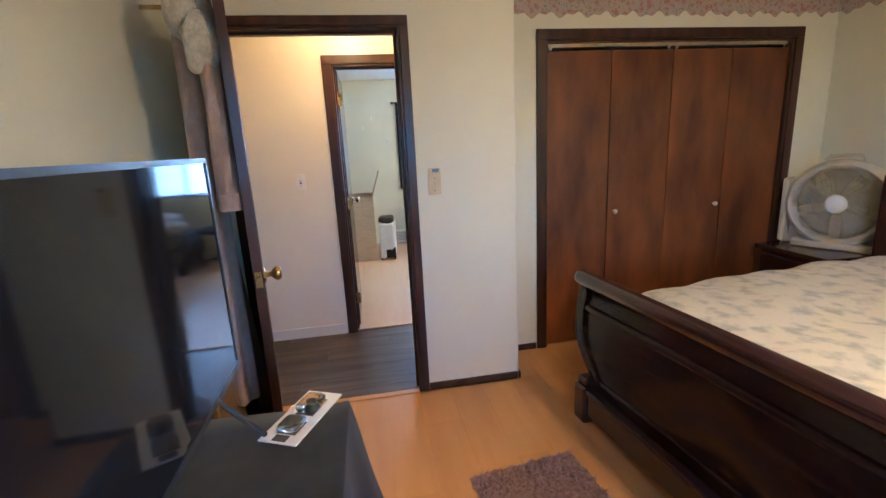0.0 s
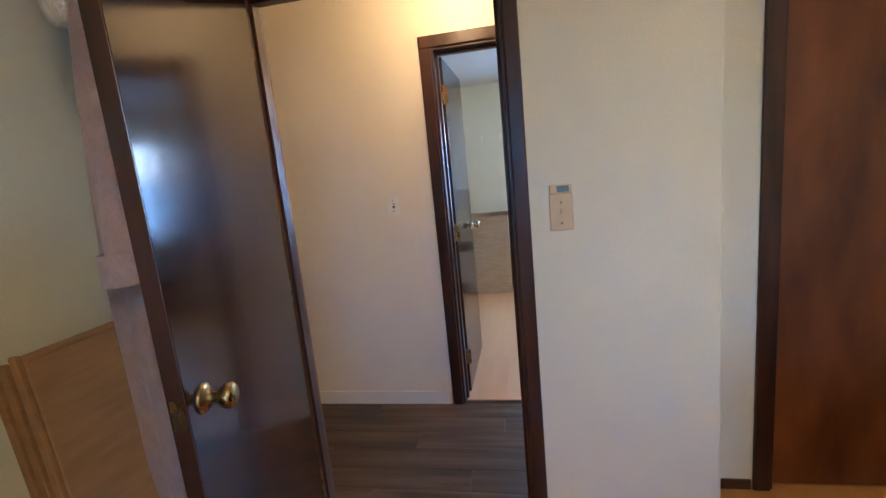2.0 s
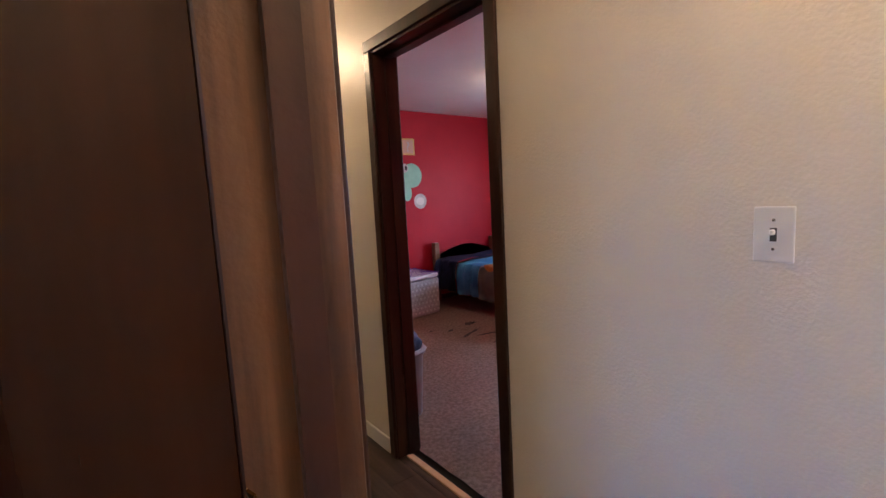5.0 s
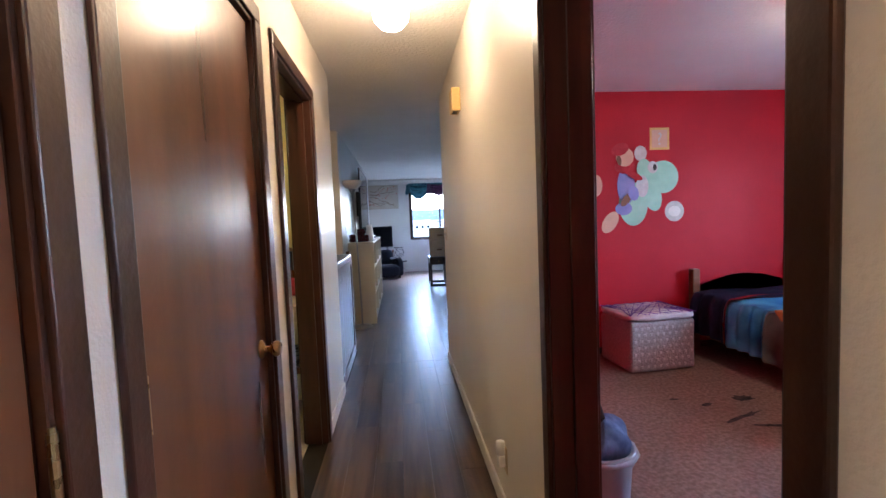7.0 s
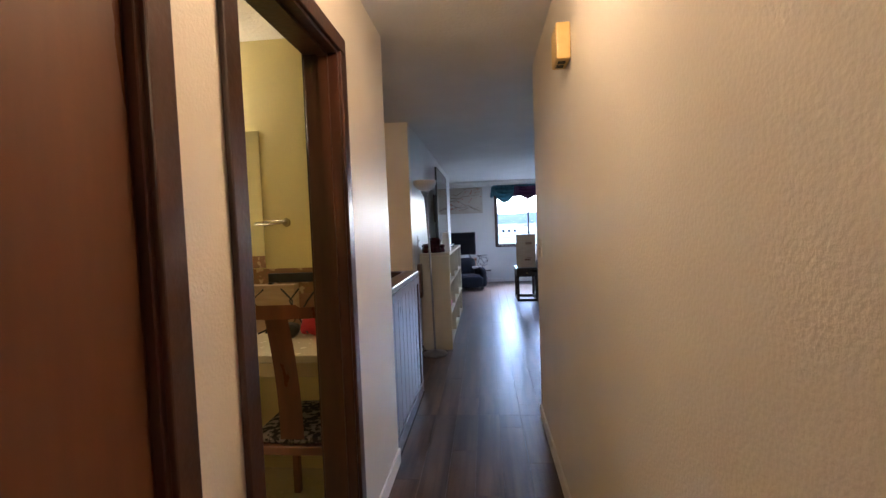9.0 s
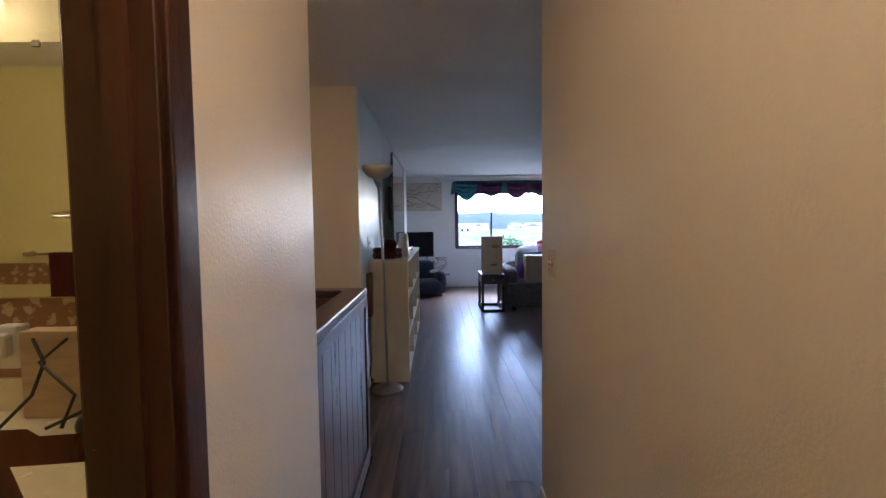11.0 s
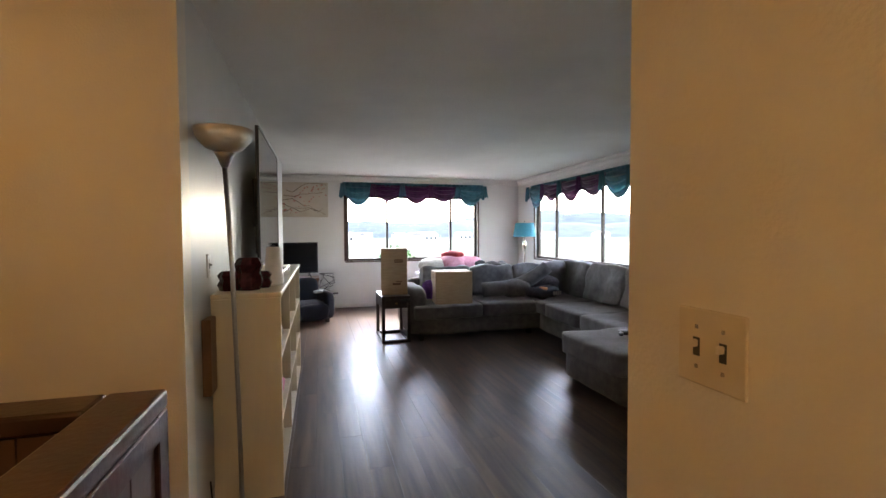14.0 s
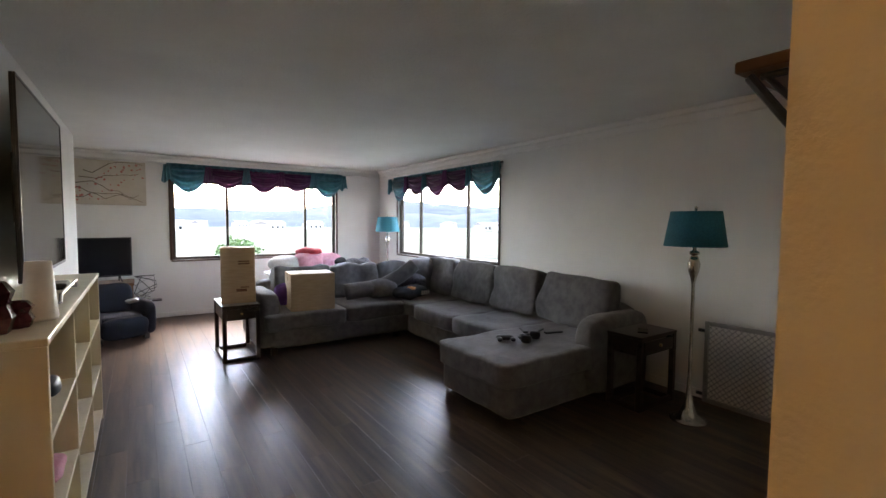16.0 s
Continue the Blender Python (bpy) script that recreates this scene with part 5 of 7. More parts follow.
box(bm, -0.005, -0.0005, -0.036, 0.036, -0.057, 0.057, 0.003)
part("outlet_plate", bm, ALMOND, ds)
bm = B()
box(bm, -0.035, -0.0055, -0.022, 0.022, -0.03, 0.02, 0.006)
lathe(bm, [(0, 0.02), (0.018, 0.02), (0.022, 0.05), (0.018, 0.075), (0, 0.08)], 14, (-0.022, 0, 0))
part("plug_body", bm, WHITE_PLASTIC, ds, "", True)

# ---- red bedroom things ----
rb = thing("kids_bed", "brown pine single bed with a bright printed duvet", "bed", (3.68, 5.76, 0))
for s in (-1, 1):
    for y, h in ((0.90, 0.76), (-1.0, 0.55)):
        bm = B()
        box(bm, s * 0.50 - 0.035, s * 0.50 + 0.035, y - 0.035, y + 0.035, 0, h, 0.008)
        part("post", bm, BED_OAK, rb)
    bm = B()
    box(bm, s * 0.50 - 0.015, s * 0.50 + 0.015, -0.96, 0.86, 0.16, 0.30, 0.006)
    part("side_rail", bm, BED_OAK, rb)
bm = B()
sheet(bm, lambda u, v: Vector((-0.46 + 0.92 * u, 0.90, 0.40 + (0.20 + 0.10 * math.sin(u * math.pi)) * v)), 20, 2, 0.03)
part("headboard", bm, BED_OAK, rb)
bm = B()
soft_box(bm, -0.48, 0.48, -0.96, 0.85, 0.30, 0.48, 8, 8)
part("mattress", bm, OFFWHITE_CLOTH, rb, "", True)


def duvet(y0, y1, seed, drop=0.34, lift=0.0):
    def fn(u, v):
        y = y0 + (y1 - y0) * v
        a = -1 + 2 * u
        if abs(a) < 0.62:
            x, z = a / 0.62 * 0.53, 0.53
        else:
            f = (abs(a) - 0.62) / 0.38
            x, z = math.copysign(0.53 + 0.06 * math.sin(f * 2) + 0.02 * math.sin(v * 22 + seed), a), 0.53 - drop * f * f - 0.02 * f
        z += 0.028 * noise.noise(Vector((x * 4, y * 4, seed))) + lift
        return Vector((x, y, z))
    return fn


for nm, mt, y0, y1, sd, lf_, lb in (("duvet_top", NAVY_DUVET, 0.40, 0.86, 1, 0.03, "navy printed duvet end"), ("duvet_middle", BED_PRINT, 0.0, 0.42, 2, 0.015, "sky-blue printed duvet panel"), ("duvet_foot", GREY_PRINT, -1.04, 0.02, 3, 0.0, "grey printed duvet end")):
    bm = B()
    sheet(bm, duvet(y0, y1, sd, 0.34, lf_), 44, 26, 0.02)
    part(nm, bm, mt, rb, lb, True)
bm = B()
sheet(bm, lambda u, v: duvet(0.38, 0.42, 2, 0.34, 0.045)(u, v), 44, 2, 0.01)
part("piping", bm, RED_CLOTH, rb, "red piping", True)
for k, (u0, v0, r) in enumerate(((0.16, 0.55, 0.09), (0.38, 0.62, 0.09), (0.20, 0.84, 0.07))):
    bm = B()
    f = duvet(-1.04, 0.02, 3, 0.34, 0.022)
    sheet(bm, lambda u, v: f(u0 + r * 1.1 * v * math.cos(u * 6.2832), min(1, max(0, v0 + r * 1.9 * v * math.sin(u * 6.2832)))), 20, 3, 0.003)
    part("printed_patch", bm, ORANGE if k != 1 else YELLOW_PRINT, rb, "orange printed patch", True)
hm = thing("storage_hamper", "pale grey woven storage hamper with a quilted lid", "hamper", (2.56, 6.40, 0.006), 4)
bm = B()
box(bm, -0.30, 0.28, -0.24, 0.24, 0.0, 0.42, 0.03, 3)
part("body", bm, WICKER, hm)
bm = B()
for i in range(10):
    for j in range(7):
        x, z = -0.26 + i * 0.055 + (j % 2) * 0.027, 0.05 + j * 0.052
        if x < 0.25:
            box(bm, x - 0.012, x + 0.012, -0.246, -0.240, z - 0.012, z + 0.012, 0.003, 1)
tagged(part("woven_relief", bm, OFFWHITE_CLOTH, hm), kind="stuff")
bm = B()
soft_box(bm, -0.32, 0.30, -0.26, 0.26, 0.42, 0.475, 10, 6, 0.004, 10)
ld = part("lid", bm, mat("quilted_lilac_lid", (0.50, 0.42, 0.42), (0.62, 0.56, 0.55), 0.85, (14, 14, 14), bump=0.4, bump_scale=30), hm, "quilted lid", True)
bm = B()
for k in range(-4, 6):
    for s in (-1, 1):
        tube(bm, [(max(-0.3, min(0.28, k * 0.10 - s * 0.24)), -0.24, 0.474), (max(-0.3, min(0.28, k * 0.10 + s * 0.24)), 0.24, 0.474)], 0.004, 5)
part("stitching", bm, ORCHID, ld, "dark stitched lines")
bk = thing("laundry_basket", "grey plastic basket full of blue denim clothes", "basket", (1.19, 4.38, 0.006))
bk.scale = (0.84, 0.84, 1.0)
bm = B()
lathe(bm, [(0, 0.0), (0.12, 0.0), (0.15, 0.38), (0.165, 0.40), (0.165, 0.42), (0.15, 0.425), (0.142, 0.40), (0.115, 0.02), (0, 0.02)], 28)
part("tub", bm, GREY_PLASTIC, bk, "", True)
bm = B()
tube(bm, [(0.168 * math.cos(a / 12 * 6.283), 0.168 * math.sin(a / 12 * 6.283), 0.405) for a in range(13)], 0.012, 8)
part("rim", bm, GREY_PLASTIC, bk, "", True)
bm = B()
soft_box(bm, -0.13, 0.14, -0.13, 0.12, 0.34, 0.52, 8, 2.5, 0.05, 9, 1)
part("denim", bm, DENIM, bk, "crumpled blue denim", True)
bm = B()
soft_box(bm, -0.12, 0.05, -0.03, 0.13, 0.46, 0.60, 8, 2.5, 0.05, 9, 7)
part("dark_clothes", bm, BLACK_CLOTH, bk, "crumpled dark clothes", True)
# Bowl light added out of view to brighten the red bedroom.
ceiling_bowl("red_room_ceiling_light", "added unseen bowl light that fills the red bedroom", (2.95, 5.0, H), 0.17, RED_GLOW)


def sticker(name, label, blobs, y=6.7390):
    """A flat wall sticker made of rounded plain shapes: (x, z, rx, rz, turn, material)."""
    s = thing(name, label, "wall sticker", (-0.06, y, -0.02))
    for i, (x, z, rx, rz, tn, mt) in enumerate(blobs):
        bm = B()
        pts = []
        for k in range(28):
            a = k / 28 * 2 * math.pi
            px_, pz_ = rx * math.cos(a), rz * math.sin(a)
            c_, s_ = math.cos(radians(tn)), math.sin(radians(tn))
            pts.append(bm.verts.new((x + px_ * c_ - pz_ * s_, -0.0012 * (i + 1), z + px_ * s_ + pz_ * c_)))
        bm.faces.new(pts)
        part("shape", bm, mt, s)
    return s


sticker("wall_sticker", "large sticker of plain coloured rounded shapes on the red wall", [
    (2.70, 1.40, 0.14, 0.20, 0, GREEN_PRINT), (2.86, 1.52, 0.10, 0.20, 20, GREEN_PRINT), (2.99, 1.64, 0.15, 0.15, 0, GREEN_PRINT), (2.63, 1.57, 0.085, 0.17, 0, BLUE_PRINT), (2.62, 1.74, 0.10, 0.06, 0, RED_CLOTH),
    (2.62, 1.83, 0.085, 0.085, 0, PEACH_PRINT), (2.575, 1.90, 0.085, 0.055, 20, RED_CLOTH), (2.77, 1.86, 0.06, 0.07, 0, OFFWHITE_CLOTH), (2.47, 1.24, 0.065, 0.11, -35, PEACH_PRINT), (2.60, 1.36, 0.08, 0.06, 0, BLUE_PRINT), (2.80, 1.72, 0.07, 0.09, 0, GREEN_PRINT), (2.78, 1.56, 0.06, 0.10, 0, OFFWHITE_CLOTH), (2.66, 1.80, 0.035, 0.028, 0, PEACH_PRINT), (2.56, 1.80, 0.022, 0.045, 10, WALNUT_BOARD), (2.70, 1.66, 0.09, 0.03, -25, RED_CLOTH), (2.88, 1.73, 0.05, 0.055, 0, OFFWHITE_CLOTH), (2.90, 1.73, 0.018, 0.03, 0, INK), (2.62, 1.44, 0.07, 0.035, 50, WALNUT_BOARD), (2.69, 1.50, 0.05, 0.07, 15, BLUE_PRINT)])
sticker("wall_sticker", "pale round sticker on the red wall", [(3.10, 1.32, 0.095, 0.095, 0, OFFWHITE_CLOTH), (3.10, 1.32, 0.06, 0.05, 0, WHITE_PLASTIC)])
sticker("wall_sticker", "gold round sticker on the red wall", [(2.34, 1.58, 0.065, 0.10, 0, PEACH_PRINT)])
sq = thing("square_wall_sticker", "square gold sticker with a question mark on the red wall", "wall sticker", (2.90, 6.7390, 1.97))
bm = B()
box(bm, -0.095, 0.095, -0.001, -0.0003, -0.10, 0.10)
part("square", bm, YELLOW_PRINT, sq)
bm = B()
box(bm, -0.075, 0.075, -0.0016, -0.0011, -0.08, 0.08)
part("inner_square", bm, PEACH_PRINT, sq)
text_part("question_mark", "?", 0.16, pose(0, -0.002, -0.055, 90, 0, 0), OFFWHITE_CLOTH, sq)
st = B()
rnd = random.Random(8)
for x, y, l, w, tn in ((2.75, 5.55, 0.07, 0.05, 0), (2.55, 5.3, 0.16, 0.018, 20), (2.68, 5.15, 0.14, 0.02, -15), (3.05, 5.2, 0.18, 0.016, 10), (2.45, 5.5, 0.05, 0.02, 30), (2.85, 5.05, 0.12, 0.012, -30), (2.3, 5.62, 0.03, 0.015, 0), (3.2, 5.45, 0.1, 0.014, 35), (2.6, 4.95, 0.1, 0.012, 10)):
    ring = []
    for k in range(20):
        a = k / 20 * 6.2832
        q = 1 + 0.35 * rnd.uniform(-1, 1)
        dx, dy = l * q * math.cos(a), w * q * math.sin(a)
        c_, s_ = math.cos(radians(tn)), math.sin(radians(tn))
        ring.append(st.verts.new((x + dx * c_ - dy * s_, y + dx * s_ + dy * c_, 0.012)))
    st.faces.new(ring)
structure("carpet_stain", st, STAIN, "dark worn stains in the carpet", "stain")
# ---- bathroom things ----
vn = thing("vanity_counter", "cream laminate vanity counter with an almond basin", "counter", (0, 0, 0))
bm = B()
box(bm, -2.58, -0.14, 5.64, 6.159, 0.765, 0.80, 0.006)
part("worktop", bm, LAMINATE, vn)
bm = B()
box(bm, -2.58, -0.14, 5.645, 5.67, 0.70, 0.764, 0.003)
part("apron", bm, CABINET_CREAM, vn)
bm = B()
box(bm, -2.58, -0.14, 6.14, 6.159, 0.801, 0.90, 0.003)
part("backsplash", bm, LAMINATE, vn)
bm = B()
box(bm, -2.58, -0.95, 5.70, 6.15, 0.0, 0.699)
part("cabinet", bm, CABINET_CREAM, vn)
for x in (-1.40, -1.90, -2.40):
    bm = B()
    box(bm, x, x + 0.42, 5.682, 5.699, 0.10, 0.66, 0.008)
    part("cabinet_door", bm, CABINET_CREAM, vn)
bm = B()
lathe(bm, [(0.25, 0.802), (0.245, 0.815), (0.225, 0.815), (0.20, 0.80), (0.12, 0.805), (0, 0.803)], 36, (-1.22, 5.87, 0), 1.0, 0.78)
part("basin", bm, PORCELAIN, vn, "almond oval basin", True)
fc = thing("basin_faucet", "aged brass two-handle basin faucet", "faucet", (-1.20, 6.07, 0.801))
bm = B()
box(bm, -0.08, 0.08, -0.022, 0.022, 0.0, 0.018, 0.006)
part("base", bm, CHROME, fc)
bm = B()
tube(bm, [(0, 0, 0.015), (0, -0.005, 0.085), (0, -0.04, 0.115), (0, -0.10, 0.10), (0, -0.115, 0.08)], 0.011, 10)
part("spout", bm, CHROME, fc, "", True)
for s in (-1, 1):
    bm = B()
    lathe(bm, [(0, 0.018), (0.02, 0.018), (0.014, 0.04), (0.018, 0.055), (0, 0.062)], 14, (s * 0.055, 0, 0))
    tube(bm, [(s * 0.055, 0, 0.055), (s * 0.11, -0.01, 0.07)], 0.006, 8)
    part("handle", bm, CHROME, fc, "", True)
mr_ = thing("bath_mirror", "large frameless bathroom mirror", "mirror", (0, 6.158, 0))
bm = B()
box(bm, -1.95, -0.69, -0.006, -0.0005, 1.15, 1.91)
part("glass", bm, MIRROR, mr_)
for x in (-1.0, -1.2, -1.4, -0.78):
    bm = B()
    box(bm, x - 0.012, x + 0.012, -0.009, -0.0062, 1.895, 1.915, 0.002, 1)
    part("clip", bm, CHROME, mr_)
bm = B()
box(bm, -2.58, -0.14, 6.1562, 6.1595, 1.0, 1.145)
structure("bath_border", bm, BATH_BORDER, "brown floral wallpaper border above the counter", "trim")
bm = B()
box(bm, -2.58, -0.14, 6.1565, 6.1595, 0.9005, 0.9995)
structure("bath_band", bm, BATH_BROWN, "plain brown paper band above the counter", "trim")
vl = thing("vanity_light", "bronze vanity light bar with lit frosted glass shades", "wall lamp", (-1.35, 6.158, 2.02))
bm = B()
box(bm, -0.42, 0.42, -0.03, -0.0005, -0.018, 0.018, 0.006)
part("bar", bm, CHROME, vl)
for s in (-1, 1):
    bm = B()
    tube(bm, [(s * 0.42 + 0.05 * math.cos(a / 10 * 6.283 * 0.8), -0.015, 0.05 * math.sin(a / 10 * 6.283 * 0.8)) for a in range(11)], 0.005, 8)
    part("scroll", bm, CHROME, vl)
for k in range(4):
    x = -0.33 + k * 0.22
    bm = B()
    tube(bm, [(x, -0.02, -0.01), (x, -0.06, -0.07), (x, -0.11, -0.05), (x, -0.12, 0.0)], 0.006, 8)
    arm = part("arm", bm, CHROME, vl)
    bm = B()
    lathe(bm, [(0, 0.0), (0.025, 0.0), (0.05, 0.04), (0.06, 0.09), (0.055, 0.085), (0, 0.06)], 20, (x, -0.12, 0.005))
    part("shade", bm, BATH_GLOW, arm, "lit frosted glass shade", True)
tr = thing("towel_ring", "satin nickel towel ring on the bathroom wall", "towel ring", (-0.56, 6.158, 1.40))
bm = B()
lathe(bm, [(0, 0), (0.025, 0), (0.018, 0.02), (0.008, 0.035), (0, 0.04)], 14)
bmesh.ops.transform(bm, matrix=Matrix.Rotation(math.pi / 2, 4, "X"), verts=bm.verts[:])
part("mount", bm, CHROME, tr, "", True)
bm = B()
tube(bm, [(-0.07 + 0.085 * math.cos(a / 24 * 6.283), -0.05 + 0.055 * math.sin(a / 24 * 6.283), 0.0 + 0.01 * math.sin(a / 24 * 6.283)) for a in range(25)], 0.005, 8)
part("ring", bm, CHROME, tr, "", True)
tw = thing("towel_bar", "towel bar with a dark red hand towel", "towel bar", (-1.95, 4.582, 1.20))
bm = B()
tube(bm, [(-0.30, 0.06, 0), (0.30, 0.06, 0)], 0.008, 10)
for s in (-1, 1):
    tube(bm, [(s * 0.29, 0.0, 0), (s * 0.29, 0.065, 0)], 0.018, 12, 0.7)
part("bar", bm, CHROME, tw, "", True)
bm = B()
sheet(bm, lambda u, v: Vector((-0.13 + 0.26 * u, 0.075 + 0.008 * math.sin(u * 14), 0.012 - 0.34 * v)), 16, 6, 0.012)
part("towel", bm, mat("dark_red_terry", (0.10, 0.012, 0.010), (0.14, 0.02, 0.016), 0.95, (60, 60, 60), bump=0.5, bump_scale=200), tw, "dark red towel", True)
bm = B()
box(bm, -2.58, -0.14, 4.5805, 4.584, 1.0, 1.14)
structure("bath_border_south", bm, BATH_BORDER, "brown floral wallpaper border", "trim")


def bottle(name, label, at, body, r=0.032, h=0.13):
    b_ = thing(name, label, "bottle", at)
    bm = B()
    lathe(bm, [(0, 0), (r, 0), (r * 1.05, h * 0.3), (r, h * 0.75), (r * 0.4, h * 0.95), (r * 0.4, h), (0, h)], 18)
    part("body", bm, body, b_, "", True)
    bm = B()
    lathe(bm, [(0, h), (r * 0.3, h), (r * 0.2, h + 0.03), (0, h + 0.035)], 12)
    tube(bm, [(0, 0, h + 0.03), (0.0, -0.035, h + 0.03)], 0.006, 8)
    part("pump", bm, WHITE_PLASTIC, b_, "white pump", True)
    return b_


bottle("soap_bottle", "orange hand soap bottle with a white pump", (-1.42, 6.03, 0.801), ORANGE)
bottle("lotion_bottle", "clear bottle with a white pump", (-0.985, 5.90, 0.801), WHITE_PLASTIC, 0.034, 0.11)
ck = thing("hair_tool_caddy", "wooden organiser box with black cords and red styling tools", "organiser", (-0.52, 6.02, 0.801))
bm = B()
box(bm, -0.30, 0.02, 0.06, 0.12, 0.0, 0.26, 0.004)
part("board", bm, CARDBOARD_PALE, ck)
bm = B()
box(bm, -0.14, 0.22, 0.09, 0.115, 0.27, 0.32, 0.004)
box(bm, -0.14, -0.12, 0.09, 0.115, 0.0, 0.27)
box(bm, 0.20, 0.22, 0.09, 0.115, 0.0, 0.27)
part("rack", bm, BLACK, ck)
for k in range(5):
    bm = B()
    r_ = random.Random(k)
    x = -0.25 + k * 0.10
    tube(bm, [(x, 0.05, 0.24), (x + r_.uniform(-0.08, 0.08), 0.02, 0.18), (x + r_.uniform(-0.1, 0.1), -0.02, 0.10), (x + r_.uniform(-0.1, 0.1), -0.05, 0.02)], 0.005, 6)
    part("cord", bm, BLACK, ck)
for k, x in enumerate((0.02, 0.14, 0.20)):
    bm = B()
    soft_box(bm, x - 0.06, x + 0.06, -0.10 + 0.05 * k, 0.0 + 0.05 * k, 0.0, 0.07 + 0.03 * k, 4, 3, 0.012, 20, k)
    part("styling_tool", bm, RED_CLOTH if k else BLACK, ck, "", True)
bm = B()
box(bm, -0.40, -0.33, 0.09, 0.135, 0.14, 0.27, 0.006)
box(bm, -0.39, -0.34, 0.05, 0.09, 0.18, 0.25, 0.01)
part("wall_plug", bm, WHITE_PLASTIC, ck)
cr = thing("wooden_chair", "walnut-coloured wooden dining chair pushed under the counter", "chair", (-0.300, 5.55, 0), 180)
for s in (-1, 1):
    bm = B()
    tube(bm, [(s * 0.16, 0.0, 0.0), (s * 0.165, 0.0, 0.45), (s * 0.175, 0.035, 0.75), (s * 0.185, 0.09, 1.03)], 0.019, 10)
    part("back_post", bm, CHAIR_WOOD, cr, "", True)
    bm = B()
    box(bm, s * 0.17 - 0.017, s * 0.17 + 0.017, -0.40, -0.366, 0, 0.44, 0.004)
    part("front_leg", bm, CHAIR_WOOD, cr)
bm = B()
sheet(bm, lambda u, v: Vector((-0.20 + 0.40 * u, 0.088 + 0.02 * math.sin(u * math.pi), 1.0 + 0.045 * v + 0.012 * (abs(u - 0.5) < 0.22) * v)), 24, 3, 0.022)
part("top_rail", bm, CHAIR_WOOD, cr)
bm = B()
sheet(bm, lambda u, v: Vector(((-0.052 + 0.004 * v) * (1 - 2 * u), 0.0 + 0.09 * v * v + 0.012, 0.47 + 0.54 * v)), 4, 14, 0.014)
part("splat", bm, CHAIR_WOOD, cr, "wide curved back splat")
bm = B()
box(bm, -0.18, 0.18, -0.40, 0.015, 0.40, 0.44, 0.004)
part("seat_frame", bm, CHAIR_WOOD, cr)
bm = B()
soft_box(bm, -0.19, 0.19, -0.40, 0.0, 0.435, 0.485, 8, 5)
part("seat_pad", bm, mat("plaid_seat_fabric", (0.02, 0.02, 0.02), (0.36, 0.32, 0.26), 0.9, (40, 40, 40), spread=(0.48, 0.56)), cr, "black and cream plaid seat pad", True)

# ---- kitchen things ----
for x, w in ((-2.80, 0.80), (-1.99, 0.80), (-1.18, 0.80)):
    ku = thing("kitchen_wall_cabinet", "dark wood kitchen wall cabinet", "cabinet", (x, 10.55, 1.50), 0, "kitchen cabinets")
    bm = B()
    box(bm, 0, w, 0, 0.325, 0, 0.68)
    part("body", bm, KITCHEN_WOOD, ku)
    for k in range(2):
        bm = B()
        box(bm, 0.01 + k * w / 2, w / 2 - 0.005 + k * w / 2, -0.02, -0.001, 0.01, 0.67, 0.004)
        part("cabinet_door", bm, KITCHEN_WOOD, ku)
    kb = thing("kitchen_base_cabinet", "dark wood kitchen base cabinet", "cabinet", (x, 10.28, 0.0), 0, "kitchen cabinets")
    bm = B()
    box(bm, 0, w, 0, 0.595, 0, 0.86)
    part("body", bm, KITCHEN_WOOD, kb)
    for k in range(2):
        bm = B()
        box(bm, 0.01 + k * w / 2, w / 2 - 0.005 + k * w / 2, -0.02, -0.001, 0.1, 0.84, 0.004)
        part("cabinet_door", bm, KITCHEN_WOOD, kb)
kt = B()
box(kt, -2.83, -0.33, 10.25, 10.879, 0.861, 0.90, 0.006)
tagged(new("kitchen_worktop", mesh_of("kitchen_worktop", kt, LAMINATE)), "cream laminate kitchen worktop", "worktop")
bm = B()
box(bm, -2.83, -0.33, 10.872, 10.8795, 0.9005, 1.499)
structure("kitchen_backsplash", bm, WALL_WHITE, "plain white kitchen backsplash", "trim")
ceiling_bowl("kitchen_ceiling_light", "lit kitchen ceiling light", (-1.95, 9.8, H), 0.18, KITCHEN_GLOW)

ceiling_bowl("stair_ceiling_light", "lit frosted bowl ceiling light over the stairs", (-1.45, 6.75, H), 0.15, STAIR_GLOW)

# ---- living room things ----
# cream bookcase along the television wall
sh = thing("cream_bookcase", "long cream-painted open bookcase with cubbies below the television", "bookcase", (-0.185, 8.58, 0))
SD, SL, SH = 0.325, 2.15, 1.06
for a in ((0, SD, 0, 0.025, 0, SH - 0.026), (0, SD, SL - 0.025, SL, 0, SH - 0.026)):
    bm = B()
    box(bm, *a, 0.002, 1)
    part("end_panel", bm, SHELF_CREAM, sh)
bm = B()
box(bm, 0, SD + 0.004, -0.004, SL + 0.004, SH - 0.025, SH, 0.003, 1)
part("top", bm, SHELF_CREAM, sh)
bm = B()
box(bm, 0, 0.008, 0.026, SL - 0.026, 0.02, SH - 0.027)
part("back_panel", bm, SHELF_CREAM, sh)
for k in range(1, 3):
    bm = B()
    box(bm, 0.009, SD - 0.002, k * SL / 3 - 0.011, k * SL / 3 + 0.011, 0.07, SH - 0.027)
    part("divider", bm, SHELF_CREAM, sh)
for k in range(3):
    for z in (0.05, 0.38, 0.71):
        bm = B()
        box(bm, 0.009, SD - 0.002, k * SL / 3 + 0.026, (k + 1) * SL / 3 - 0.026, z, z + 0.02)
        part("shelf", bm, SHELF_CREAM, sh)
XS = -0.185
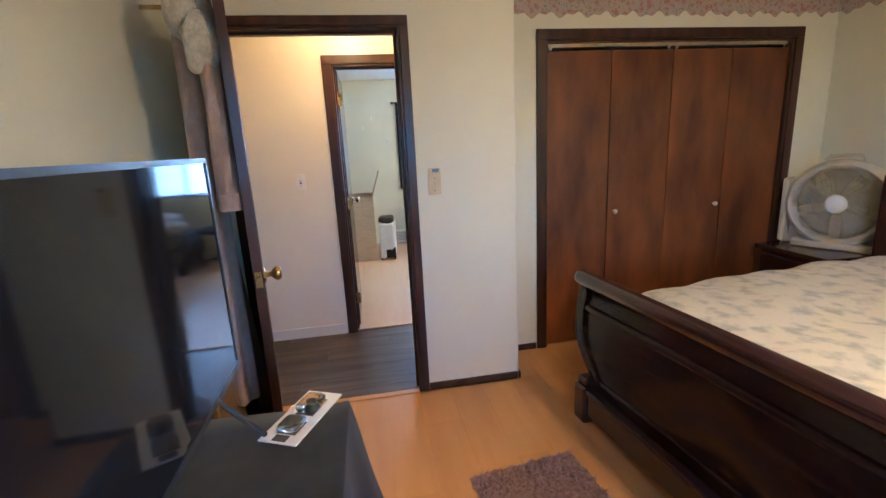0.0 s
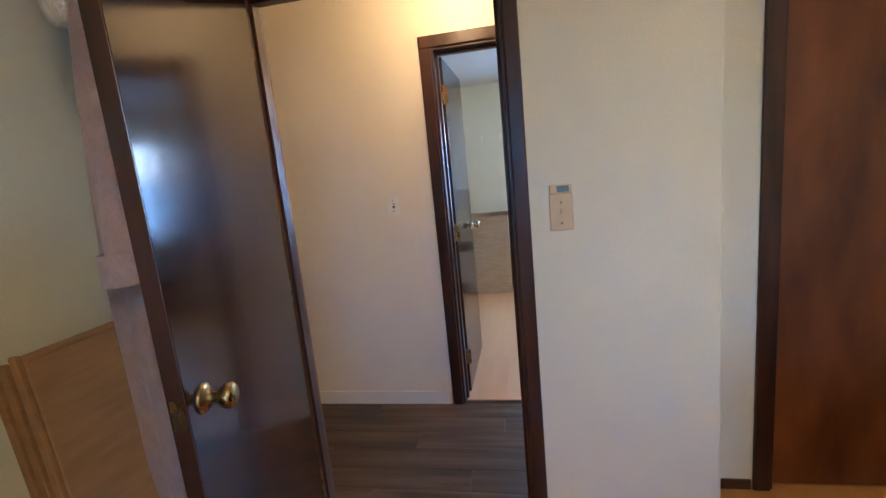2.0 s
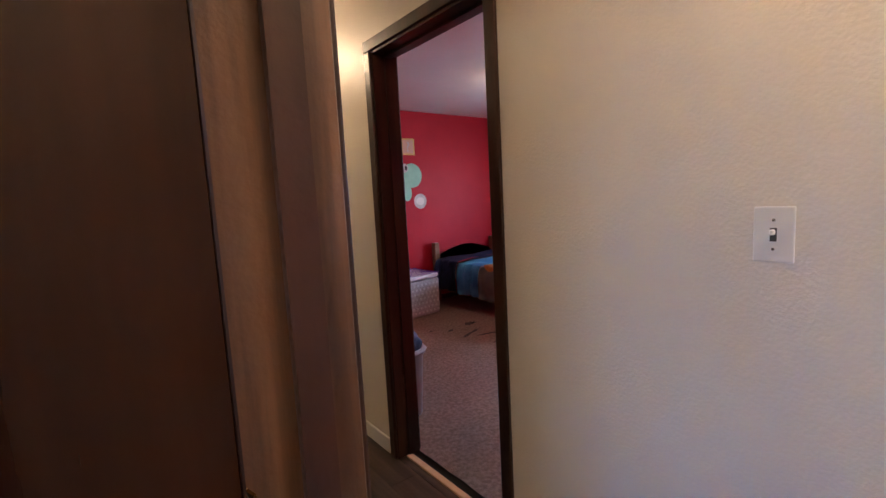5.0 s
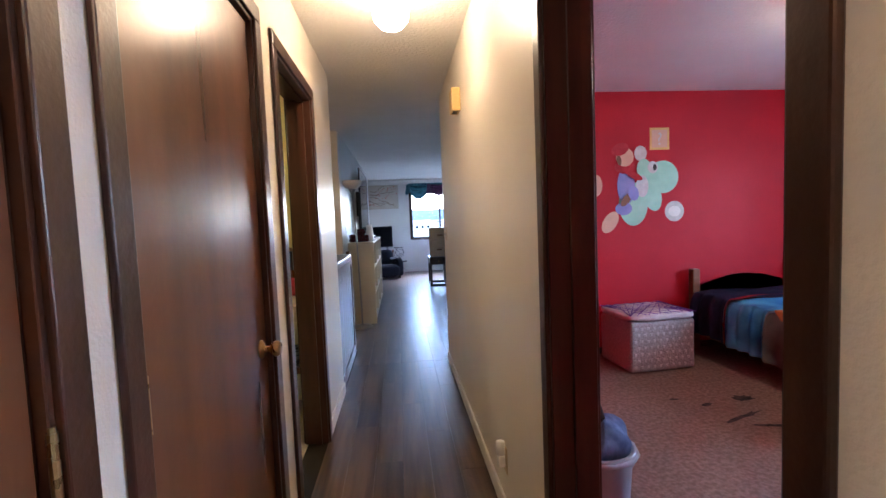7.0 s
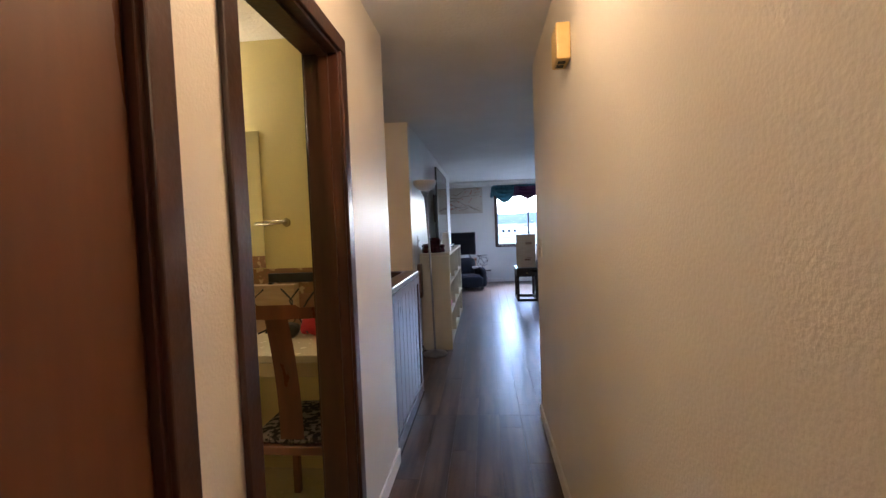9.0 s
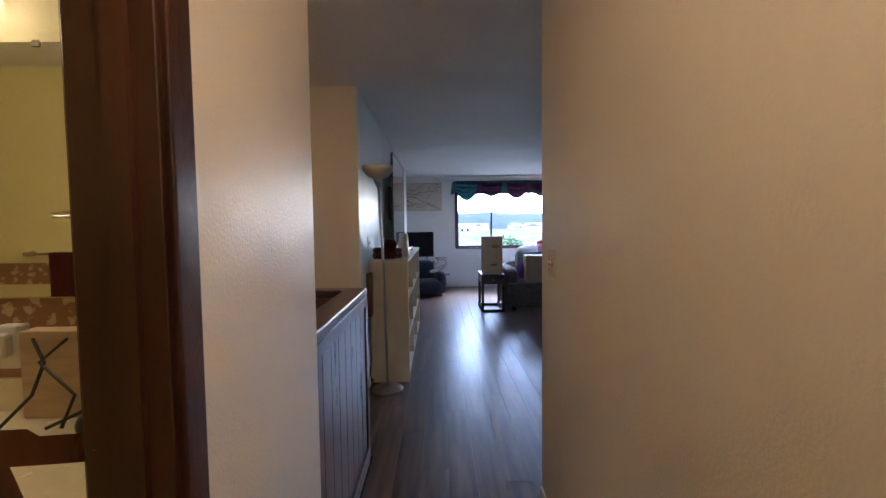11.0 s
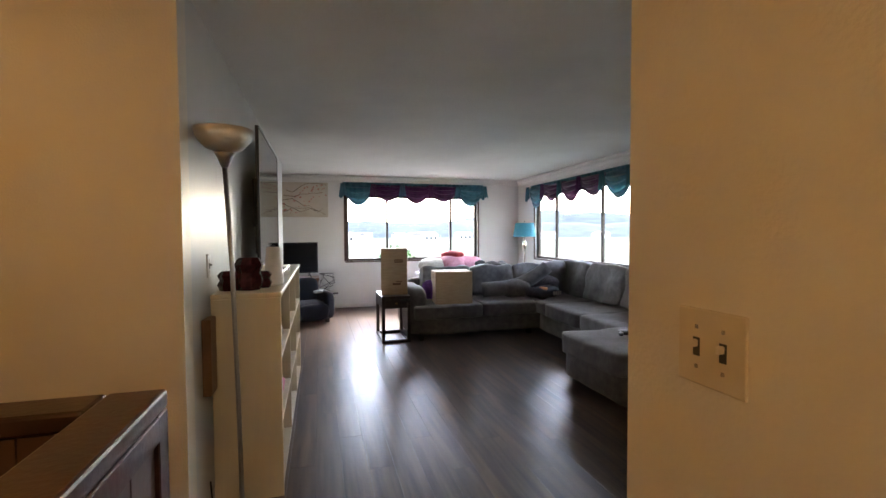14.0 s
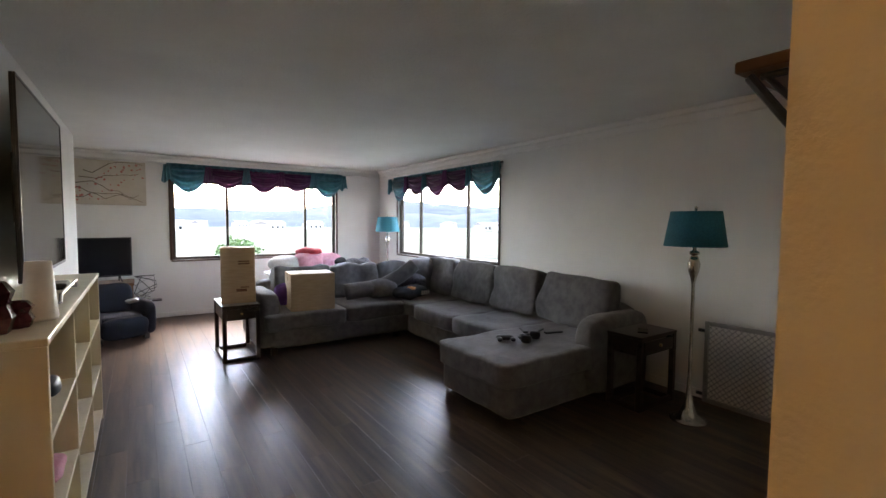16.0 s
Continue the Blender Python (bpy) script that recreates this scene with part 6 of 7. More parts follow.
for (dx, dy, z, s, mt, lb, nm, cat) in ((0.22, 0.50, 0.731, 0.07, BLACK, "small black game controller on the shelf", "game_controller", "controller"), (0.20, 0.95, 0.731, 0.06, STEEL, "small silver box on the shelf", "small_box", "box"), (0.22, 0.45, 0.401, 0.08, PINK, "pink cloth bundle on the shelf", "cloth_bundle", "cloth"), (0.20, 1.15, 0.401, 0.06, BLACK, "small black gadget on the shelf", "gadget", "gadget"), (0.21, 1.75, 0.731, 0.07, CARDBOARD, "small brown box on the shelf", "small_box", "box"), (0.22, 0.28, 0.731, 0.05, WHITE_PLASTIC, "small white cup on the shelf", "cup", "cup")):
    g = B()
    soft_box(g, -s, s, -s * 1.2, s * 1.2, 0, s * 0.9, 5, 4, 0.01, 14, z * 7)
    o = new(nm, mesh_of(nm, g, mt, True))
    o.matrix_world = pose(XS + dx, 8.58 + dy, z + 0.001)
    tagged(o, lb, cat)
cd = thing("candle_holder", "faceted burgundy glass candle holder on the bookcase", "candle holder", (-0.03, 8.74, 1.061), 20)
bm = B()
for x, y, w, h in ((0, 0, 0.075, 0.17), (-0.09, 0.03, 0.06, 0.10), (0.08, 0.06, 0.055, 0.09)):
    lathe(bm, [(0, 0), (w * 0.8, 0), (w, h * 0.3), (w * 0.8, h * 0.55), (w, h * 0.8), (w * 0.7, h), (w * 0.5, h * 0.9), (0, h * 0.85)], 8, (x, y, 0))
part("glass", bm, TERRACOTTA, cd)
cp = thing("paper_cup_stack", "stack of white paper cups on the bookcase", "cups", (0.075, 8.95, 1.061))
bm = B()
lathe(bm, [(0, 0), (0.052, 0), (0.055, 0.01), (0.040, 0.22), (0.0, 0.22)], 22)
part("cups", bm, WHITE_PLASTIC, cp, "", True)
sb = thing("sensor_bar_tray", "silver and black cable tray on the bookcase", "tray", (0.05, 9.55, 1.061))
bm = B()
tube(bm, [(0.05, -0.30, 0.015), (0.05, -0.28, 0.05), (0.05, 0.30, 0.05), (0.05, 0.32, 0.015)], 0.007, 8)
tube(bm, [(-0.08, -0.30, 0.015), (0.05, -0.30, 0.015)], 0.006, 8)
tube(bm, [(-0.08, 0.32, 0.015), (0.05, 0.32, 0.015)], 0.006, 8)
tube(bm, [(-0.08, -0.30, 0.015), (-0.08, 0.32, 0.015)], 0.007, 8)
part("wire_frame", bm, STEEL, sb)
bm = B()
box(bm, -0.05, 0.03, 0.10, 0.26, 0.022, 0.055, 0.01)
part("device", bm, BLACK, sb)
bigtv = television("wall_television", "very large black flat television mounted on the wall", (-0.085, 10.44, 1.12), 90, 1.50, 1.03, 0.06)
bm = B()
box(bm, -0.25, 0.25, 0.0605, 0.113, 0.30, 0.70, 0.004)
part("wall_mount", bm, BLACK, bigtv)

lp = thing("torchiere_lamp", "slim silver torchiere floor lamp with a frosted glass bowl, unlit", "floor lamp", (-0.03, 8.40, 0))
bm = B()
lathe(bm, [(0, 0), (0.125, 0), (0.13, 0.012), (0.12, 0.025), (0.04, 0.035), (0.014, 0.05), (0, 0.05)], 32)
part("base", bm, STEEL, lp, "", True)
bm = B()
tube(bm, [(0, 0, 0.04), (-0.008, 0, 0.6), (-0.022, 0, 1.2), (-0.045, 0, 1.70)], 0.0105, 12)
part("pole", bm, STEEL, lp, "", True)
bm = B()
lathe(bm, [(0, 1.66), (0.014, 1.66), (0.03, 1.70), (0.045, 1.725), (0, 1.725)], 20, (-0.044, 0, 0))
part("holder", bm, STEEL, lp, "", True)
bm = B()
lathe(bm, [(0.03, 1.728), (0.08, 1.745), (0.115, 1.785), (0.125, 1.83), (0.120, 1.83), (0.110, 1.79), (0.076, 1.752), (0.03, 1.736)], 32, (-0.044, 0, 0))
part("bowl", bm, FROST, lp, "frosted white glass bowl", True)
bm = B()
tube(bm, [(-0.10, 0.03, 0.012), (-0.135, 0.06, 0.08), (-0.15, 0.12, 0.01), (-0.165, 0.14, 0.15)], 0.004, 6)
part("cord", bm, BLACK, lp)
wb = thing("wall_board", "narrow brown wooden board leaning on the wall behind the bookcase", "board", (-0.197, 8.47, 0.60))
bm = B()
box(bm, 0.0, 0.04, -0.03, 0.09, 0.0, 0.36, 0.006)
part("board", bm, WALNUT_BOARD, wb)
wall_switch("thermostat_switch", "white switch on the television wall", pose(-0.20, 8.62, 1.20, 0, 0, 180))

# floor-standing small television, stand and recliner
sd = thing("television_stand", "small light wood television stand", "stand", (-0.10, 14.05, 0))
bm = B()
box(bm, -0.42, 0.42, -0.24, 0.28, 0.58, 0.62, 0.004)
part("top", bm, BED_OAK, sd)
bm = B()
box(bm, -0.38, 0.38, -0.20, 0.26, 0.20, 0.23, 0.003)
part("lower_shelf", bm, BED_OAK, sd)
for x in (-0.38, 0.38):
    for y in (-0.20, 0.24):
        bm = B()
        box(bm, x - 0.025, x + 0.025, y - 0.025, y + 0.025, 0, 0.579, 0.003, 1)
        part("leg", bm, BED_OAK, sd)
television("small_television", "small black flat television on a light wood stand", (-0.10, 14.0, 0.622), 12, 0.82, 0.52, 0.06, 0.07)
cl_ = thing("cable_tangle", "tangle of thin black cables beside the television stand", "cables", (0.42, 14.25, 0))
for k in range(6):
    r_ = random.Random(20 + k)
    bm = B()
    pts = [(-0.10, 0.0, 0.66)]
    for j in range(6):
        pts.append((r_.uniform(-0.12, 0.16), r_.uniform(-0.08, 0.12), 0.62 - j * 0.10 + r_.uniform(-0.03, 0.05)))
    pts.append((r_.uniform(-0.1, 0.1), 0.1, 0.006))
    tube(bm, pts, 0.005, 6)
    part("cable", bm, BLACK, cl_)
bm = B()
box(bm, -0.02, 0.22, 0.05, 0.20, 0.28, 0.30, 0.004)
part("power_strip", bm, BLACK, cl_)
rc = thing("child_recliner", "small dark navy upholstered child recliner", "armchair", (0.14, 13.33, 0), 20)
bm = B()
soft_box(bm, -0.25, 0.25, -0.22, 0.24, 0.06, 0.32, 8, 5, 0.01, 6)
part("seat", bm, NAVY_VELOUR, rc, "", True)
bm = B()
soft_box(bm, -0.24, 0.24, 0.14, 0.32, 0.26, 0.66, 8, 4, 0.012, 6)
part("backrest", bm, NAVY_VELOUR, rc, "", True)
for s in (-1, 1):
    bm = B()
    soft_box(bm, s * 0.28 - 0.075, s * 0.28 + 0.075, -0.26, 0.26, 0.04, 0.46, 8, 4, 0.01, 7, s)
    part("arm", bm, NAVY_VELOUR, rc, "padded arm", True)
bm = B()
soft_box(bm, -0.24, 0.24, -0.31, -0.20, 0.05, 0.30, 6, 4, 0.008, 7)
part("footrest", bm, NAVY_VELOUR, rc, "", True)
for x in (-0.24, 0.24):
    for y in (-0.2, 0.2):
        bm = B()
        box(bm, x - 0.025, x + 0.025, y - 0.025, y + 0.025, 0, 0.07)
        part("foot", bm, BLACK, rc)
gc = B()
soft_box(gc, -0.07, 0.07, -0.05, 0.05, 0, 0.05, 5, 2.5, 0.012, 20)
o = new("game_controller", mesh_of("game_controller", gc, STEEL, True))
o.matrix_world = pose(0.30, 13.18, 0.455)
tagged(o, "silver game controller on the recliner arm", "controller")
cv = thing("blossom_canvas", "pale canvas print of blossom branches", "painting", (0.03, YN - 0.001, 1.96))
bm = B()
box(bm, -0.46, 0.46, -0.035, -0.0005, -0.305, 0.305, 0.003, 1)
part("canvas", bm, mat("cream_canvas", (0.52, 0.46, 0.36), (0.58, 0.53, 0.44), 0.85, (4, 4, 4), bump=0.1, bump_scale=400), cv)
r_ = random.Random(11)
br = B()
for k in range(5):
    x, z = -0.44 + 0.05 * k, -0.2 + 0.09 * k
    pts = []
    for j in range(9):
        pts.append((x, -0.038, max(-0.29, min(0.29, z))))
        x += 0.095
        z += r_.uniform(-0.075, 0.07)
        if x > 0.44:
            break
    tube(br, pts, 0.0055, 5, 0.4)
part("painted_branch", br, mat("painted_brown", (0.11, 0.07, 0.05), rough=0.8), cv)
bl = B()
for k in range(95):
    x, z, s = r_.uniform(-0.44, 0.44), r_.uniform(-0.27, 0.27), r_.uniform(0.006, 0.017)
    if abs(z - 0.25 * math.sin(x * 5)) < 0.2:
        lathe(bl, [(0, 0), (s, 0.001), (0, 0.002)], 7, (0, 0, 0))
        bl.verts.ensure_lookup_table()
        bmesh.ops.transform(bl, matrix=Matrix.Translation((x, -0.0365, z)) @ Matrix.Rotation(math.pi / 2, 4, "X"), verts=bl.verts[-9:])
tagged(part("painted_blossoms", bl, mat("painted_red", (0.42, 0.09, 0.08), (0.55, 0.25, 0.2), 0.8, (60, 60, 60)), cv), kind="stuff")


# valances
def valance(name, m, width, label, bays=5):
    v_ = thing(name, label, "valance")
    v_.matrix_world = m
    bm = B()
    tube(bm, [(-width / 2, 0.02, 0.41), (width / 2, 0.02, 0.41)], 0.012, 10)
    part("rod", bm, BLACK, v_)
    bw = width / bays

    def head(u, v):
        x = -width / 2 + width * u
        return Vector((x, -0.012 - 0.012 * math.sin(u * width * 75), 0.43 - 0.09 * v))
    bm = B()
    sheet(bm, head, 260, 2, 0.003)
    part("gathered_heading", bm, TEAL_SHEER, v_, "gathered teal heading", True)
    for k in range(bays):
        x0 = -width / 2 + k * bw
        purple = 0 < k < bays - 1

        def swag(u, v, x0=x0, k=k):
            s = math.sin(math.pi * u)
            drop = 0.05 + ((0.25 if k % 2 else 0.29) if purple else 0.33) * s ** 0.8
            z = 0.385 - drop * v
            y = -0.03 - 0.05 * s * math.sin(v * math.pi) - 0.026 * math.sin(v * 24 + 3 * s + k) * s
            return Vector((x0 - 0.03 + (bw + 0.06) * u, y - 0.004 * (k % 2), z))
        bm = B()
        sheet(bm, swag, 26, 26, 0.003)
        part("swag", bm, PURPLE if purple else TEAL_SHEER, v_, "purple satin swag" if purple else "teal sheer swag", True)
    for k in range(bays + 1):
        x0 = -width / 2 + k * bw

        def jabot(u, v, x0=x0):
            w = 0.04 + 0.035 * v
            return Vector((x0 - w + 2 * w * u, -0.085 - 0.018 * math.sin(u * 19), 0.40 - (0.24 + 0.03 * math.sin(u * 6)) * v))
        bm = B()
        sheet(bm, jabot, 22, 6, 0.003)
        part("jabot", bm, PURPLE if k % 2 and 0 < k < bays else TEAL_SHEER, v_, "gathered tail", True)
    bm = B()
    n = int(width / 0.055)
    for j in range(n):
        x = -width / 2 + width * (j + 0.5) / n
        u = ((x + width / 2) % bw) / bw
        z = 0.385 - 0.06 - 0.25 * math.sin(math.pi * u) ** 0.75
        lathe(bm, [(0, 0.0), (0.006, -0.006), (0.004, -0.02), (0.008, -0.032), (0, -0.045)], 6, (x, -0.04, z))
    tagged(part("bead_fringe", bm, PURPLE, v_, "hanging bead fringe"), kind="stuff")
    return v_


valance("valance_north", pose(2.10, YN - 0.03, 1.86), 2.70, "teal and purple swagged valance with bead fringe over the window")
valance("valance_east", pose(XR - 0.03, 12.42, 1.80, 0, 0, -90), 2.86, "teal and purple swagged valance with bead fringe over the window")

# sectional sofa
so = thing("sectional_sofa", "large grey upholstered corner sofa with a chaise and loose back cushions", "sofa", (0, 0, 0))


def cushion(nm, a, lb="", n=10, power=6, lump=0.012, freq=5, seed=0, crown=0.0, tilt=None, mt=SOFA, p=None):
    bm = B()
    soft_box(bm, *a, n, power, lump, freq, seed, crown)
    if tilt:
        c = Vector(((a[0] + a[1]) / 2, (a[2] + a[3]) / 2, a[4]))
        bmesh.ops.transform(bm, matrix=Matrix.Translation(c) @ tilt @ Matrix.Translation(-c), verts=bm.verts[:])
    return part(nm, bm, mt, so if p is None else p, lb, True)


RX = lambda d: Matrix.Rotation(radians(d), 4, "X")
RY = lambda d: Matrix.Rotation(radians(d), 4, "Y")
RZ = lambda d: Matrix.Rotation(radians(d), 4, "Z")
cushion("base", (1.50, 4.12, 11.58, 12.60, 0.06, 0.30), n=8, power=12, lump=0.006)
cushion("base", (3.12, 4.12, 9.80, 11.57, 0.06, 0.30), n=8, power=12, lump=0.006)
cushion("chaise_base", (2.50, 3.98, 8.98, 9.83, 0.035, 0.30), n=12, power=22, lump=0.006)
cushion("seat_cushion", (1.46, 2.36, 11.52, 12.35, 0.27, 0.45), n=14, power=13, lump=0.014, seed=1)
cushion("seat_cushion", (2.36, 3.14, 11.56, 12.35, 0.27, 0.45), n=14, power=13, lump=0.014, seed=2)
cushion("corner_cushion", (3.12, 3.98, 11.30, 12.35, 0.27, 0.45), n=14, power=13, lump=0.014, seed=3)
cushion("seat_cushion", (3.08, 3.90, 10.50, 11.32, 0.27, 0.45), n=14, power=13, lump=0.014, seed=4)
cushion("seat_cushion", (3.08, 3.90, 9.76, 10.52, 0.27, 0.45), n=14, power=13, lump=0.014, seed=5)
cushion("chaise_cushion", (2.43, 3.82, 8.94, 9.80, 0.27, 0.455), "long chaise cushion", 16, 16, 0.014, seed=6)
cushion("back_frame", (1.50, 4.15, 12.42, 12.66, 0.06, 0.72), n=8, power=9, lump=0.008)
cushion("back_frame", (3.95, 4.18, 9.05, 12.45, 0.06, 0.72), n=10, power=9, lump=0.008)
cushion("arm", (1.40, 1.66, 11.62, 12.64, 0.04, 0.66), "padded arm", 10, 5, 0.012, seed=8)
cushion("arm", (3.32, 4.16, 8.915, 9.12, 0.04, 0.68), "padded arm", 10, 5, 0.012, seed=9)
for k, (x0, x1) in enumerate(((1.70, 2.42), (2.44, 3.10), (3.10, 3.56))):
    cushion("back_cushion", (x0, x1, 12.20, 12.44, 0.43, 0.88), "soft back cushion", 14, 10.0, 0.04, 4.2, 20 + k, 0, RX(-12))
for k, (y0, y1) in enumerate(((11.50, 12.22), (10.74, 11.48), (9.98, 10.72), (9.14, 9.96))):
    cushion("back_cushion", (3.74, 3.98, y0, y1, 0.43, 0.94), "soft back cushion", 14, 10.0, 0.04, 4.2, 30 + k, 0, RY(13))
cushion("back_cushion", (3.50, 3.98, 11.98, 12.36, 0.43, 0.92), "corner back cushion", 10, 3.2, 0.03, 5, 41, 0, RZ(40))
for x, y in ((1.56, 11.66), (3.05, 11.66), (2.70, 9.12), (2.70, 9.74), (3.9, 9.12), (1.56, 12.5), (4.05, 12.5)):
    bm = B()
    box(bm, x - 0.03, x + 0.03, y - 0.03, y + 0.03, 0, 0.075)
    part("foot", bm, ESPRESSO, so)


def pillow(name, label, at, size, turn, mt, category="pillow", power=2.6, lump=0.025, tilt=None):
    bm = B()
    sx, sy, sz = size
    soft_box(bm, -sx, sx, -sy, sy, 0, sz, 10, power, lump, 6, at[0])
    if tilt:
        bmesh.ops.transform(bm, matrix=tilt, verts=bm.verts[:])
    o = new(name, mesh_of(name, bm, mt, True))
    o.matrix_world = pose(*at, 0, 0, turn)
    return tagged(o, label, category)


bp_ = thing("bolster_pillow", "grey bolster body pillow lying on the sofa corner", "pillow", (2.95, 11.98, 0.455), -20)
bm = B()
tube(bm, [(-0.42, -0.12, 0.10), (-0.36, -0.12, 0.11), (-0.10, -0.06, 0.13), (0.10, 0.0, 0.17), (0.30, 0.04, 0.27), (0.44, 0.05, 0.37), (0.50, 0.05, 0.42)], 0.105, 16, 0.9)
part("pillow_body", bm, SOFA, bp_, "", True)
bm = B()
soft_box(bm, -0.15, 0.25, -0.16, 0.10, 0.0, 0.24, 8, 2.5, 0.02, 6)
part("pillow_middle", bm, SOFA, bp_, "", True)
pw_ = thing("printed_cushion", "black cushion with orange print on the sofa", "pillow", (3.28, 11.72, 0.455), 15)
bm = B()
soft_box(bm, -0.26, 0.26, -0.15, 0.15, 0.0, 0.16, 8, 2.6, 0.025, 7)
part("cover", bm, BLACK_CLOTH, pw_, "", True)
bm = B()
soft_box(bm, -0.10, 0.03, -0.13, 0.0, 0.10, 0.165, 4, 2.4, 0.012, 14)
part("orange_print", bm, ORANGE, pw_, "", True)
bm = B()
for k in range(4):
    box(bm, 0.07 + 0.04 * k, 0.09 + 0.04 * k, -0.155, -0.145, 0.05, 0.10)
part("printed_letters", bm, OFFWHITE_CLOTH, pw_)
pillow("knit_cushion", "dark grey flecked cushion on the sofa", (3.42, 11.98, 0.455), (0.24, 0.12, 0.28), -30, SOFA_DARK)
pillow("purple_cushion", "purple soft cushion behind the carton", (1.80, 12.02, 0.455), (0.16, 0.12, 0.26), 30, ORCHID)
pillow("knit_cushion", "yellow and purple plush patch behind the carton", (1.93, 12.03, 0.455), (0.06, 0.06, 0.20), 0, YELLOW_PRINT)

# headphones, controller, remotes on the chaise
hp = thing("headphones", "black over-ear headphones on the chaise", "headphones", (3.05, 9.32, 0.462), 20)
bm = B()
tube(bm, [(0.085 * math.cos(a / 14 * math.pi), 0.09 * math.sin(a / 14 * math.pi), 0.03) for a in range(15)], 0.012, 8)
part("headband", bm, BLACK, hp, "", True)
for s in (-1, 1):
    bm = B()
    soft_box(bm, s * 0.085 - 0.03, s * 0.085 + 0.03, -0.05, 0.04, 0.0, 0.07, 6, 3)
    part("ear_cup", bm, BLACK, hp, "padded ear cup", True)
gp = thing("game_controller", "black game controller on the chaise", "controller", (2.90, 9.46, 0.462), -30)
bm = B()
soft_box(bm, -0.075, 0.075, -0.04, 0.045, 0.0, 0.045, 6, 2.6)
for s in (-1, 1):
    soft_box(bm, s * 0.055 - 0.022, s * 0.055 + 0.022, -0.085, 0.0, 0.0, 0.035, 5, 2.6)
part("shell", bm, BLACK, gp, "", True)
for x, y, tn in ((3.35, 9.52, 20), (3.42, 9.40, -15), (3.25, 9.60, 60)):
    rm = B()
    box(rm, -0.085, 0.085, -0.022, 0.022, 0.0, 0.016, 0.005)
    o = new("remote_control", mesh_of("remote_control", rm, BLACK))
    o.matrix_world = pose(x, y, 0.463, 0, 0, tn)
    tagged(o, "black remote control on the chaise", "remote", "remotes on the chaise")


def side_table(name, label, at, w, d, h, drawer=True):
    s = thing(name, label, "side table", at)
    bm = B()
    box(bm, -w / 2, w / 2, -d / 2, d / 2, h - 0.022, h, 0.003)
    part("tabletop", bm, ESPRESSO, s)
    bm = B()
    box(bm, -w / 2 + 0.012, w / 2 - 0.012, -d / 2 + 0.012, d / 2 - 0.012, h - 0.15, h - 0.0225)
    part("apron", bm, ESPRESSO, s)
    for x in (-1, 1):
        for y in (-1, 1):
            bm = B()
            cx, cy = x * (w / 2 - 0.022), y * (d / 2 - 0.022)
            box(bm, cx - 0.02, cx + 0.02, cy - 0.02, cy + 0.02, 0, h - 0.0225, 0.003, 1)
            part("leg", bm, ESPRESSO, s)
    bm = B()
    for a in ((-w / 2 + 0.042, w / 2 - 0.042, -d / 2 + 0.005, -d / 2 + 0.04), (-w / 2 + 0.042, w / 2 - 0.042, d / 2 - 0.04, d / 2 - 0.005)):
        box(bm, *a, 0.0, 0.04, 0.002, 1)
    for a in ((-w / 2 + 0.005, -w / 2 + 0.04, -d / 2 + 0.045, d / 2 - 0.045), (w / 2 - 0.04, w / 2 - 0.005, -d / 2 + 0.045, d / 2 - 0.045)):
        box(bm, *a, 0.0, 0.04, 0.002, 1)
    part("floor_stretcher", bm, ESPRESSO, s)
    if drawer:
        bm = B()
        box(bm, -w / 2 + 0.05, w / 2 - 0.05, -d / 2 + 0.002, -d / 2 + 0.0115, h - 0.135, h - 0.04, 0.002, 1)
        dr = part("drawer_front", bm, ESPRESSO, s)
        bm = B()
        lathe(bm, [(0, 0), (0.012, 0.004), (0.014, 0.016), (0, 0.02)], 12)
        bmesh.ops.transform(bm, matrix=Matrix.Translation((0, -d / 2 + 0.002, h - 0.088)) @ Matrix.Rotation(math.pi / 2, 4, "X"), verts=bm.verts[:])
        part("drawer_knob", bm, BRASS, dr, "", True)
    return s


side_table("side_table", "espresso wood side table with a carton on it", (1.235, 11.90, 0), 0.36, 0.60, 0.58)
side_table("side_table", "espresso wood side table beside the floor lamp", (3.74, 8.75, 0), 0.50, 0.30, 0.58)
ph = B()
box(ph, -0.075, 0.075, -0.037, 0.037, 0.0, 0.009, 0.003)
o = new("mobile_phone", mesh_of("mobile_phone", ph, SCREEN))
o.matrix_world = pose(3.70, 8.72, 0.5815, 0, 0, 30)
tagged(o, "dark mobile phone on the side table", "phone")


def carton(name, label, at, turn, w, d, h, lines, mt=CARDBOARD_PALE):
    c = thing(name, label, "box", at, turn)
    bm = B()
    box(bm, -w / 2, w / 2, -d / 2, d / 2, 0, h, 0.004, 2)
    part("carton_body", bm, mt, c)
    bm = B()
    box(bm, -w / 2 - 0.0006, w / 2 + 0.0006, -0.028, 0.028, h + 0.0002, h + 0.0008)
    box(bm, -w / 2 - 0.0012, -w / 2 - 0.0004, -0.028, 0.028, h - 0.09, h)
    part("packing_tape", bm, TAPE, c, "shiny packing tape")
    bm = B()
    box(bm, -w / 2, w / 2, -0.0022, 0.0022, h + 0.0009, h + 0.0014)
    part("flap_seam", bm, BROWN_INK, c)
    for x0, x1, z0, z1 in lines:
        bm = B()
        box(bm, x0, x1, -d / 2 - 0.0012, -d / 2 - 0.0003, z0, z1)
        part("printed_bar", bm, BROWN_INK, c)
    return c


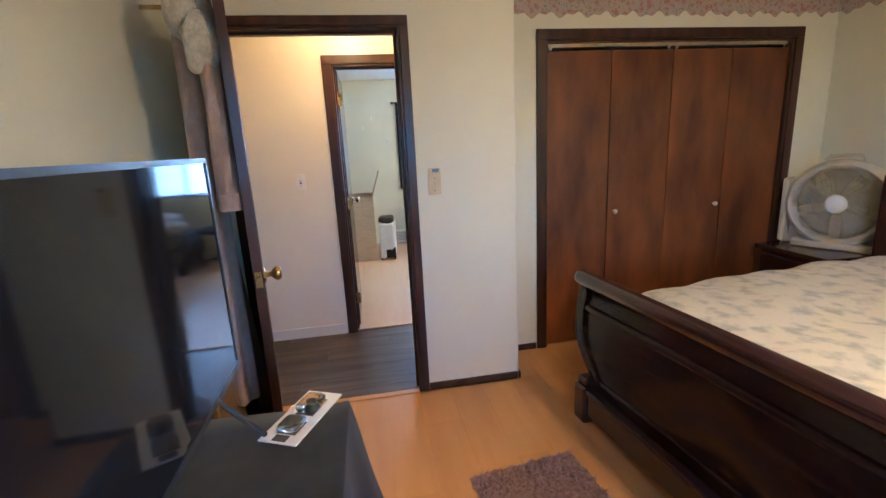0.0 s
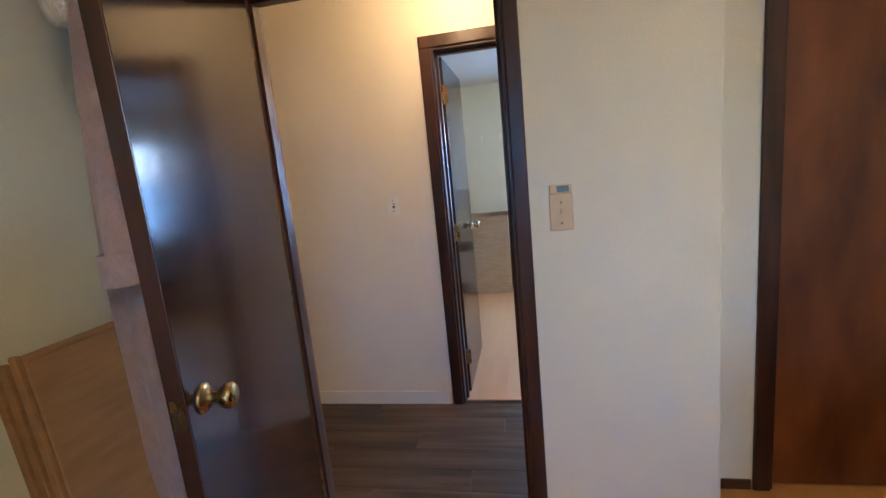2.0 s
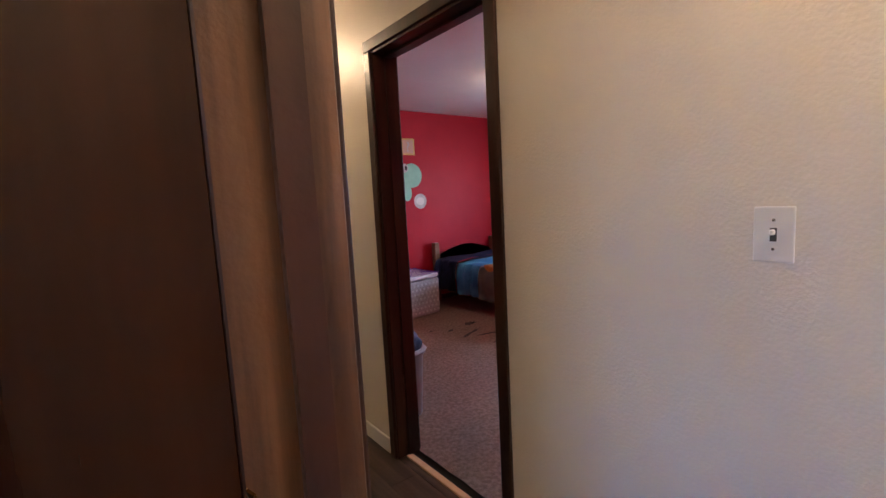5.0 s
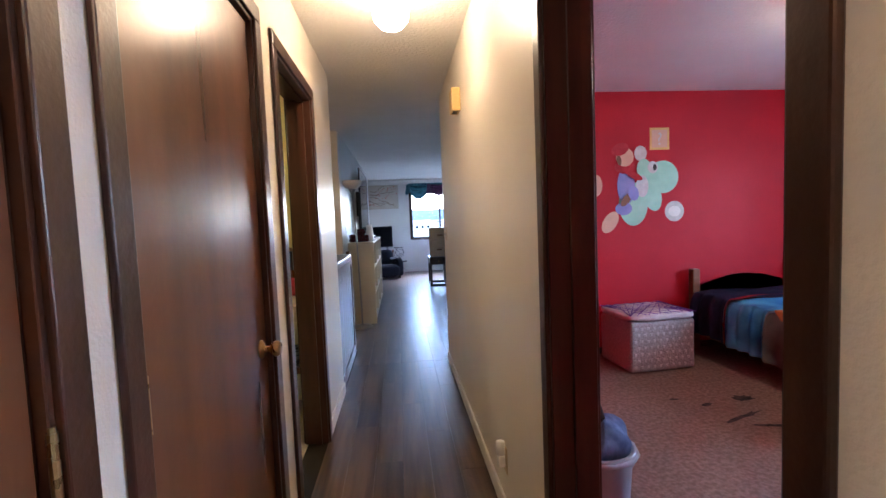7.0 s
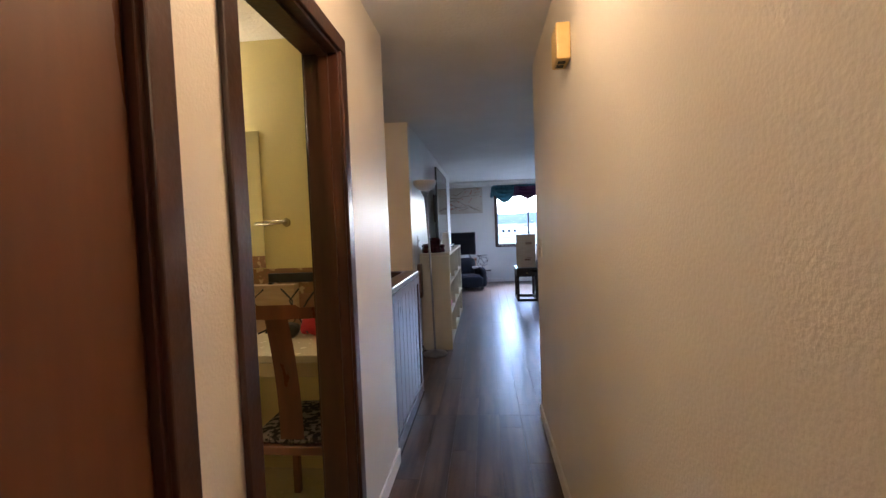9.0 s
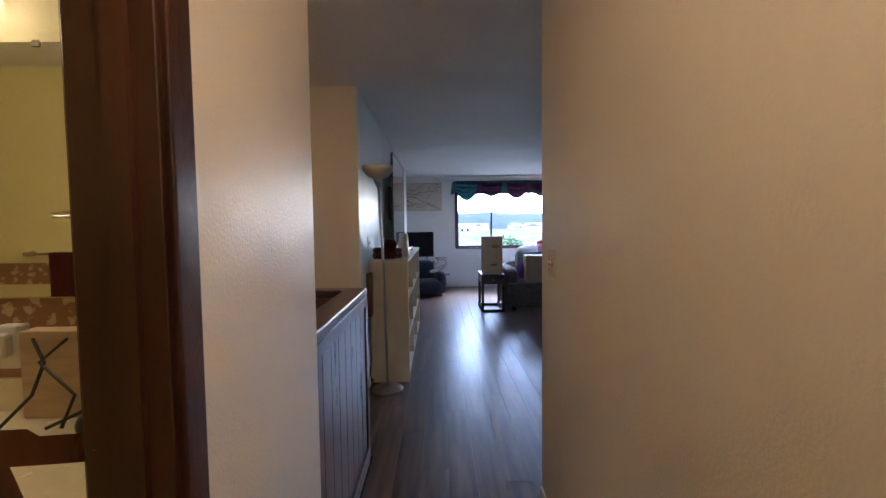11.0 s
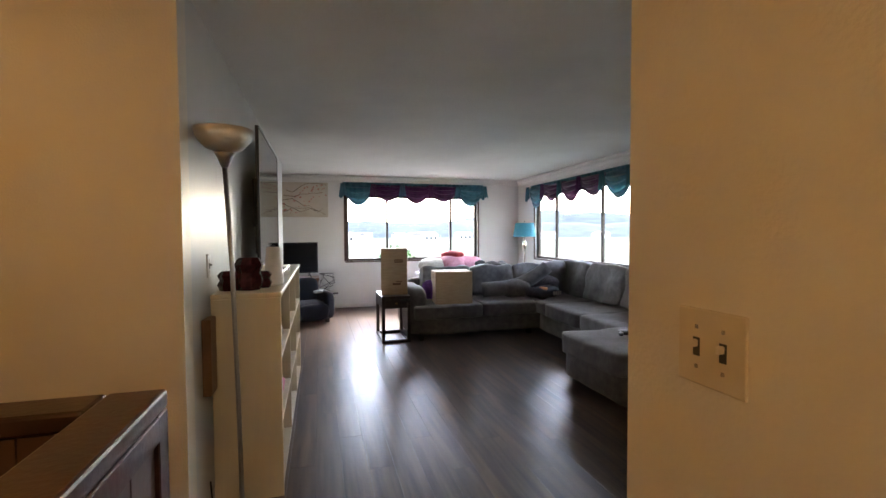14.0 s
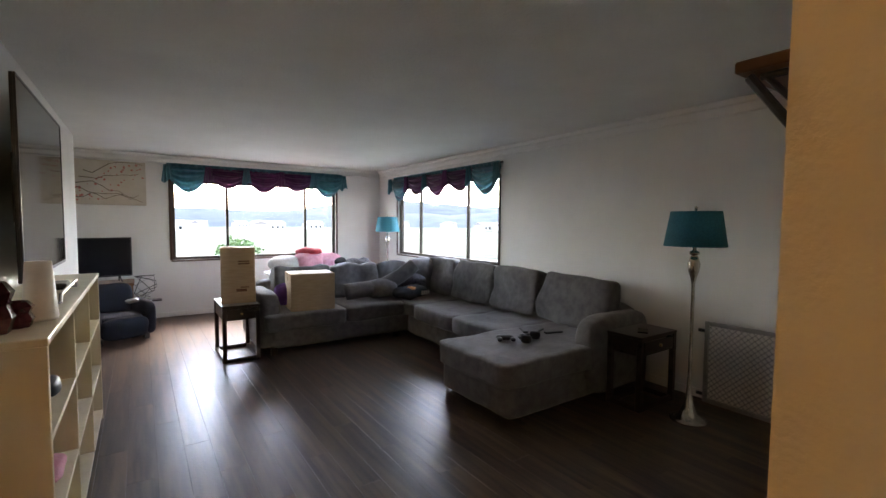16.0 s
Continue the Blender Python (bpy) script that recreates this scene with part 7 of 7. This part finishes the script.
carton("tall_moving_carton", "tall brown moving carton with brown print on the side table", (1.26, 11.92, 0.582), -8, 0.33, 0.36, 0.58, ((0.0, 0.11, 0.43, 0.445), (0.0, 0.11, 0.405, 0.422), (0.02, 0.10, 0.16, 0.172), (-0.02, 0.08, 0.12, 0.15)))
carton("square_moving_carton", "square brown moving carton on the sofa seat", (2.00, 11.80, 0.452), -6, 0.48, 0.40, 0.41, ())

# lamps with teal shades


def teal_lamp(name, label, at):
    l_ = thing(name, label, "floor lamp", at)
    bm = B()
    lathe(bm, [(0, 0), (0.125, 0), (0.128, 0.008), (0.09, 0.022), (0.06, 0.05), (0.035, 0.11), (0.020, 0.20), (0.013, 0.34), (0.012, 0.5)], 28)
    part("flared_base", bm, CHROME, l_, "", True)
    bm = B()
    lathe(bm, [(0.012, 0.5), (0.012, 1.0), (0.020, 1.05), (0.036, 1.10), (0.042, 1.15), (0.028, 1.20), (0.018, 1.215), (0.034, 1.225), (0.034, 1.24), (0.012, 1.25), (0.010, 1.32), (0, 1.32)], 24)
    part("turned_stem", bm, CHROME, l_, "", True)
    bm = B()
    lathe(bm, [(0.205, 1.28), (0.165, 1.53), (0.162, 1.53), (0.202, 1.28), (0.205, 1.28)], 40)
    part("shade", bm, TEAL, l_, "teal drum shade", True)
    bm = B()
    lathe(bm, [(0, 1.535), (0.012, 1.54), (0.008, 1.55), (0.012, 1.56), (0, 1.57)], 12)
    tube(bm, [(-0.16, 0, 1.525), (0.16, 0, 1.525)], 0.003, 6)
    tube(bm, [(0, 0, 1.30), (0, 0, 1.54)], 0.004, 6)
    part("finial", bm, CHROME, l_, "", True)
    return l_


teal_lamp("teal_floor_lamp", "silver floor lamp with a teal drum shade by the side table", (3.70, 8.345, 0))
fl2 = teal_lamp("teal_floor_lamp", "silver floor lamp with a teal drum shade behind the sofa", (3.90, 13.55, 0))

# clothes table behind the sofa
tb = thing("folding_table", "small white table piled with folded clothes behind the sofa", "table", (2.45, 13.35, 0))
bm = B()
box(bm, -0.55, 0.55, -0.28, 0.28, 0.66, 0.70, 0.008)
part("tabletop", bm, WHITE_PLASTIC, tb)
for x in (-0.48, 0.48):
    for y in (-0.22, 0.22):
        bm = B()
        tube(bm, [(x, y, 0), (x, y, 0.66)], 0.014, 8)
        part("leg", bm, STEEL, tb)
for k, (x, y, sx, sz, mt, lb) in enumerate(((-0.30, 0, 0.24, 0.24, OFFWHITE_CLOTH, "off-white folded clothes"), (0.02, -0.02, 0.24, 0.28, PINK, "pink fleece clothes"), (0.30, 0.02, 0.22, 0.26, PINK, "pink folded clothes"), (0.04, 0.02, 0.14, 0.10, RED_CLOTH, "red folded clothes"), (0.42, 0, 0.16, 0.20, BLACK_CLOTH, "dark folded clothes"))):
    pillow("folded_clothes", lb + " on the table", (2.45 + x, 13.35 + y, 0.70 + (0.25 if k == 3 else 0.0)), (sx, 0.20, sz), 10 * k, mt, "clothes", 2.8, 0.03)
bn = thing("storage_bin", "pale grey storage bin with dark clothes behind the sofa", "bin", (3.22, 13.25, 0))
bm = B()
box(bm, -0.24, 0.24, -0.2, 0.2, 0.0, 0.74, 0.02)
part("bin", bm, OFFWHITE_CLOTH, bn)
bm = B()
soft_box(bm, -0.2, 0.2, -0.16, 0.16, 0.70, 0.86, 8, 2.5, 0.05, 8)
part("clothes", bm, SOFA_DARK, bn, "dark patterned clothes", True)

# wire gate leaning at the wall
gt = thing("wire_safety_gate", "pale wire mesh safety gate standing against the wall", "gate", (4.12, 8.28, 0))
for a in ((0.02, 0.05, -0.52, -0.49, 0.0, 0.66), (0.02, 0.05, 0.15, 0.18, 0.0, 0.66), (0.02, 0.05, -0.489, 0.149, 0.0, 0.03), (0.02, 0.05, -0.489, 0.149, 0.63, 0.66)):
    bm = B()
    box(bm, *a, 0.004, 1)
    part("frame_bar", bm, MESH_METAL, gt)
bm = B()
n = 16
for k in range(-n, n * 2):
    for s in (-1, 1):
        y0 = -0.489 + k * 0.045
        y1 = y0 + s * 0.60
        t0, t1 = 0.0, 1.0
        lo, hi = -0.489, 0.149
        if s > 0:
            t0, t1 = max(0, (lo - y0) / 0.6), min(1, (hi - y0) / 0.6)
        else:
            t0, t1 = max(0, (y0 - hi) / 0.6), min(1, (y0 - lo) / 0.6)
        if t1 - t0 > 0.03:
            tube(bm, [(0.033, y0 + (y1 - y0) * t0, 0.03 + 0.6 * t0), (0.033, y0 + (y1 - y0) * t1, 0.03 + 0.6 * t1)], 0.0028, 4)
tagged(part("wire_mesh", bm, MESH_METAL, gt), kind="stuff")
for z in (0.06, 0.58):
    bm = B()
    tube(bm, [(0.035, 0.18, z), (0.035, 0.23, z)], 0.014, 10)
    part("bumper", bm, BLACK, gt)
# wall shelf bracket at the end of the hall
ws = thing("wall_shelf", "small brown wall shelf on a black folding bracket", "shelf", (1.38, 6.881, 1.72))
bm = B()
box(bm, -0.05, 0.55, 0.0, 0.235, 0.0, 0.022, 0.003, 1)
part("board", bm, WALNUT_BOARD, ws)
for x in (-0.02, 0.5):
    bm = B()
    tube(bm, [(x, 0.22, -0.004), (x, 0.03, -0.28)], 0.009, 8)
    tube(bm, [(x, 0.19, -0.012), (x, 0.02, -0.22)], 0.006, 8)
    tube(bm, [(x, 0.01, 0.0), (x, 0.01, -0.27)], 0.008, 8)
    tube(bm, [(x, 0.0, -0.008), (x, 0.20, -0.008)], 0.007, 8)
    part("bracket", bm, BLACK, ws)

# ---- outdoors ----
bm = B()
sheet(bm, lambda u, v: Vector((-2500 + 5000 * u, -2500 + 5000 * v, -3.2)), 30, 30)
gnd = structure("ground", bm, GRASS, "pale grassy ground below the house", "ground")
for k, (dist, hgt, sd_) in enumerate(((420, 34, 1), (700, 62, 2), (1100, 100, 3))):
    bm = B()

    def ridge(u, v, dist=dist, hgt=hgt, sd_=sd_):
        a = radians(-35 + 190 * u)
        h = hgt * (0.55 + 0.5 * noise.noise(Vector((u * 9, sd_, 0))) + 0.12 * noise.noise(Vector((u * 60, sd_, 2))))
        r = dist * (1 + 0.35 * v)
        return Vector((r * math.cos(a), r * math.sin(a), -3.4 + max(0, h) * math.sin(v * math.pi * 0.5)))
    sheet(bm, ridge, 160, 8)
    structure("distant_hill", bm, HILL, "wooded hills in the distance, haze put into their colour", "hill", True)
rnd = random.Random(31)
hs = thing("distant_house", "small pale house far down the hillside", "house", (0, 0, -3.2), 0, "distant houses")
bm = B()
box(bm, -5, 5, -4, 4, 0, 3.2)
part("wall", bm, HOUSE_WALL, hs)
bm = B()
vs = [bm.verts.new(p) for p in ((-5.4, -4.4, 3.2), (5.4, -4.4, 3.2), (5.4, 4.4, 3.2), (-5.4, 4.4, 3.2), (-5.4, 0, 5.2), (5.4, 0, 5.2))]
for f in ((0, 1, 5, 4), (2, 3, 4, 5), (0, 4, 3), (1, 2, 5), (0, 3, 2, 1)):
    bm.faces.new([vs[i] for i in f])
part("roof", bm, HOUSE_ROOF, hs)
for x in (-3, 0, 3):
    bm = B()
    box(bm, x - 0.6, x + 0.6, -4.03, -4.001, 1.0, 2.3)
    part("window", bm, SCREEN, hs)
hs.matrix_world = pose(12, 240, -3.2, 0, 0, 10)
for k in range(80):
    a = radians(rnd.uniform(5, 110))
    r = rnd.uniform(210, 620)
    copy_thing(hs, pose(r * math.cos(a), r * math.sin(a), -3.2, 0, 0, rnd.uniform(0, 180)))


def tree(name, label, at, height, seed):
    t = thing(name, label, "tree", at)
    r_ = random.Random(seed)
    bm = B()
    tube(bm, [(0, 0, 0), (0.1, 0, height * 0.3), (0, 0.1, height * 0.6)], 0.22, 8, 0.4)
    for k in range(6):
        a = k * 1.05
        tube(bm, [(0, 0, height * 0.35), (height * 0.22 * math.cos(a), height * 0.22 * math.sin(a), height * 0.65)], 0.09, 6, 0.4)
    part("trunk", bm, BARK, t)
    bm = B()
    for k in range(1500):
        d = Vector((r_.gauss(0, 1), r_.gauss(0, 1), r_.gauss(0, 1))).normalized() * r_.random() ** 0.4
        q = 1 + 0.3 * noise.noise(d * 2.5 + Vector((seed, 0, 0)))
        c = Vector((d.x * height * 0.42 * q, d.y * height * 0.42 * q, height * 0.62 + d.z * height * 0.34 * q))
        s = Vector((r_.uniform(-1, 1), r_.uniform(-1, 1), r_.uniform(-1, 1))).normalized() * height * 0.035
        w = s.cross(Vector((r_.uniform(-1, 1), r_.uniform(-1, 1), 1))).normalized() * height * 0.03
        bm.faces.new([bm.verts.new(c - s), bm.verts.new(c + w), bm.verts.new(c + s), bm.verts.new(c - w)])
    part("crown", bm, LEAF, t, "leafy green crown")
    return t


tree("garden_tree", "leafy green tree below the window", (6.0, 40.0, -3.2), 3.6, 3)
tree("garden_tree", "leafy green tree below the window", (34.0, 24.0, -3.2), 3.8, 5)
pl = B()
for k in range(3):
    tube(pl, [(-30 + 6 * j, 30.0 + k * 0.4, -0.55 - 0.15 * k - 0.25 * math.sin(j / 12 * math.pi * 2) ** 2) for j in range(14)], 0.02, 5)
tagged(new("overhead_cable", mesh_of("overhead_cable", pl, BLACK)), "dark overhead cables outside the window", "cable")

# ---- floor boards ----


def boards(parent, x0, x1, y0, y1, along, material, width, length, skip=()):
    """Laminate boards in staggered rows, as pieces that share meshes by size."""
    store = {}
    k = 0
    a0, a1 = (y0, y1) if along == "y" else (x0, x1)
    b0, b1 = (x0, x1) if along == "y" else (y0, y1)
    row = 0
    b = b0
    while b < b1 - 0.01:
        w = min(width, b1 - b)
        a = a0 - length * ((row * 0.37) % 1)
        while a < a1 - 0.01:
            s, e = max(a, a0), min(a + length, a1)
            key = (round(w, 3), round(e - s, 3))
            if e - s > 0.01:
                if key not in store:
                    bm = B()
                    g = 0.0006 if material == PLANK_DARK else 0.0003
                    hw_, hl_ = w / 2 - g, (e - s) / 2 - g
                    if along == "x":
                        hw_, hl_ = hl_, hw_
                    box(bm, -hw_, hw_, -hl_, hl_, -0.009, 0.0)
                    store[key] = mesh_of("plank", bm, material)
                o = new("plank", store[key])
                o.parent = parent
                c_ = (s + e) / 2
                o.location = (b + w / 2, c_, 0) if along == "y" else (c_, b + w / 2, 0)
            a += length
        b += w
        row += 1


fl = bpy.data.objects["floor"]
boards(fl, 0.0, XE, 1.22, 6.88, "y", PLANK_DARK, 0.148, 1.21)
boards(fl, 0.0, XR, 6.881, YN, "y", PLANK_DARK, 0.148, 1.21)
boards(fl, -T + 0.013, 0.0, *BED_DOOR, "y", PLANK_DARK, 0.148, 1.21)
boards(fl, -0.19, 0.0, 7.345, YN, "y", PLANK_DARK, 0.148, 1.21)
boards(fl, -2.7, -0.19, 7.345, 8.2, "y", PLANK_DARK, 0.148, 1.21)
boards(fl, -1.6, -0.19, 13.321, YN, "y", PLANK_DARK, 0.148, 1.21)
boards(fl, XE, XE + 0.03, *BOX_DOOR, "y", PLANK_DARK, 0.148, 1.21)
boards(fl, XE, XE + 0.04, *RED_DOOR, "y", PLANK_DARK, 0.148, 1.21)
boards(bpy.data.objects["floor_bedroom"], -3.66, -T - 0.03, -1.32, 2.75, "x", PLANK_OAK, 0.19, 1.3)
boards(bpy.data.objects["floor_bedroom"], -T - 0.03, 0.26, -1.32, 1.094, "x", PLANK_OAK, 0.19, 1.3)
boards(bpy.data.objects["floor_box_room"], XE + 0.065, 4.30, -1.0, 2.93, "x", PLANK_PALE, 0.19, 1.3)
